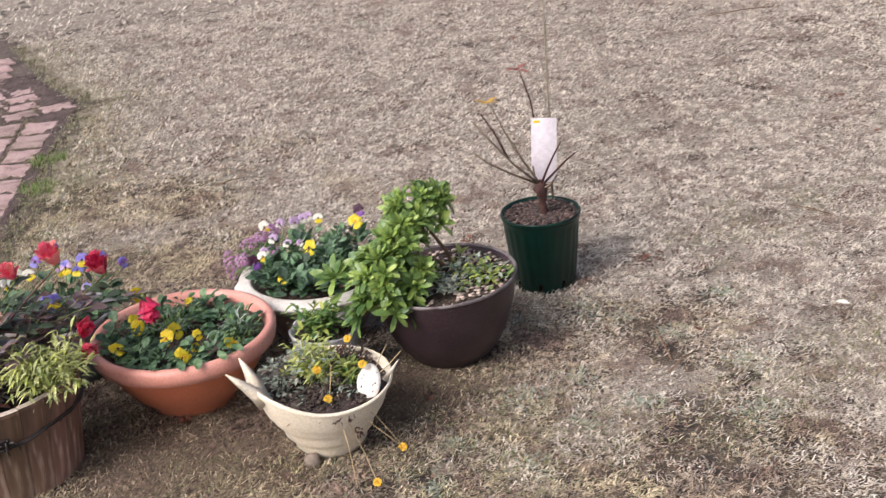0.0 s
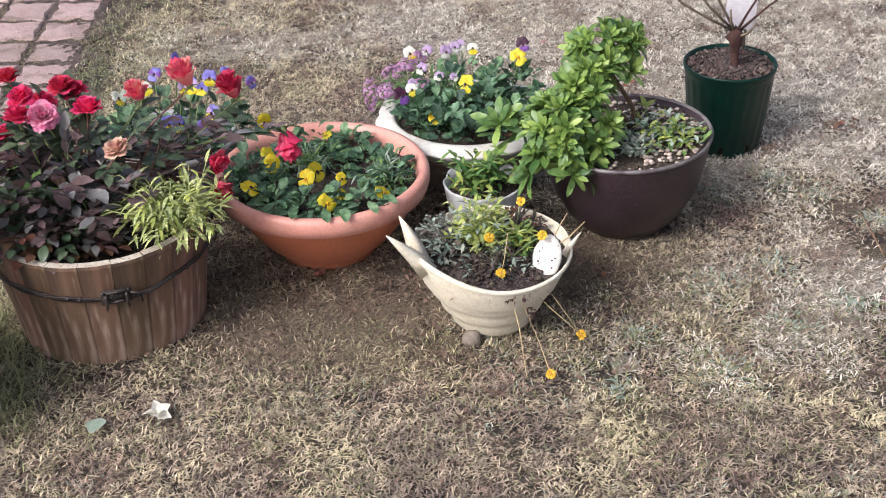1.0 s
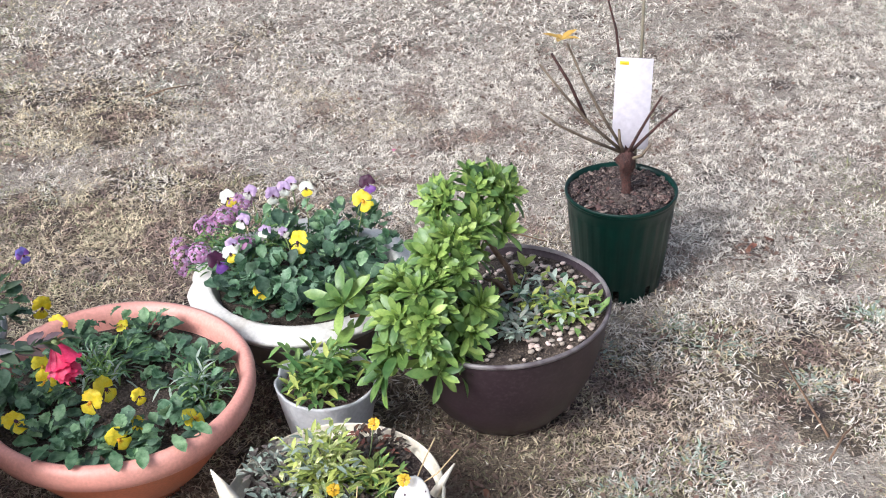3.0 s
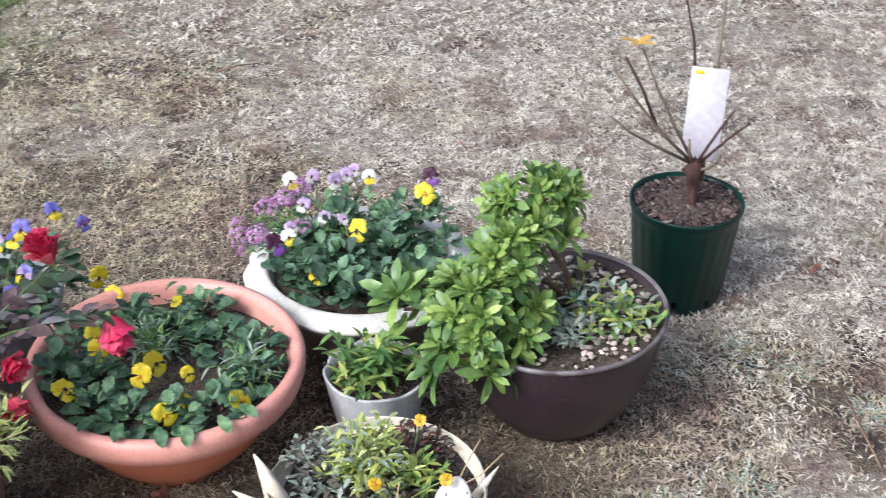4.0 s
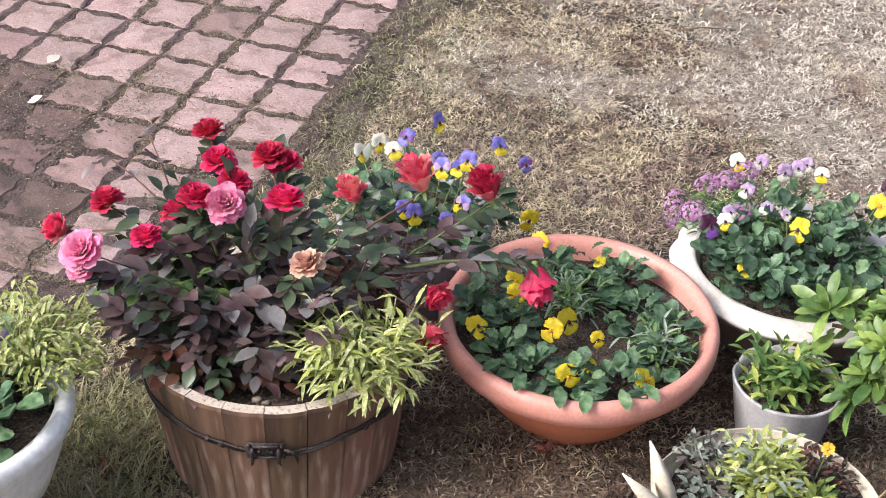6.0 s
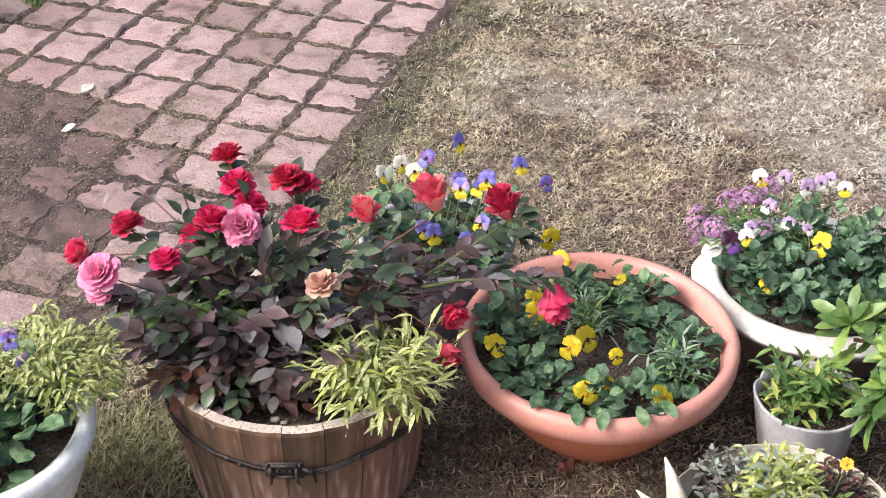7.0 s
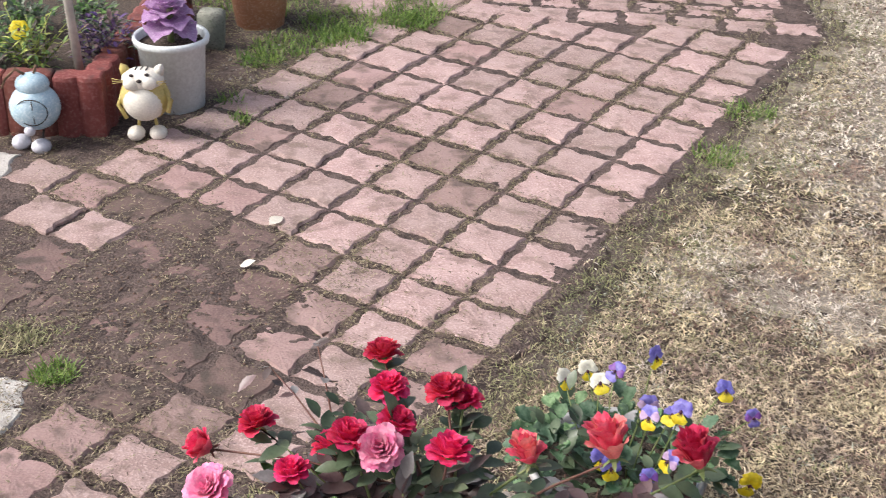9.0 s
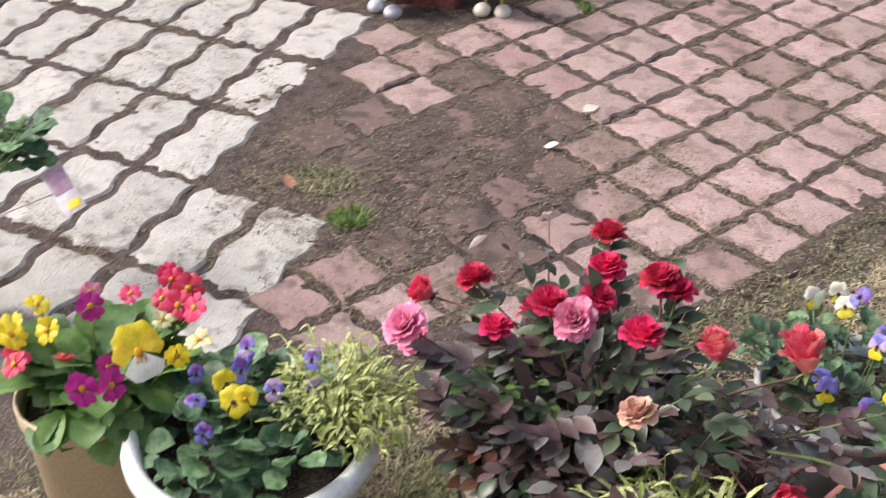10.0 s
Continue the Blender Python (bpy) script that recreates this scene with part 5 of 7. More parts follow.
tuft("feathery_seedlings", "fine feathery green seedlings at the bowl's edge", "plant", (0.225, 1.10, 0.165), 90, 0.022, 0.0045, [SOFTGREEN, PANSYLEAF, FROST], (0.04, 0.06), 0.03, 18, reach=0.04)

# violas behind the barrel
VIOLAS = [viola_mesh("flower", BLUE, BLUE, YELLOW, EYE, 0.022, 3), viola_mesh("flower", BLUE, LILAC, YELLOW, EYE, 0.022, 4), viola_mesh("flower", PALE, PALE, YELLOW, EYE, 0.022, 5), viola_mesh("flower", BLUE, PURPLE, BLUE, EYE, 0.02, 6)]
viola = thing("blue_violas", pose(-0.19, 1.392, 0.145), "blue, yellow and white violas in the blue-grey pot", "violas")
mound(viola, [(-0.25, 1.40, 0.165), (-0.19, 1.33, 0.165), (-0.14, 1.42, 0.165), (-0.2, 1.46, 0.165), (-0.28, 1.46, 0.16), (-0.12, 1.34, 0.165), (-0.09, 1.39, 0.165), (-0.29, 1.38, 0.175), (-0.27, 1.33, 0.175), (-0.17, 1.34, 0.17), (-0.08, 1.44, 0.165)], 24, 0.062, [PANSY[0], PANSY[2], GREENLEAVES[1]], 0.075, 1.15)
for k, (p, i) in enumerate([((-0.298, 1.493, 0.232), 2), ((-0.267, 1.512, 0.245), 2), ((-0.21, 1.445, 0.299), 3), ((-0.164, 1.497, 0.305), 0), ((-0.135, 1.331, 0.315), 1), ((-0.097, 1.363, 0.314), 0), ((-0.06, 1.538, 0.245), 0),
                            ((-0.01, 1.50, 0.235), 3), ((-0.15, 1.40, 0.285), 1), ((-0.235, 1.46, 0.262), 2), ((-0.17, 1.27, 0.262), 0), ((-0.12, 1.30, 0.235), 3), ((-0.115, 1.41, 0.27), 0), ((-0.19, 1.30, 0.25), 0), ((-0.10, 1.33, 0.25), 1)]):
    piece("flower", VIOLAS[i], face_pose(p, facing(p, spread=0.75), 0.80 if k != 7 else 0.72, rng.uniform(-0.4, 0.4)), viola)
    stem(viola, STEMGREEN, (-0.19 + 0.5 * (p[0] + 0.19), 1.39 + 0.5 * (p[1] - 1.39), 0.145), p, 0.0013, 0.001, 0.12)

# mixed basin: pansies, alyssum
mixed = thing("mixed_pansies", pose(0.455, 1.405, 0.13), "dark green pansies with yellow and purple flowers, white basin", "pansies")
mound(mixed, [(0.36, 1.44, 0.155), (0.42, 1.36, 0.15), (0.50, 1.36, 0.15), (0.43, 1.46, 0.165), (0.52, 1.45, 0.165), (0.58, 1.44, 0.16), (0.47, 1.53, 0.165), (0.38, 1.38, 0.15), (0.61, 1.38, 0.155), (0.56, 1.51, 0.16), (0.40, 1.53, 0.165), (0.50, 1.40, 0.165), (0.60, 1.45, 0.165), (0.34, 1.36, 0.155), (0.40, 1.31, 0.15), (0.37, 1.29, 0.145), (0.33, 1.33, 0.145), (0.43, 1.26, 0.145), (0.46, 1.29, 0.15), (0.53, 1.30, 0.15), (0.34, 1.42, 0.155)], 34, 0.062, [PANSY[0], PANSY[2], PANSY[2]], 0.06, 1.1, (0.455, 1.405, 0.178))
DARK = viola_mesh("flower", MAROON, MAROON, PURPLE, EYE, 0.02, 7)
LIL = viola_mesh("flower", LILAC, LILAC, PALE, EYE, 0.0145, 8)
for p, mesh, s in [((0.58, 1.452, 0.25), YEL[1], 1.0), ((0.595, 1.47, 0.272), DARK, 0.85), ((0.448, 1.388, 0.228), YEL[0], 1.0), ((0.364, 1.322, 0.185), YEL[1], 0.75), ((0.306, 1.403, 0.209), DARK, 1.0), ((0.404, 1.62, 0.215), LIL, 1.0),
                   ((0.435, 1.55, 0.239), LIL, 1.1), ((0.46, 1.57, 0.238), LIL, 1.0), ((0.37, 1.50, 0.225), LIL, 1.0), ((0.338, 1.43, 0.222), LIL, 0.9), ((0.40, 1.45, 0.225), LIL, 0.9), ((0.43, 1.43, 0.228), LIL, 0.7), ((0.33, 1.40, 0.222), VIOLAS[2], 0.7), ((0.36, 1.60, 0.222), VIOLAS[2], 0.75), ((0.50, 1.56, 0.235), VIOLAS[2], 0.7), ((0.48, 1.60, 0.23), LIL, 0.9)]:
    piece("flower", mesh, face_pose(p, facing(p, spread=0.5), s, rng.uniform(-0.6, 0.6)), mixed)
    stem(mixed, STEMGREEN, (p[0] * 0.7 + 0.455 * 0.3, p[1] * 0.7 + 1.4 * 0.3, 0.14), p, 0.0013, 0.001, 0.1)
aly = thing("alyssum", pose(0.33, 1.47, 0.14), "mauve alyssum flower heads spilling over the white basin's rim", "plant")
for c, r in (((0.252, 1.50, 0.178), (0.02, 0.02, 0.045)), ((0.285, 1.47, 0.195), (0.025, 0.025, 0.02)), ((0.345, 1.55, 0.215), (0.03, 0.025, 0.018)), ((0.38, 1.60, 0.21), (0.025, 0.025, 0.018)), ((0.36, 1.44, 0.215), (0.022, 0.02, 0.014)), ((0.31, 1.55, 0.20), (0.025, 0.02, 0.02))):
    b = Build()
    for _ in range(90):
        p, n = inside(c, r, 0.7)
        for j in range(4):
            add_leaf(b, face_pose(p, n + Vector((0, 0, 0.4)), 1, j * 1.57), 0.0042, 0.0036, 0 if rng.random() < 0.75 else 1, 0.1, 0.3, 2)
    part("flower_head", b, [MAUVE, LILAC], aly, local=False)
tuft("trailing_greenery", "soft green alyssum leaves in the white basin", "plant", (0.36, 1.49, 0.16), 240, 0.02, 0.005, [SOFTGREEN, PANSYLEAF], (0.10, 0.10), 0.04, 20, reach=0.05)

# bright evergreen bush leaning out of the brown pot
bush = thing("evergreen_bush", pose(0.70, 1.13, 0.19), "bright green whorled evergreen shrub leaning out of the brown pot", "shrub")
WHORL = [leaf_mesh("leaf", BRIGHT, 0.030, 0.0088, 0.35, 0.05, 6, 0.68, 0, 1.6), leaf_mesh("leaf", BRIGHT, 0.038, 0.0108, 0.3, 0.25, 6, 0.68, 0, 1.6), leaf_mesh("leaf", BRIGHTLOW, 0.045, 0.0135, 0.3, 0.4, 6, 0.68, 0, 1.6)]
LONG = [leaf_mesh("leaf", BRIGHTLOW, 0.060, 0.0165, 0.3, 0.5, 7, 0.66, 0, 1.5), leaf_mesh("leaf", BRIGHT, 0.054, 0.0150, 0.3, 0.35, 7, 0.66, 0, 1.5)]


def rosette(p, n, s, rows):
    """Leaves in rings round the end of a twig: upright within, spreading without."""
    turn = Vector((0, 0, 1)).rotation_difference(n)
    for ring, (k, lean, size, meshes) in enumerate(rows):
        for i in range(k):
            d = turn @ way(360 * i / k + ring * 33 + rng.uniform(-14, 14), 90 - lean + rng.uniform(-10, 10))
            piece("leaf", rng.choice(meshes), orient(p, d, rng.uniform(-0.25, 0.25), s * size * rng.uniform(0.82, 1.12), up=n), bush)


TIGHT = ((4, 10, 0.6, WHORL[:1]), (5, 28, 0.85, WHORL[:2]), (6, 46, 0.95, WHORL[1:2]), (5, 66, 1.0, WHORL[1:]))
LOOSE = ((3, 14, 0.7, WHORL[:2]), (5, 40, 1.0, WHORL[1:]), (6, 72, 1.0, LONG))
for c, r, n, rows in (((0.588, 1.055, 0.252), (0.088, 0.072, 0.084), 46, TIGHT), ((0.625, 1.09, 0.33), (0.05, 0.045, 0.04), 16, TIGHT), ((0.695, 1.18, 0.383), (0.066, 0.044, 0.028), 20, TIGHT), ((0.66, 1.135, 0.352), (0.042, 0.04, 0.026), 5, TIGHT), ((0.712, 1.135, 0.335), (0.028, 0.024, 0.02), 6, TIGHT),
                      ((0.49, 1.18, 0.225), (0.035, 0.03, 0.016), 3, LOOSE), ((0.553, 1.012, 0.205), (0.064, 0.055, 0.035), 12, LOOSE), ((0.615, 1.12, 0.22), (0.04, 0.04, 0.03), 4, LOOSE)):
    made = 0
    while made < n:
        p, k = inside(c, r, 0.68)
        if k.z < -0.45:
            continue
        made += 1
        up = (k + Vector((0, -0.2, 0.6))).normalized()
        stem(bush, STEMGREEN, Vector((0.62, 1.11, 0.24)).lerp(Vector(c), 0.7), p, 0.002, 0.0015, 0.05, "twig")
        rosette(p, up, rng.uniform(0.92, 1.18), rows)
for pts in ([(0.75, 1.13, 0.19), (0.72, 1.13, 0.24), (0.67, 1.12, 0.27), (0.60, 1.08, 0.27)], [(0.76, 1.14, 0.19), (0.745, 1.15, 0.25), (0.71, 1.17, 0.31), (0.68, 1.175, 0.36)], [(0.70, 1.12, 0.2), (0.63, 1.12, 0.22), (0.55, 1.15, 0.21), (0.48, 1.16, 0.21)]):
    part("branch", Build().tube(pts, [0.006, 0.005, 0.004, 0.003], 7), BARKSTEM, bush, "woody brown branch", local=False)
BROAD = leaf_mesh("leaf", BRIGHT, 0.062, 0.026, 0.2, 0.2, 8, 0.62, 0, 1.8)
for p, a, e in (((0.48, 1.165, 0.21), 190, 12), ((0.485, 1.155, 0.2), 235, 0), ((0.475, 1.19, 0.215), 150, 25)):
    piece("leaf", BROAD, orient(p, way(a, e), 0.2, 1.0), bush, "broad yellow-green lower leaf")
tuft("succulent_cuttings", "small yellow-green and blue-green succulents in the brown pot", "plant", (0.80, 1.05, 0.212), 70, 0.02, 0.009, [LIME, FROST, SOFTGREEN], (0.075, 0.055), 0.014, 14, reach=0.035)
tuft("succulent_cuttings", "low blue-green and dark cuttings among the pebbles", "plant", (0.77, 1.10, 0.212), 36, 0.018, 0.009, [FROST, BLUELEAF, LIME, DEADGREY], (0.09, 0.07), 0.016, 12, reach=0.04)
tuft("succulent_cuttings", "blue-grey succulent tufts at the brown pot's rim", "plant", (0.72, 1.03, 0.212), 50, 0.018, 0.008, [FROST, SILVER], (0.06, 0.05), 0.014, 8, reach=0.03)
sap = thing("seedling", pose(0.79, 1.17, 0.19), "young seedling with two pale green leaves in the brown pot", "plant")
b = Build().tube([(0.79, 1.17, 0.19), (0.787, 1.172, 0.215), (0.784, 1.175, 0.23)], [0.0018, 0.0015, 0.001], 5)
part("stalk", b, STEMGREEN, sap, local=False)
for a, e in ((200, 50), (20, 40), (110, 65)):
    piece("leaf", leaf_mesh("leaf", LIME, 0.03, 0.014, 0.3, 0.5), orient((0.784, 1.175, 0.228), way(a, e)), sap)

# herbs in the small fluted pot
tuft("green_seedlings", "bushy fresh green seedlings in the fluted pot", "plant", (0.415, 1.095, 0.144), 80, 0.027, 0.0095, [SOFTGREEN, PRIMLEAF, LIME, SOFTGREEN, BRIGHTLOW], (0.072, 0.066), 0.026, 34, reach=0.056)

# withered planting in the bird planter
tuft("silver_foliage", "withered silver-grey foliage in the cream bird planter", "plant", (0.300, 0.868, 0.155), 150, 0.014, 0.007, [SILVER, DEADGREY, FROST, DEADGREY], (0.05, 0.06), 0.03, 15, reach=0.045)
tuft("lime_foliage", "yellow-green leafy clump in the cream bird planter", "plant", (0.36, 0.835, 0.165), 230, 0.019, 0.007, [LIME, VARIEG, VARIEG, LIME, FROST], (0.045, 0.055), 0.055, 26, reach=0.065)
tuft("lime_foliage", "small green clump at the head of the bird planter", "plant", (0.43, 0.815, 0.15), 90, 0.018, 0.007, [LIME, SOFTGREEN], (0.035, 0.04), 0.025, 10, reach=0.04)
tuft("withered_stems", "dark dead leaf matter over the soil of the bird planter", "plant", (0.375, 0.775, 0.145), 300, 0.012, 0.006, [DEADGREY, SOIL, SOIL, FROST], (0.08, 0.055), 0.016, 16, reach=0.035)
tuft("withered_stems", "brown withered stalks and leaves in the bird planter", "plant", (0.425, 0.875, 0.15), 320, 0.014, 0.006, [DEADGREY, DRYLEAF, SOIL], (0.065, 0.06), 0.02, 14, reach=0.04)
tuft("silver_foliage", "pale felted grey leaves at the tail of the bird planter", "plant", (0.29, 0.82, 0.150), 50, 0.016, 0.008, [SILVER, FROST, DEADGREY], (0.03, 0.06), 0.025, 9, reach=0.045)
mari = thing("orange_marigolds", pose(0.38, 0.80, 0.12), "small orange-yellow flowers on straggling dry stems", "flowers")
DAISY = primrose_mesh("flower", petal("marigold_petal", (0.86, 0.46, 0.02), (0.88, 0.56, 0.04)), 0.0105)
for p in ((0.357, 0.76, 0.216), (0.452, 0.752, 0.212), (0.445, 0.88, 0.212), (0.366, 0.708, 0.172), (0.50, 0.655, 0.055), (0.43, 0.60, 0.02)):
    piece("flower", DAISY, face_pose(p, facing(p, spread=0.3), 1.0, rng.uniform(0, 3)), mari)
    if p[2] > 0.1:
        stem(mari, STEMGREEN, (0.38, 0.80, 0.12), p, 0.0012, 0.001, 0.1)
for q in ([(0.39, 0.74, 0.16), (0.40, 0.69, 0.12), (0.42, 0.64, 0.06), (0.43, 0.60, 0.02)], [(0.40, 0.73, 0.15), (0.45, 0.69, 0.10), (0.50, 0.655, 0.055)], [(0.38, 0.73, 0.15), (0.39, 0.67, 0.08), (0.39, 0.61, 0.01)],
          [(0.37, 0.74, 0.13), (0.375, 0.72, 0.19), (0.385, 0.735, 0.235)], [(0.41, 0.73, 0.15), (0.46, 0.70, 0.115), (0.52, 0.66, 0.02)]):
    part("dry_stalk", Build().tube(q, [0.0009] * len(q), 5), DRYSTEM, mari, "pale dry stalk", local=False)

for p in ((0.378, 0.683, 0.142), (0.408, 0.687, 0.140), (0.418, 0.705, 0.088), (0.345, 0.69, 0.150)):
    b = Build()
    for _ in range(14):
        add_leaf(b, orient(Vector(p) + Vector((rng.uniform(-1, 1) * 0.007, -0.002, rng.uniform(-1, 0.6) * 0.012)), way(rng.uniform(180, 360), rng.uniform(-70, 30))), rng.uniform(0.007, 0.013), 0.005, 0, 0.5, 0.6)
    part("dead_head", b, DEADHEAD, mari, "shrivelled brown dead flower head", local=False, kind="stuff")
for q in ([(0.48, 0.80, 0.15), (0.51, 0.79, 0.175), (0.545, 0.80, 0.20)], [(0.47, 0.79, 0.15), (0.50, 0.815, 0.185), (0.52, 0.83, 0.205)], [(0.33, 0.70, 0.15), (0.30, 0.705, 0.145), (0.275, 0.715, 0.125)]):
    part("dry_stalk", Build().tube(q, [0.0011] * 3, 5), DRYSTEM, mari, "pale dry stalk", local=False)

# pruned rose in the nursery pot: stump, canes, stake, card
CANE = surface("grey_brown_cane", (0.13, 0.092, 0.065), (0.22, 0.165, 0.115), 60, 0.8, 0.3, 240)
prune = thing("pruned_rose", pose(1.07, 1.40, 0.19), "leafless pruned rose with reddish stump and bare canes", "rose bush")
b = Build().tube([(1.072, 1.398, 0.18), (1.071, 1.397, 0.202), (1.070, 1.397, 0.220), (1.067, 1.396, 0.238), (1.066, 1.395, 0.254), (1.063, 1.394, 0.272), (1.060, 1.394, 0.288)], [0.016, 0.0105, 0.0085, 0.0095, 0.016, 0.018, 0.009], 14)
b.v = [tuple(Vector(p) + 0.009 * noise.noise_vector(Vector(p) * 70)) for p in b.v]
part("stump", b, REDBARK, prune, "gnarled red-brown stump", local=False)
for pts in ([(1.06, 1.395, 0.285), (1.0, 1.40, 0.345), (0.945, 1.405, 0.415), (0.90, 1.41, 0.478)], [(1.06, 1.395, 0.283), (0.99, 1.39, 0.325), (0.93, 1.385, 0.365), (0.89, 1.38, 0.402)],
            [(1.06, 1.395, 0.288), (1.02, 1.405, 0.36), (0.985, 1.41, 0.43), (0.955, 1.42, 0.505)], [(0.985, 1.402, 0.365), (0.96, 1.42, 0.43), (0.93, 1.43, 0.485)], [(1.066, 1.39, 0.285), (1.08, 1.38, 0.325), (1.10, 1.375, 0.365), (1.118, 1.37, 0.397)],
            [(1.076, 1.395, 0.285), (1.105, 1.40, 0.305), (1.135, 1.40, 0.33), (1.166, 1.40, 0.35)], [(1.058, 1.392, 0.285), (1.048, 1.388, 0.312), (1.044, 1.385, 0.338)], [(1.076, 1.43, 0.27), (1.094, 1.482, 0.37), (1.084, 1.50, 0.48), (1.060, 1.50, 0.56)],
            [(1.066, 1.39, 0.27), (1.085, 1.372, 0.285), (1.10, 1.365, 0.31)]):
    part("cane", Build().tube(pts, [0.0034 - 0.0005 * i for i in range(len(pts))], 7), REDBARK if rng.random() < 0.4 else CANE, prune, local=False)
for p, mat, k in (((1.054, 1.50, 0.563), petal("dull_red_bract", (0.42, 0.11, 0.10), (0.52, 0.2, 0.18)), 6), ((0.945, 1.42, 0.512), petal("amber_leaf", (0.62, 0.36, 0.06), (0.66, 0.42, 0.10)), 5)):
    b = Build()
    for i in range(k):
        add_leaf(b, orient(p, way(i * 360 / k + 20, rng.uniform(-5, 35))), 0.036, 0.016, 0, 0.3, 0.4)
    part("leaf", b, mat, prune, "last withered leaves", local=False)
stake = thing("plant_stake", pose(1.118, 1.468, 0.16), "thin bamboo stake standing in the nursery pot", "stake")
part("cane", Build().tube([(1.118, 1.468, 0.16), (1.128, 1.482, 0.45), (1.136, 1.50, 0.80)], [0.0032, 0.0030, 0.0027], 7), BAMBOO, stake, local=False)
card = thing("plant_card", pose(1.095, 1.435, 0.36), "blank white plastic plant label hung on the stake", "plant label")
m = Matrix((Vector((0.94, 0.30, 0.0)), Vector((-0.2, 0.6, 0.78)).normalized(), Vector((0.3, -0.9, 0.35)).normalized())).transposed().to_4x4()
b = Build().box((0, 0, 0), (0.064, 0.158, 0.0016), bevel=0.0006)
cob = part("sheet", b, CARD, card, "blank white sheet")
cob.matrix_basis = orient((1.094, 1.440, 0.357), (0.15, 0.27, 0.95), 0, 1.05, up=(-0.42, -0.86, 0.45))
b = Build().box((-0.018, 0.07, 0.0018), (0.016, 0.006, 0.0006), bevel=0.0002)
piece("print", b.mesh("print", YELLOW), cob.matrix_basis.copy(), cob, "small yellow printed bar").matrix_parent_inverse = cob.matrix_basis.inverted()

# primroses in the tan pot
PRIM = [leaf_mesh("leaf", PRIMLEAF, 0.085, 0.052, 0.25, 0.8, 10, 0.62, 0.03, 2.0), leaf_mesh("leaf", PRIMLEAF, 0.07, 0.046, 0.3, 0.6, 10, 0.62, 0.03, 2.0)]
prim = thing("primroses", pose(-0.93, 0.65, 0.24), "primroses in magenta, red and yellow with broad crinkled leaves", "primroses")
for _ in range(104):
    a, e = rng.uniform(0, 360), rng.uniform(-15, 72)
    p = Vector((-0.925, 0.665, 0.25)) + way(a, 0) * rng.uniform(0.01, 0.08) * Vector((1, 1.25, 1))
    piece("leaf", rng.choice(PRIM), orient(p + Vector((0, 0, rng.uniform(0, 0.045))), way(a, e), rng.uniform(-0.3, 0.3), rng.uniform(0.7, 1.1)), prim)
KINDS = {"m": primrose_mesh("flower", MAGENTA, 0.021, 1), "r": primrose_mesh("flower", RED, 0.021, 2), "y": primrose_mesh("flower", YELLOW, 0.021, 3), "p": primrose_mesh("flower", ROSEPINK, 0.018), "c": primrose_mesh("flower", petal("cream_yellow_petal", (0.88, 0.76, 0.36), (0.90, 0.84, 0.55)), 0.019)}
for p, k, s in (((-1.037, 0.652, 0.34), "y", 1.0), ((-0.972, 0.623, 0.345), "y", 1.1), ((-0.999, 0.585, 0.345), "y", 1.3), ((-1.02, 0.60, 0.34), "y", 1.2), ((-1.014, 0.723, 0.335), "p", 1.0), ((-0.973, 0.692, 0.345), "m", 1.15), ((-0.967, 0.754, 0.335), "r", 0.9),
             ((-0.96, 0.819, 0.335), "r", 1.1), ((-0.945, 0.81, 0.34), "r", 0.9), ((-0.904, 0.806, 0.345), "r", 1.25), ((-0.863, 0.781, 0.345), "r", 1.2), ((-0.89, 0.775, 0.34), "r", 1.2), ((-0.925, 0.775, 0.335), "r", 0.9), ((-0.875, 0.735, 0.345), "c", 0.9), ((-0.803, 0.735, 0.345), "c", 1.15),
             ((-0.80, 0.697, 0.345), "y", 1.0), ((-0.956, 0.559, 0.335), "r", 1.1), ((-0.975, 0.575, 0.33), "r", 1.1), ((-0.928, 0.613, 0.33), "r", 0.9), ((-0.839, 0.576, 0.345), "m", 1.3), ((-0.818, 0.605, 0.345), "m", 1.2), ((-0.855, 0.628, 0.34), "m", 0.95)):
    piece("flower", KINDS[k], face_pose(p, facing(p, (0.1, -0.1, 1.6), 0.75), s * 0.95, rng.uniform(0, 2)), prim)
    stem(prim, STEMGREEN, (p[0] * 0.5 - 0.465, p[1] * 0.5 + 0.325, 0.25), p, 0.0016, 0.0013, 0.1)
BIG = viola_mesh("flower", YELLOW, petal("golden_petal", (0.90, 0.58, 0.02), (0.92, 0.70, 0.06)), petal("bright_white_petal", (0.88, 0.87, 0.82), (0.90, 0.89, 0.86)), ORANGE, 0.033, 41)
p = (-0.818, 0.652, 0.372)
piece("flower", BIG, face_pose(p, Vector((0.25, -0.2, 1.4)) - Vector(p), 1.12, 0.25), prim, "large pansy with yellow upper and white lower petals")
stem(prim, STEMGREEN, (-0.87, 0.66, 0.25), p, 0.0016, 0.0013, 0.1)

# violas in the urn
uv = thing("purple_violas", pose(-0.70, 0.73, 0.22), "purple and yellow violas with round dark leaves in the urn", "violas")
ROUND = [leaf_mesh("leaf", PANSYLEAF, 0.042, 0.036, 0.2, 0.6, 10, 0.55, 0.02, 2.2), leaf_mesh("leaf", BLUELEAF, 0.036, 0.028, 0.25, 0.5, 10, 0.55, 0.02, 2.2)]
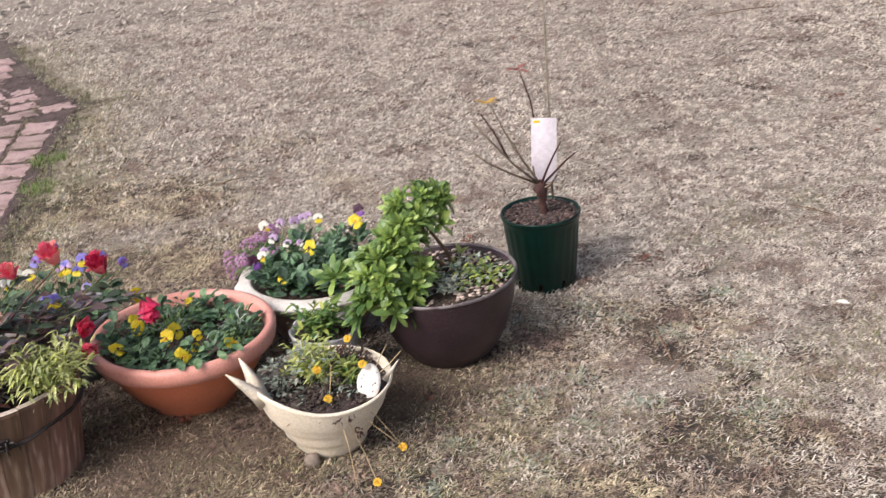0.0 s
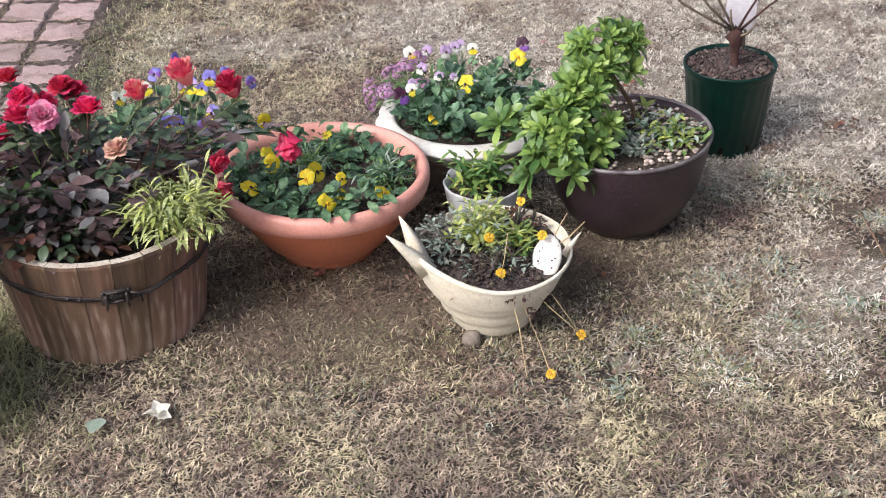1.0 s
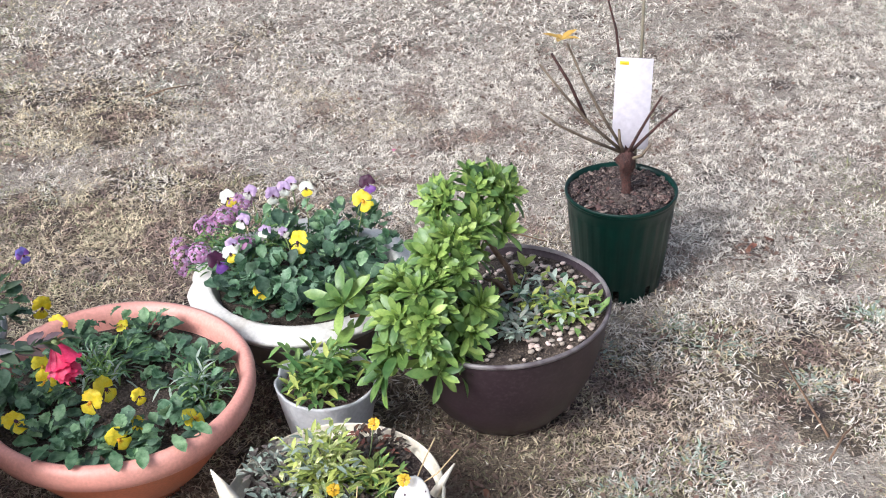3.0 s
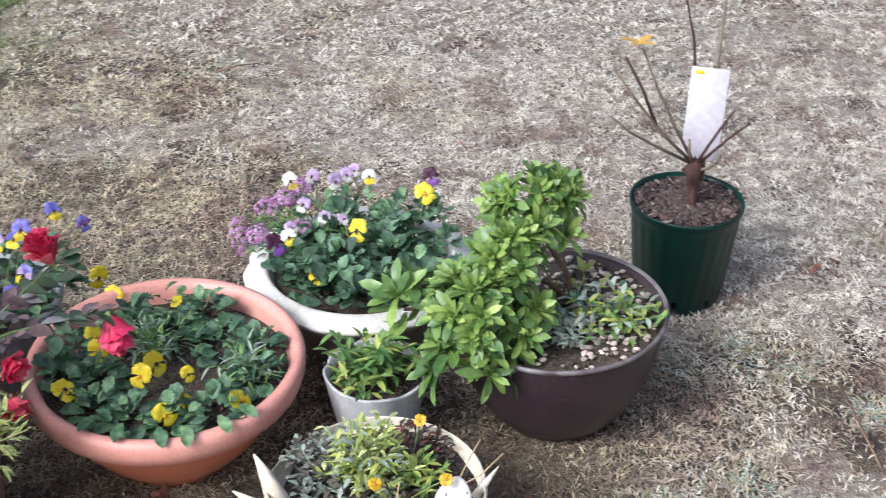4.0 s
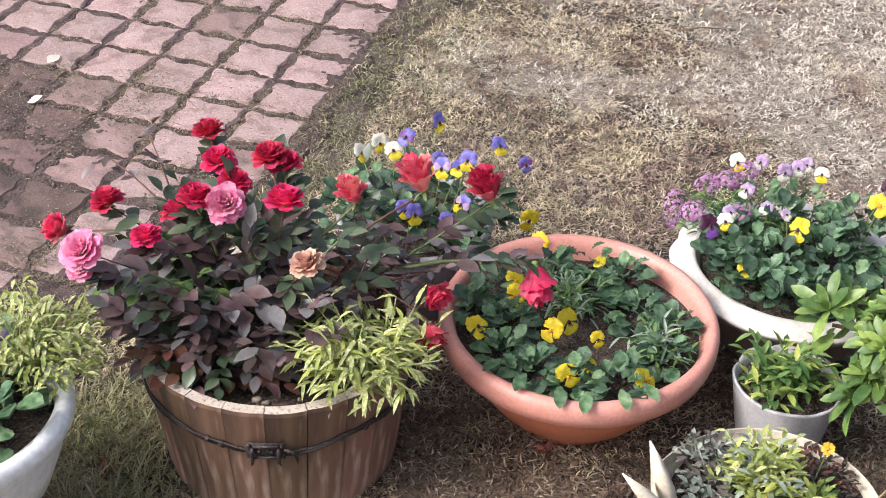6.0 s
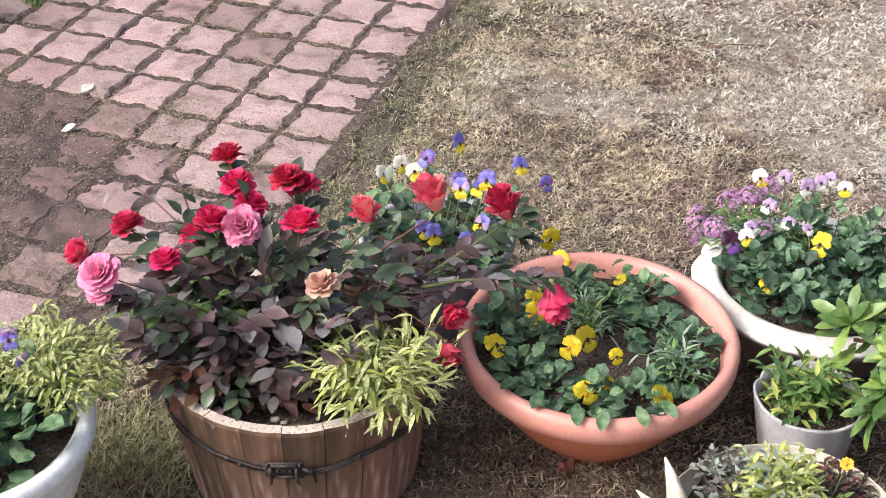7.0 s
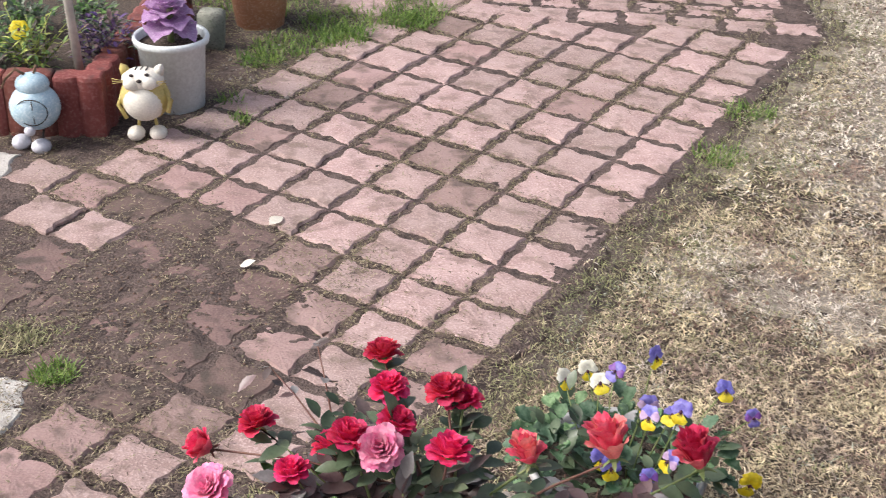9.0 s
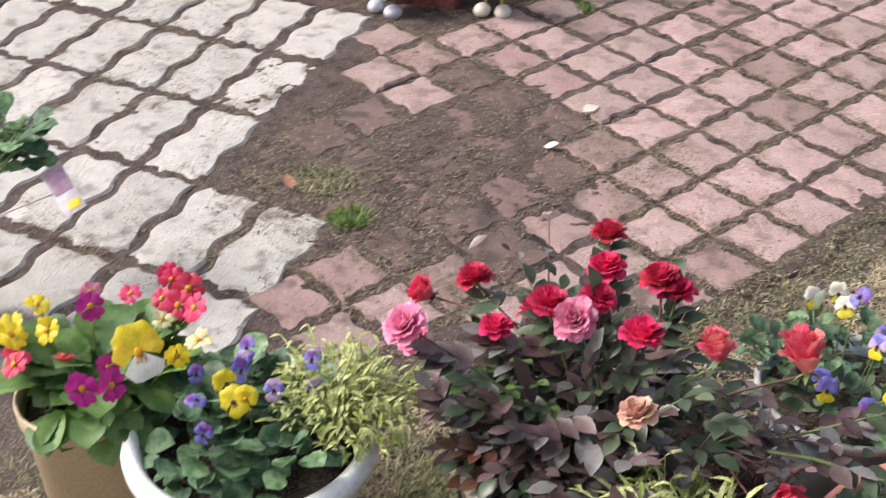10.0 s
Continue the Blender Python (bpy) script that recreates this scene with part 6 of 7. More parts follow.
mound(uv, [(-0.74, 0.70, 0.235), (-0.68, 0.66, 0.235), (-0.77, 0.77, 0.235), (-0.69, 0.74, 0.24), (-0.62, 0.71, 0.235), (-0.73, 0.79, 0.24), (-0.72, 0.65, 0.235), (-0.79, 0.72, 0.235), (-0.66, 0.78, 0.245)], 26, 0.066, ROUND, 0.075, 1.0, (-0.692, 0.735, 0.158))
PURV = [viola_mesh("flower", PURPLE, BLUE, BLUE, EYE, 0.018, 11), viola_mesh("flower", LILAC, BLUE, LILAC, EYE, 0.017, 12)]
for p, mesh, s in (((-0.718, 0.729, 0.345), PURV[0], 1.0), ((-0.744, 0.767, 0.345), PURV[0], 1.05), ((-0.735, 0.75, 0.34), PURV[1], 0.9), ((-0.661, 0.733, 0.34), PURV[1], 1.0), ((-0.724, 0.659, 0.335), PURV[0], 0.85), ((-0.676, 0.63, 0.33), PURV[0], 0.9), ((-0.659, 0.80, 0.35), PURV[0], 1.0),
                   ((-0.63, 0.775, 0.335), PURV[1], 0.9), ((-0.77, 0.70, 0.33), PURV[0], 0.8), ((-0.715, 0.702, 0.342), YEL[0], 1.0), ((-0.688, 0.69, 0.335), YEL[0], 1.15), ((-0.674, 0.70, 0.342), YEL[1], 1.0)):
    piece("flower", mesh, face_pose(p, facing(p, (0.3, -0.3, 1.2), 0.8), s * 0.85, rng.uniform(-0.8, 0.8)), uv)
    stem(uv, STEMGREEN, (p[0] * 0.6 - 0.28, p[1] * 0.6 + 0.29, 0.23), p, 0.0014, 0.001, 0.1)

# leafy plant with a coloured tag in the dark pot
lp = thing("leafy_plant", pose(-1.51, 0.75, 0.17), "leggy green leafy plant in the dark pot", "plant")
for a in range(0, 360, 40):
    e = Vector((-1.565, 0.975, 0.275)) + way(a, 20) * rng.uniform(0.02, 0.07)
    stem(lp, STEMGREEN, (-1.51, 0.755, 0.17), e, 0.0025, 0.0016, 0.1)
    for i in range(5):
        piece("leaf", ROUND[0], orient(e - Vector((0, 0, 0.012 * i)), way(a + 70 * i, rng.uniform(-20, 60)), 0, rng.uniform(1.0, 1.35)), lp)
tg = thing("plant_tag", pose(-1.40, 0.89, 0.17), "pink and yellow printed plant tag on a stick", "plant label")
cob = part("sheet", Build().box((0, 0, 0), (0.040, 0.120, 0.0015), bevel=0.0005), CARD, tg, "printed tag")
cob.matrix_basis = orient((-1.43, 0.965, 0.228), (-0.85, 0.25, 0.22), 0, 1, up=(0.6, -0.6, 0.9))
part("stick", Build().tube([(-1.50, 0.77, 0.16), (-1.46, 0.87, 0.215), (-1.44, 0.95, 0.222)], 0.0011, 6), CARD, tg, "thin white stick", local=False)
part("picture", Build().box((0, 0.022, 0.0013), (0.034, 0.06, 0.0006), bevel=0.0002), petal("lilac_print", (0.66, 0.36, 0.56), (0.74, 0.52, 0.66)), tg, "pink print").matrix_basis = cob.matrix_basis
part("band", Build().box((0.004, -0.042, 0.0013), (0.022, 0.02, 0.0006), bevel=0.0002), YELLOW, tg, "yellow print").matrix_basis = cob.matrix_basis

# kale in the bucket
kale = thing("ornamental_kale", pose(-1.70, 2.66, 0.17), "pale purple ornamental kale with broad frilled leaves", "kale")
KL = leaf_mesh("leaf", KALE, 0.085, 0.085, 0.3, 0.5, 8, 0.6, 0.05)
part("stalk", Build().tube([(-1.70, 2.66, 0.16), (-1.695, 2.655, 0.22), (-1.69, 2.65, 0.27)], 0.009, 8), STEMGREEN, kale, local=False)
for i in range(20):
    a, e = i * 137.5, 5 + 3.4 * i
    piece("leaf", KL, orient((-1.70, 2.65, 0.222 + 0.003 * i), way(a, e - 14), 0, 1.08 - 0.025 * i), kale)

# planting bed edged with upright red-brown blocks
bed = thing("bed_edging", pose(-1.74, 2.42, -0.012), "row of upright red-brown concrete edging blocks", "edging")
def fluted_block(wide, deep, tall):
    """An upright block with two rounded ribs on its faces and a worn top edge."""
    loop = []
    for s in (1, -1):
        for k in range(13):
            t = k / 12
            loop.append((s * wide * (0.5 - t), s * (deep / 2 - 0.008 + 0.009 * abs(math.sin(2 * math.pi * t)) ** 0.6)))
    m = len(loop)
    v = [(x, y, 0) for x, y in loop] + [(x, y, tall - 0.012) for x, y in loop] + [(x * 0.97, y * 0.9, tall - 0.003) for x, y in loop] + [(x * 0.9, y * 0.72, tall) for x, y in loop]
    f = [tuple(3 * m + k for k in range(m))]
    for r in range(3):
        f += [(r * m + k, r * m + (k + 1) % m, (r + 1) * m + (k + 1) % m, (r + 1) * m + k) for k in range(m)]
    return Build().add(v, [tuple(reversed(k)) for k in f])


b = fluted_block(0.1205, 0.066, 0.172)
block = b.mesh("block", REDEDGE, smooth=False)
corner = Vector((-1.755, 2.425, -0.012))
d1 = Vector((-0.93, -0.36, 0)).normalized()
d2 = Vector((-0.28, 0.96, 0)).normalized()
for k in range(12):
    p = corner + d1 * (0.06 + 0.122 * k)
    piece("block", block, Matrix.Translation(p + Vector((0, 0, rng.uniform(-0.004, 0.004)))) @ Matrix.Rotation(math.atan2(d1.y, d1.x) + rng.uniform(-0.03, 0.03), 4, "Z"), bed)
for k in range(7):
    p = corner + d2 * (0.08 + 0.122 * k) + Vector((-0.03, 0, 0))
    piece("block", block, Matrix.Translation(p + Vector((0, 0, rng.uniform(-0.004, 0.004)))) @ Matrix.Rotation(math.atan2(d2.y, d2.x) + rng.uniform(-0.03, 0.03), 4, "Z"), bed)
b = Build()
v, f = [], []
for j in range(10):
    for i in range(12):
        p = corner + d1 * (0.05 + 0.13 * i) + d2 * (0.04 + 0.1 * j)
        v.append((p.x, p.y, 0.095 + 0.02 * noise.noise(Vector((p.x * 12, p.y * 12, 1)))))
for j in range(9):
    for i in range(11):
        f.append((12 * j + i, 12 * j + i + 1, 12 * j + 13 + i, 12 * j + 12 + i))
single("bed_soil", b.add(v, f), SOIL, Matrix(), "dark soil filling the raised bed", "soil", kind="structure")
for k in range(11):
    p = corner + d1 * rng.uniform(0.12, 1.0) + d2 * rng.uniform(0.10, 0.7)
    if k % 3 == 2:
        tuft("bed_plant", "dark purple leafy plant in the raised bed", "plant", (p.x, p.y, 0.125), 130, 0.024, 0.012, [leafy("purple_leaf", (0.04, 0.016, 0.055), (0.085, 0.036, 0.115), island=True), ROSELEAF], (0.09, 0.07), 0.05, 12, reach=0.06)
    else:
        tuft("bed_plant", "small green bedding plant in the raised bed", "plant", (p.x, p.y, 0.12), 110, 0.03, 0.012, [ROSEGREEN, PRIMLEAF, ROSEGREEN], (0.08, 0.06), 0.04, 14, reach=0.07)
tuft("bed_plant", "straggling yellow-green plant by the pole in the raised bed", "plant", (-1.99, 2.47, 0.14), 150, 0.026, 0.009, [LIME, SOFTGREEN, DEADGREY], (0.07, 0.05), 0.07, 18, reach=0.11)
tuft("bed_plant", "dark green leafy plant in the raised bed", "plant", (-2.12, 2.50, 0.13), 220, 0.024, 0.011, [PRIMLEAF, ROSEGREEN, ROSEGREEN], (0.11, 0.08), 0.05, 16, reach=0.08)
tuft("bed_plant", "dark purple leafy plant behind the pole in the raised bed", "plant", (-1.88, 2.62, 0.125), 320, 0.022, 0.011, [leafy("plum_leaf", (0.045, 0.018, 0.06), (0.09, 0.04, 0.12), island=True), ROSELEAF, leafy("violet_leaf", (0.085, 0.04, 0.16), (0.14, 0.075, 0.22), island=True), ROSEGREEN, ROSELEAF], (0.09, 0.10), 0.07, 16, reach=0.08)
bl = thing("yellow_flower", pose(-2.02, 2.47, 0.12), "yellow flower in the raised bed", "flower")
part("stalk", Build().tube([(-2.02, 2.47, 0.10), (-2.02, 2.465, 0.22)], 0.0015, 5), STEMGREEN, bl, local=False)
piece("bloom", YEL[0], face_pose((-2.02, 2.463, 0.222), (0.4, -0.6, 0.7), 1.3), bl)
piece("petals", YEL[0], face_pose((-2.023, 2.317, 0.012), (0.2, -0.4, 0.9), 1.0), thing("dropped_flower", pose(-2.023, 2.317, 0.0), "yellow flower head lying on the white paving", "flower"))
single("garden_pole", Build().tube([(0, 0, 0), (0.0, 0.0, 0.4), (0.0, 0.0, 1.1)], [0.0115, 0.0115, 0.0115], 14), POLE, pose(-1.875, 2.50, 0.08, 2, -2, 0), "slim grey plastic garden pole in the raised bed", "pole")

# ornaments, plain shapes of one mesh each
b = Build()
b.blob((0, 0, 0.098), (0.056, 0.046, 0.052), 24, 14, m=1).blob((0, -0.011, 0.094), (0.048, 0.042, 0.046), 24, 14, m=0)
b.blob((0, -0.010, 0.146), (0.047, 0.033, 0.025), 22, 12, m=0).blob((0.020, -0.034, 0.146), (0.019, 0.013, 0.016), 14, 8, m=0).blob((-0.018, -0.034, 0.142), (0.020, 0.013, 0.016), 14, 8, m=0)
b.blob((0.001, -0.043, 0.152), (0.006, 0.004, 0.0045), 8, 6, m=2).blob((0.018, -0.036, 0.165), (0.006, 0.003, 0.004), 8, 5, m=2).blob((-0.017, -0.036, 0.162), (0.006, 0.003, 0.004), 8, 5, m=2)
for k in range(3):
    b.tube([(-0.012 + 0.012 * k, -0.020, 0.170), (-0.011 + 0.012 * k, -0.004, 0.1715)], 0.0016, 5, m=2)
b.lathe([(0.013, 0.0), (0.010, 0.014), (0.001, 0.024)], 8, m=1, at=pose(-0.036, -0.006, 0.156, 0, -26, 0)).lathe([(0.013, 0.0), (0.010, 0.014), (0.001, 0.024)], 8, m=0, at=pose(0.034, -0.004, 0.158, 0, 24, 0))
b.blob((-0.022, -0.02, 0.018), (0.020, 0.024, 0.017), 14, 8, m=0).blob((0.026, -0.012, 0.018), (0.020, 0.022, 0.017), 14, 8, m=0)
b.tube([(-0.015, 0, 0.06), (-0.02, -0.01, 0.02)], 0.004, 6, m=1).tube([(0.016, 0, 0.06), (0.024, -0.006, 0.02)], 0.004, 6, m=1)
b.tube([(0.042, -0.01, 0.12), (0.062, -0.02, 0.10), (0.056, -0.03, 0.075)], [0.007, 0.006, 0.005], 8, m=1).tube([(-0.042, -0.01, 0.12), (-0.056, -0.02, 0.085), (-0.036, -0.035, 0.06)], [0.006, 0.005, 0.005], 8, m=1)
for s in (-1, 1):
    for k in range(3):
        b.tube([(s * 0.028, -0.036, 0.148), (s * 0.06, -0.038, 0.142 + 0.006 * k)], 0.0008, 4, m=1)
single("cat_ornament", b, [CATWHITE, CATYELLOW, IRON], pose(-1.655, 2.452, -0.006, 0, 0, 18) @ Matrix.Scale(1.12, 4), "plump cream and mustard painted cat-shaped garden ornament", "ornament")
b = Build()
b.blob((0, 0, 0.095), (0.055, 0.05, 0.052), 26, 16, m=0).blob((0, 0, 0.147), (0.037, 0.033, 0.026), 20, 10, m=0)
b.blob((-0.034, -0.02, 0.018), (0.021, 0.024, 0.017), 14, 8, m=1).blob((0.014, -0.036, 0.016), (0.022, 0.024, 0.016), 14, 8, m=1)
b.tube([(-0.012, 0, 0.05), (-0.03, -0.015, 0.02)], 0.003, 6, m=2).tube([(0.014, 0, 0.05), (0.016, -0.03, 0.02)], 0.003, 6, m=2).blob((-0.004, -0.045, 0.055), (0.013, 0.011, 0.011), 10, 6, m=1)
ring = [(0.004 + 0.034 * math.cos(a), -0.037 - 0.008 * math.sin(a) ** 2, 0.098 + 0.030 * math.sin(a)) for a in [2 * math.pi * k / 20 for k in range(21)]]
b.tube(ring, 0.0012, 5, m=2).tube([(0.008, -0.047, 0.125), (0.010, -0.048, 0.075)], 0.0012, 5, m=2)
b.tube([(-0.01, 0, 0.165), (-0.03, -0.01, 0.185), (-0.05, -0.02, 0.165), (-0.06, -0.025, 0.145)], [0.004, 0.004, 0.003, 0.002], 6, m=3).tube([(0.005, 0, 0.168), (0.012, 0.004, 0.19)], [0.004, 0.003], 6, m=3)
single("bird_ornament", b, [DUCKBLUE, LAVSTONE, IRON, BARKSTEM], pose(-1.872, 2.30, -0.006, 0, 0, 20) @ Matrix.Scale(1.12, 4), "round pale blue bird-shaped garden ornament on grey feet", "ornament")

# ---- litter on lawn and paving ----
def litter(name, p, label, mats, n, size, category="leaf"):
    b = Build()
    for _ in range(n):
        q = Vector(p) + Vector((rng.uniform(-1, 1), rng.uniform(-1, 1), 0)) * size * (0.6 if n > 1 else 0)
        add_leaf(b, orient(q + Vector((0, 0, 0.012)), way(rng.uniform(0, 360), rng.uniform(-5, 25)), rng.uniform(-0.6, 0.6)), size * rng.uniform(0.8, 1.2), size * 0.6, 0, rng.uniform(0.2, 0.6), rng.uniform(-0.6, 0.6), 4)
    c = Vector(p)
    b.v = [tuple(Vector(v) - c) for v in b.v]
    return single(name, b, mats, Matrix.Translation(c), label, category, kind="stuff" if n > 8 else "")


PAPER = leafy("bleached_petal", (0.78, 0.74, 0.64), (0.84, 0.80, 0.72), 0.1, 0.6)
b = Build()
for a, e in ((20, 40), (95, 55), (170, 25), (260, 48), (320, 20)):
    add_leaf(b, orient((0, 0, 0.016), way(a, e), 0.4), 0.026, 0.023, 0, 0.5, 0.7, 5)
single("fallen_petal", b, PAPER, pose(-0.25, 0.645, 0.0), "crumpled bleached white petal lying on the lawn", "leaf")
b = Build()
add_leaf(b, orient((0, 0, 0), way(250, 8), 0.1), 0.044, 0.036, 0, 0.2, 0.2, 6)
single("fallen_leaf", b, FROST, pose(-0.345, 0.650, 0.022), "grey-green fallen leaf lying on the lawn", "leaf")


for x, y, a, e, size, curl, label in ((-1.148, 2.131, 70, 12, 0.042, 0.3, "bleached oval petal on the paving"), (-1.12, 1.943, 20, 10, 0.036, -0.5, "curled bleached petal on the bare earth")):
    b = Build()
    add_leaf(b, orient((0, 0, 0), way(a, e), 0.15), size, size * 0.7, 0, 0.25, curl, 6)
    single("fallen_petal", b, PAPER, pose(x, y, 0.008), label, "leaf")
for x, y in ((0.624, 0.922), (2.5, 2.41), (1.74, 3.85), (2.43, 2.02), (1.30, 0.95), (0.95, 1.75), (1.345, 1.40), (1.40, 1.43)):
    litter("fallen_leaf", (x, y, 0), "dry reddish-brown leaf on the lawn", DRYLEAF, 2, 0.02)
litter("fallen_petal", (0.80, 2.07, 0), "pale pink fallen petal on the lawn", ROSEPINK, 1, 0.02)
litter("fallen_leaf", (1.69, 0.93, 0), "pale straw leaf on the lawn", PAPER, 1, 0.03)
litter("fallen_leaf", (-1.41, 1.47, -0.004), "tan dry leaf by the weeds", CLAY, 1, 0.05)
litter("fallen_leaf", (0.07, 1.03, 0), "reddish-brown leaf scraps under the terracotta bowl", DRYLEAF, 6, 0.02)
litter("dead_weed", (-0.575, 0.885, 0), "clump of withered reddish leaves between the pots", DRYLEAF, 26, 0.020, "weed")
for x, y, a, n in ((2.78, 3.71, -3, 0.38), (1.2, 0.825, 35, 0.12), (1.2, 0.95, 80, 0.22), (0.92, 1.62, -40, 0.16), (0.35, 2.6, 15, 0.12), (1.9, 1.5, 120, 0.14)):
    d = way(a, 0) * n / 2
    single("twig", Build().tube([-d, d * 0.1 + Vector((0, 0.006, 0.004)), d], [0.0022, 0.002, 0.0012], 5), BARKSTEM, pose(x, y, 0.014), "thin brown twig lying on the lawn", "twig", group="twigs on the lawn")


def weed(x, y, n, size, mats, label, z=0.0):
    b = Build()
    for _ in range(n):
        a, r = rng.uniform(0, 360), rng.uniform(0, size)
        p = way(a, 0) * r
        add_leaf(b, orient(p + Vector((0, 0, 0.004 + z)), way(a + rng.uniform(-40, 40), rng.uniform(5, 50))), rng.uniform(0.008, 0.017), rng.uniform(0.003, 0.006), rng.randrange(len(mats)), 0.3, 0.5)
    single("lawn_weed", b, mats, pose(x, y, 0), label, "weed", kind="stuff")


weed(-0.033, 2.436, 22, 0.035, [FROST, SOFTGREEN], "small pale green rosette weed in the lawn")
# The scraps among the pots also darken the ground in place of shade.
for x, y, s in ((1.352, 1.394, 0.075), (2.495, 2.41, 0.07), (1.02, 3.15, 0.09), (2.96, 3.40, 0.10), (1.23, 4.70, 0.11), (0.44, 4.66, 0.09), (0.96, 1.77, 0.05), (2.05, 1.55, 0.10), (1.62, 0.90, 0.07), (1.45, 0.74, 0.06), (0.172, 0.956, 0.035), (0.324, 0.58, 0.022), (0.271, 0.521, 0.04),
                (0.625, 0.92, 0.05), (1.14, 1.15, 0.035), (1.30, 2.05, 0.08), (0.30, 2.87, 0.09), (1.90, 2.75, 0.10), (0.62, 1.98, 0.06), (0.58, 1.03, 0.09), (0.595, 0.94, 0.06), (0.33, 1.2, 0.07), (0.27, 1.02, 0.07), (-0.11, 1.07, 0.07), (0.62, 1.27, 0.07), (0.53, 0.86, 0.04), (0.20, 0.935, 0.06), (0.11, 0.90, 0.06), (0.27, 0.96, 0.05), (0.02, 0.95, 0.05), (0.50, 0.98, 0.06), (0.26, 0.70, 0.05), (0.22, 0.80, 0.06), (0.55, 0.95, 0.06)):
    b = Build()
    for _ in range(int(9000 * s * s) + 14):
        a, r = rng.uniform(0, 360), s * math.sqrt(rng.random()) * rng.uniform(0.5, 1.15)
        add_leaf(b, orient(way(a, 0) * r * Vector((1, 0.8, 1)) + Vector((0, 0, rng.uniform(0.006, 0.013))), way(rng.uniform(0, 360), rng.uniform(-12, 30)), rng.uniform(-0.8, 0.8)), rng.uniform(0.007, 0.020), rng.uniform(0.003, 0.008), 0, 0.4, rng.uniform(-0.5, 0.8), 2)
    single("leaf_litter", b, CRUMB, pose(x, y, 0), "dark scraps in the lawn: rotted leaf, and painted shade among the pots", "leaf litter", kind="stuff")
for x, y, s in ((1.14, 1.14, 0.07), (0.74, 0.56, 0.06), (0.825, 0.821, 0.06), (1.08, 1.22, 0.05), (1.27, 0.57, 0.06), (0.545, 0.554, 0.03), (1.45, 1.12, 0.06), (0.92, 1.19, 0.05), (1.35, 0.78, 0.06), (0.95, 0.86, 0.06), (1.24, 0.98, 0.05), (0.90, 0.66, 0.06), (1.2, 4.6, 0.06), (1.05, 0.70, 0.05), (0.62, 0.70, 0.045)):
    weed(x, y, int(2600 * s), s, [FROST, FROST, OLIVE], "flat grey-green weeds spreading in the dry lawn")

# grass tufts in the paving
def clump(x, y, n, r, seed):
    q = np.random.RandomState(seed)
    a, s = q.uniform(0, 6.28, n), r * np.sqrt(q.uniform(0, 1, n))
    return np.c_[x + s * np.cos(a), y + s * np.sin(a), np.full(n, -0.008)]


blades("paving_grass", np.vstack([clump(-1.55, 3.40, 620, 0.14, 3), clump(-1.62, 3.15, 420, 0.10, 4), clump(-1.48, 2.62, 60, 0.025, 5), clump(-1.40, 3.6, 560, 0.12, 6),
                                  clump(-0.29, 2.9, 160, 0.07, 7), clump(-0.27, 3.2, 160, 0.07, 8), clump(-1.9, 3.5, 900, 0.2, 9), clump(-1.50, 3.28, 500, 0.09, 16), clump(-1.36, 3.50, 420, 0.08, 17), clump(-1.64, 3.02, 260, 0.06, 18), clump(-1.57, 2.72, 70, 0.03, 19)]),
       GREENBLADE, "green grass tufts growing in the paving", (0.02, 0.06), 0.0017, (25, 80), 12)
blades("paving_grass", clump(-1.243, 1.465, 420, 0.042, 1) + np.array([0, 0, 0.008]), GREENBLADE, "short green grass tuft on the washed earth", (0.014, 0.036), 0.0012, (20, 75), 14)
blades("paving_grass", np.vstack([clump(-1.39, 1.53, 420, 0.06, 2), clump(-1.34, 1.58, 160, 0.06, 11)]) + np.array([0, 0, 0.008]), OLIVE, "half-dry olive grass tuft on the washed earth", (0.012, 0.034), 0.0012, (10, 60), 15)


def buried(x, y):
    """How deep the paving lies under washed earth, 0 to 1."""
    e = ((x + 1.25 + 0.25 * (y - 1.75)) / 0.34) ** 2 + ((y - 1.78) / 0.37) ** 2 + 0.5 * noise.noise(Vector((x * 6, y * 6, 12)))
    return math.exp(-max(0.0, e) ** 2)


def joint_height(x, y):
    """The earth that fills the joints and creeps over the blocks."""
    h = -0.0014 + 0.003 * noise.noise(Vector((x * 11, y * 11, 2))) + 0.0035 * noise.noise(Vector((x * 31, y * 31, 3))) + 0.0042 * noise.noise(Vector((x * 62, y * 62, 6)))
    h += 0.0025 * max(0.0, noise.noise(Vector((x * 3.1, y * 3.1, 21))) - 0.24)
    rim = lawn_edge(y) - x
    h += 0.003 * max(0.0, 1 - abs(rim - 0.02) / 0.10) + (0.0062 * buried(x, y)) + (0.001 if x < -1.72 or (x < -1.3 and y < 1.5) else 0.0)
    return min(h, 0.0065)


WARP = ((-0.5623, 2.0775), (0.1451, -0.0331), (0.0213, 0.1464), (-0.0003, -0.0006), (0.0004, 0.0013), (-0.0002, -0.0005))


def lattice(i, j):
    k = (1, i, j, i * i, j * j, i * j)
    return Vector((sum(a * w[0] for a, w in zip(k, WARP)), sum(a * w[1] for a, w in zip(k, WARP)), 0))


def in_joint(p, gap=0.075):
    """Which points of the plan lie in a joint of the pink paving."""
    i, j = np.zeros(len(p)), np.zeros(len(p))
    w = np.array(WARP)
    step = np.linalg.inv(w[1:3].T)
    for _ in range(6):
        at = np.stack([np.ones(len(p)), i, j, i * i, j * j, i * j], 1) @ w
        d = (p - at) @ step.T
        i, j = i + d[:, 0], j + d[:, 1]
    u, v = i - np.round(i), j - np.round(j)
    return np.maximum(np.abs(u), np.abs(v)) > 0.5 - gap


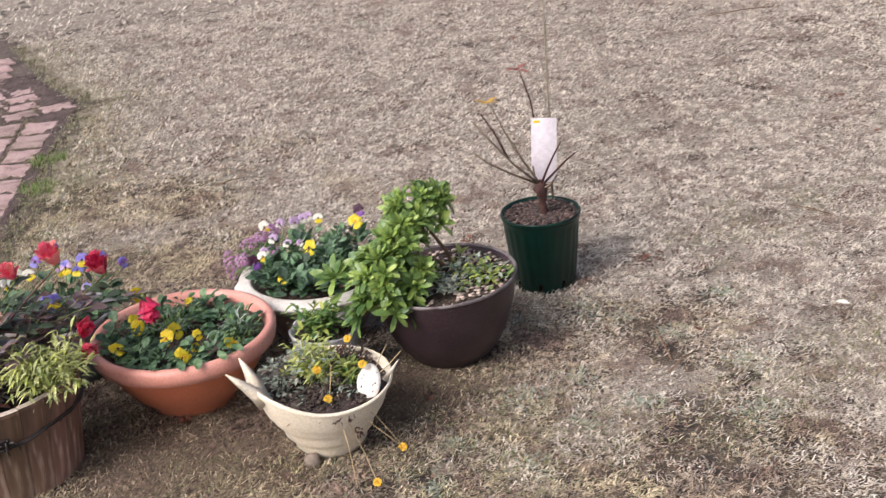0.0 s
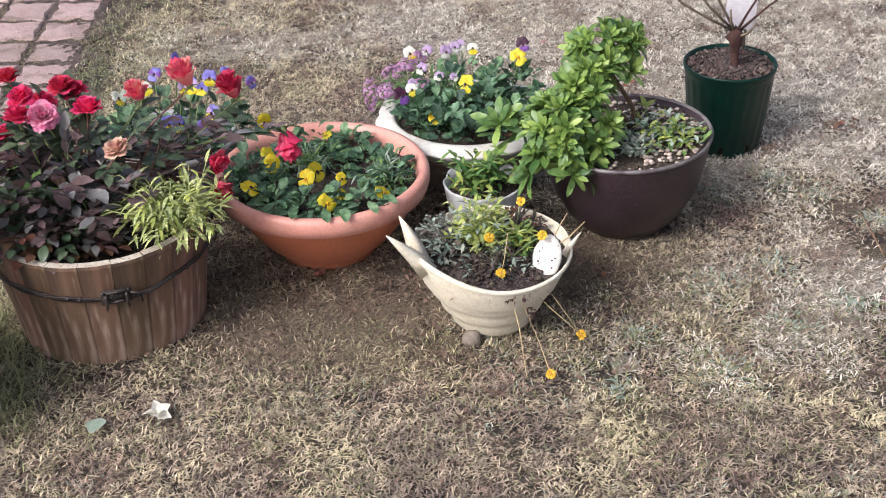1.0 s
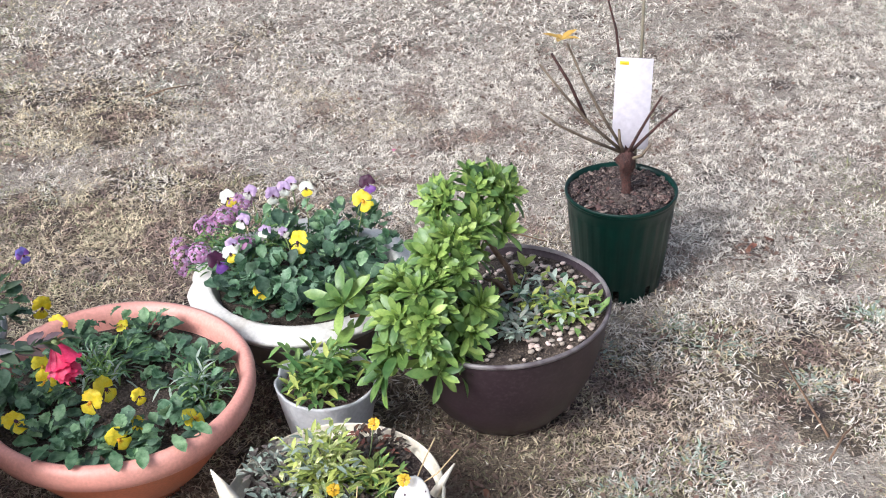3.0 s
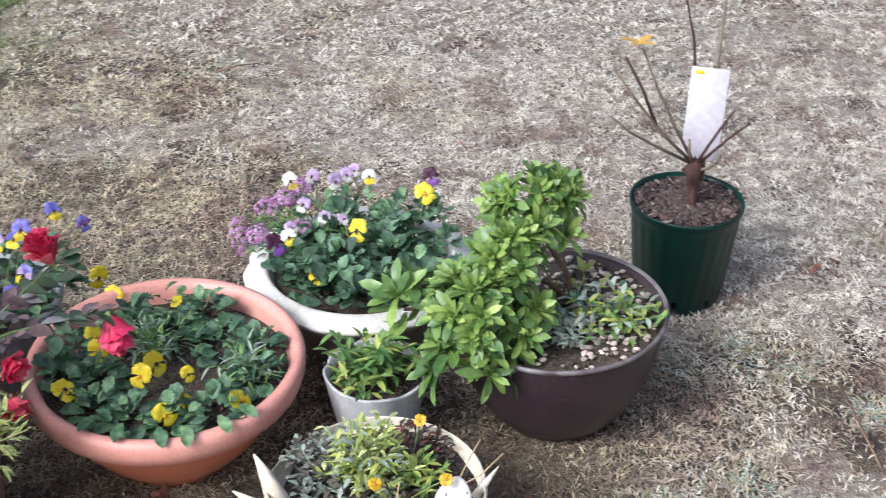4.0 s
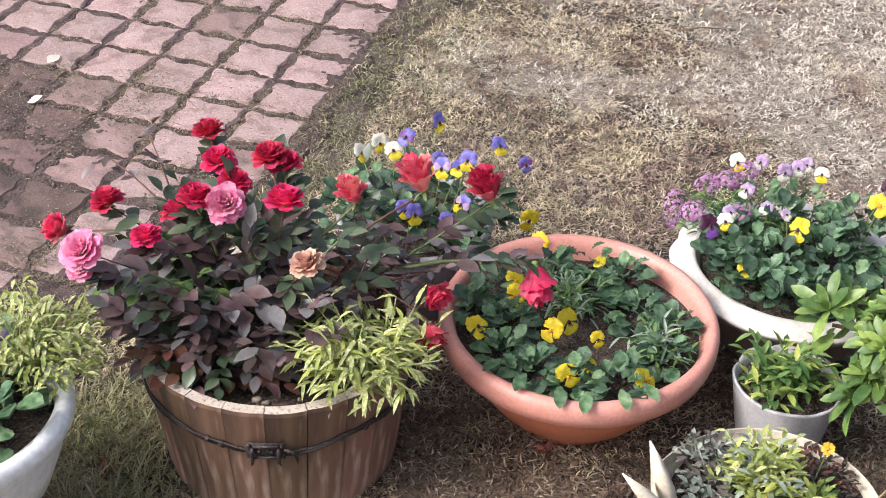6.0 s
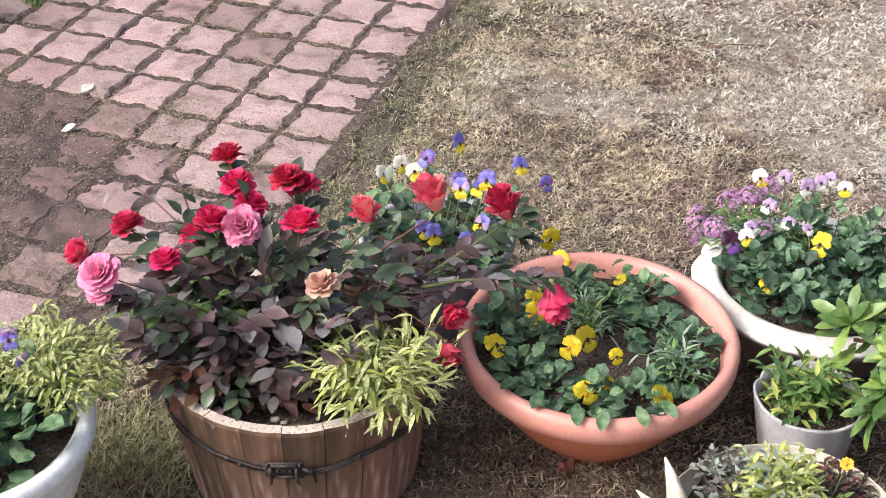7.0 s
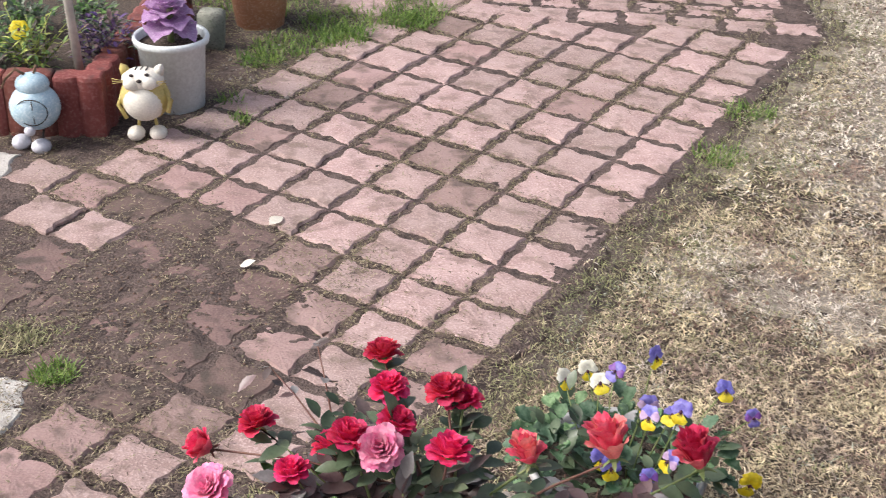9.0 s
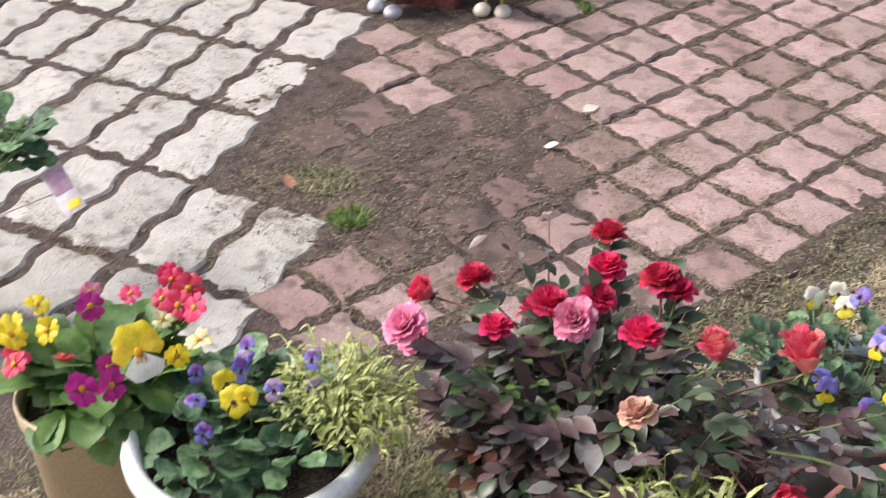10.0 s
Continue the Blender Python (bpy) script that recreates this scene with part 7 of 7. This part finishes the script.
q = np.random.RandomState(40)
p = np.c_[q.uniform(-2.4, -0.3, 330000), q.uniform(1.0, 4.2, 330000)]
p = p[(p[:, 0] < np.interp(p[:, 1], [k[0] for k in EDGE], [k[1] for k in EDGE]) + 0.05)]
w = np.sin(p[:, 0] * 7 + 2 * np.sin(p[:, 1] * 3)) + np.sin(p[:, 1] * 9 + p[:, 0] * 4) + 0.8 * np.sin(p[:, 0] * 31 + p[:, 1] * 11) + q.uniform(-0.8, 0.8, len(p))
p = p[(w > -0.1 - 0.8 * ((p[:, 1] < 2.1) & (p[:, 0] > -1.25))) & (in_joint(p, 0.10) | (q.uniform(0, 1, len(p)) < np.where((np.abs(p[:, 0] + 1.25) < 0.4) & (np.abs(p[:, 1] - 1.74) < 0.4), 0.45, 0.05)))]
h = np.array([joint_height(x, y) for x, y in p])
deep = np.array([buried(x, y) for x, y in p])
on_top = ~in_joint(p)
p = np.c_[p, np.where(on_top, np.maximum(h, 0.006), h) + 0.0008][(deep < 0.3) | (q.uniform(0, 1, len(p)) < 0.5)]
LITTER = surface("brown_clippings", (0.20, 0.155, 0.11), (0.13, 0.095, 0.07), 8, 0.8, 0, 60, island=True, palette=[(0.06, 0.042, 0.036), (0.15, 0.105, 0.08), (0.46, 0.38, 0.27), (0.24, 0.23, 0.11), (0.09, 0.062, 0.052), (0.22, 0.165, 0.12), (0.11, 0.075, 0.06), (0.34, 0.29, 0.15)])
bare = np.c_[q.uniform(-2.1, -1.40, 15000), q.uniform(2.45, 3.7, 15000)]
bare = bare[(bare[:, 0] > -1.62 - 0.1 * (bare[:, 1] - 2.5)) | (bare[:, 1] > 3.1)]
bare = np.c_[bare, [joint_height(x, y) + 0.001 for x, y in bare]]
blades("mossy_grass", bare[: len(bare) // 3], OLIVE, "thin olive moss and grass on the bare ground", (0.006, 0.018), 0.0011, (5, 50), 23)
p = np.vstack([p, bare[len(bare) // 3:]])
blades("dry_litter", p, LITTER, "dry grass clippings caught in the paving joints", (0.005, 0.016), 0.0012, (0, 25), 13)

b = Build()
for _ in range(420):
    x, y = rng.uniform(-1.72, -1.40), rng.uniform(2.42, 3.5)
    if x < -1.60 and y < 2.85:
        continue
    e = rng.uniform(0.0015, 0.006)
    b.blob((x, y, joint_height(x, y) + 0.001), (e * rng.uniform(0.8, 1.6), e, e * 0.7), 6, 4, rough=0.5, seed=rng.random() * 9)
single("loose_grit", b, surface("grey_grit", (0.10, 0.085, 0.078), (0.20, 0.175, 0.16), 40, 0.9, 0.2, 200, island=True, palette=[(0.06, 0.05, 0.046), (0.16, 0.13, 0.12), (0.34, 0.31, 0.29), (0.10, 0.08, 0.075)]), Matrix(), "small grey stones and clods on the bare ground by the bucket", "grit", kind="stuff")

# ---- paving, last ----
def paver_mesh(name, mat, seed, wave=(0.03, 0.03), hollow=(0.03, 0.03), turns=2, thick=0.2):
    """A unit block with wavy interlocking sides, worn corners and a domed top. wave, hollow: of the short and the long sides."""
    q = random.Random(seed)
    ring = []
    for side in range(4):
        n = 6 * turns if side % 2 else 6 * min(turns, 2)
        for i in range(n):
            t = i / n
            t_ = 2 * math.pi * t * (turns if side % 2 else min(turns, 2))
            w = wave[side % 2] * math.sin(t_)
            h = hollow[side % 2] * math.sin(math.pi * t) ** 0.8
            x, y = ((-0.5 + t, -0.5 + w + h), (0.5 + w - h, -0.5 + t), (0.5 - t, 0.5 - w - h), (-0.5 - w + h, 0.5 - t))[side]
            e = 0.99 + q.uniform(-0.03, 0.015) if i == 0 else 1.0
            ring.append((x * e + q.uniform(-0.014, 0.014), y * e + q.uniform(-0.014, 0.014)))
    k = len(ring)
    v = [(x, y, -thick) for x, y in ring] + [(x, y, -0.032) for x, y in ring] + [(x * 0.92, y * 0.92, q.uniform(-0.004, 0.004)) for x, y in ring] + [(0, 0, 0.016)]
    f = []
    for i in range(k):
        j = (i + 1) % k
        f += [(i, j, k + j, k + i), (k + i, k + j, 2 * k + j, 2 * k + i), (2 * k + i, 2 * k + j, 3 * k)]
    return Build().add(v, f).mesh(name, mat, smooth=False)


paving = thing("pink_paving", pose(-1.2, 2.4, -0.012), "pink wavy interlocking concrete paving blocks with earthy joints", "paving", kind="structure")
PAVERS = [paver_mesh("paver", PINK, 50 + k, (0.026, 0.026), (0.068, 0.046)) for k in range(10)]
SUNK = [paver_mesh("paver", SOILED, 60 + k, (0.026, 0.026), (0.068, 0.046)) for k in range(3)]
HALF_SUNK = [paver_mesh("paver", HALFSOILED, 65 + k, (0.026, 0.026), (0.068, 0.046)) for k in range(3)]
for j in range(-7, 13):
    for i in range(-12, 2):
        p = lattice(i, j)
        if p.x > lawn_edge(p.y) - 0.05 or p.y > 3.78 or p.y < 0.9 or p.x < -1.66 - 0.12 * (p.y - 2.4) or (p.y < 1.55 and p.x < -1.26) or (p.x < -1.62 and p.y < 1.95) or (p.y > 2.75 and p.x < -1.55):
            if not (-1.80 < p.x < -1.6 and 1.95 < p.y < 2.3):
                continue
        if p.x < -1.38 and p.y > 2.95 and rng.random() < 0.3:
            continue
        if (i, j) in ((-8, -2), (-9, -1), (-9, -2)):
            continue
        clean = (i, j) in ((-7, -2), (-6, -2))
        du, dv = (lattice(i + 1, j) - lattice(i - 1, j)) / 2, (lattice(i, j + 1) - lattice(i, j - 1)) / 2
        sunk = buried(p.x, p.y)
        low = rng.random() < 0.12
        z = rng.uniform(-0.002, 0.002) + 0.0034 - (0.001 if low else 0)
        s = 0.945 + rng.uniform(-0.035, 0.02)
        m = Matrix((Vector((du.x * (s + 0.012), du.y * (s + 0.012), 0)), Vector((dv.x * s, dv.y * s, 0)), Vector((0, 0, 0.17)))).transposed().to_4x4()
        piece("paver", rng.choice(PAVERS if clean else SUNK if sunk > 0.22 + 0.1 * rng.random() else HALF_SUNK if low or sunk > 0.07 + 0.08 * rng.random() else PAVERS), Matrix.Translation((p.x, p.y, z + (0.0045 if clean else 0))) @ Euler((rng.uniform(-0.02, 0.02), rng.uniform(-0.02, 0.02), 0)).to_matrix().to_4x4() @ m @ Matrix.Rotation(rng.uniform(-0.04, 0.04), 4, "Z") @ Matrix.Rotation(rng.choice((0, math.pi)), 4, "Z"), paving)
strip = thing("far_paving", pose(-0.8, 4.3, -0.012), "band of square pink-grey paving blocks crossing the garden", "paving", kind="structure")
for j in range(11):
    for i in range(18):
        x, y = -0.24 - 0.152 * i + 0.02 * j * 0.1, 3.95 + 0.132 * j - 0.036 * i
        if x > lawn_edge(y) - 0.05 or y < 3.80 - 0.02 * i:
            continue
        piece("paver", rng.choice(PAVERS), Matrix.Translation((x, y, rng.uniform(-0.002, 0.004))) @ Matrix.Rotation(radians(13), 4, "Z") @ Matrix.Diagonal((0.14, 0.118, 0.17, 1)), strip)
white = thing("white_paving", pose(-1.9, 1.6, -0.012), "worn off-white zigzag interlocking concrete paving blocks", "paving", kind="structure")
WPAVERS = [paver_mesh("paver", WHITESTONE, 70 + k, (0.018, 0.062), (0.0, 0.0), 2) for k in range(5)]
u, v = Vector((0.1575, 0.0378, 0)), Vector((-0.1012, 0.2868, 0))
LAST = {2: 3, 1: 2, 0: 3, -1: 5}
for j in range(-7, 4):
    for i in range(-9, 14):
        p = Vector((-2.2045, 1.2248, 0)) + u * (i + 0.5 + rng.uniform(-0.03, 0.03)) + v * (j + 0.5 + rng.uniform(-0.02, 0.02))
        if i > LAST.get(j, 20) and (i, j) != (3, 1) or p.x > lawn_edge(p.y) - 0.12 or p.y > 2.26 + 0.30 * (p.x + 2.1) or p.x < -3.1 or p.y < -0.6:
            continue
        if p.x > -1.18 and p.y > 0.95:
            continue
        s = rng.uniform(-0.02, 0.015)
        m = Matrix((u * (0.88 + s), v * (0.93 + s), Vector((0, 0, 0.17)))).transposed().to_4x4()
        piece("paver", rng.choice(WPAVERS), Matrix.Translation((p.x, p.y, rng.uniform(-0.002, 0.002) + (0.0012 if (i, j) == (3, 1) else 0.0035))) @ m @ Matrix.Rotation(rng.choice((0, math.pi)), 4, "Z"), white)

# earth between and over the blocks
b = Build()
v, f, index = [], [], {}
step = 0.0085
for j in range(int((4.6 - 0.8) / step)):
    y = 0.8 + j * step
    right = lawn_edge(y) + 0.055 + 0.05 * noise.noise(Vector((0, y * 9, 4)))
    for i in range(int((right + 2.6) / step)):
        x = -2.6 + i * step
        index[i, j] = len(v)
        edge = right - x < 0.03 or j == 0
        v.append((x, y, joint_height(x, y) - (0.012 if edge else 0.0)))
for (i, j), k in index.items():
    if (i + 1, j) in index and (i, j + 1) in index and (i + 1, j + 1) in index:
        f.append((k, index[i + 1, j], index[i + 1, j + 1], index[i, j + 1]))
b.add(v, f)
single("joint_earth", b, DARKEARTH, Matrix(), "dry brown earth in the paving joints and washed over sunken blocks", "soil", kind="structure")
b = Build()
for _ in range(700):
    x, y = rng.gauss(-1.27, 0.2), rng.gauss(1.76, 0.19)
    if buried(x, y) < 0.3:
        continue
    e = rng.uniform(0.001, 0.0034)
    b.blob((x, y, joint_height(x, y) + 0.0005), (e * rng.uniform(0.8, 1.6), e, e * 0.7), 5, 4, rough=0.5, seed=rng.random() * 9)
single("earth_crumbs", b, CRUMB, Matrix(), "small crumbs on the washed earth", "soil", kind="stuff")
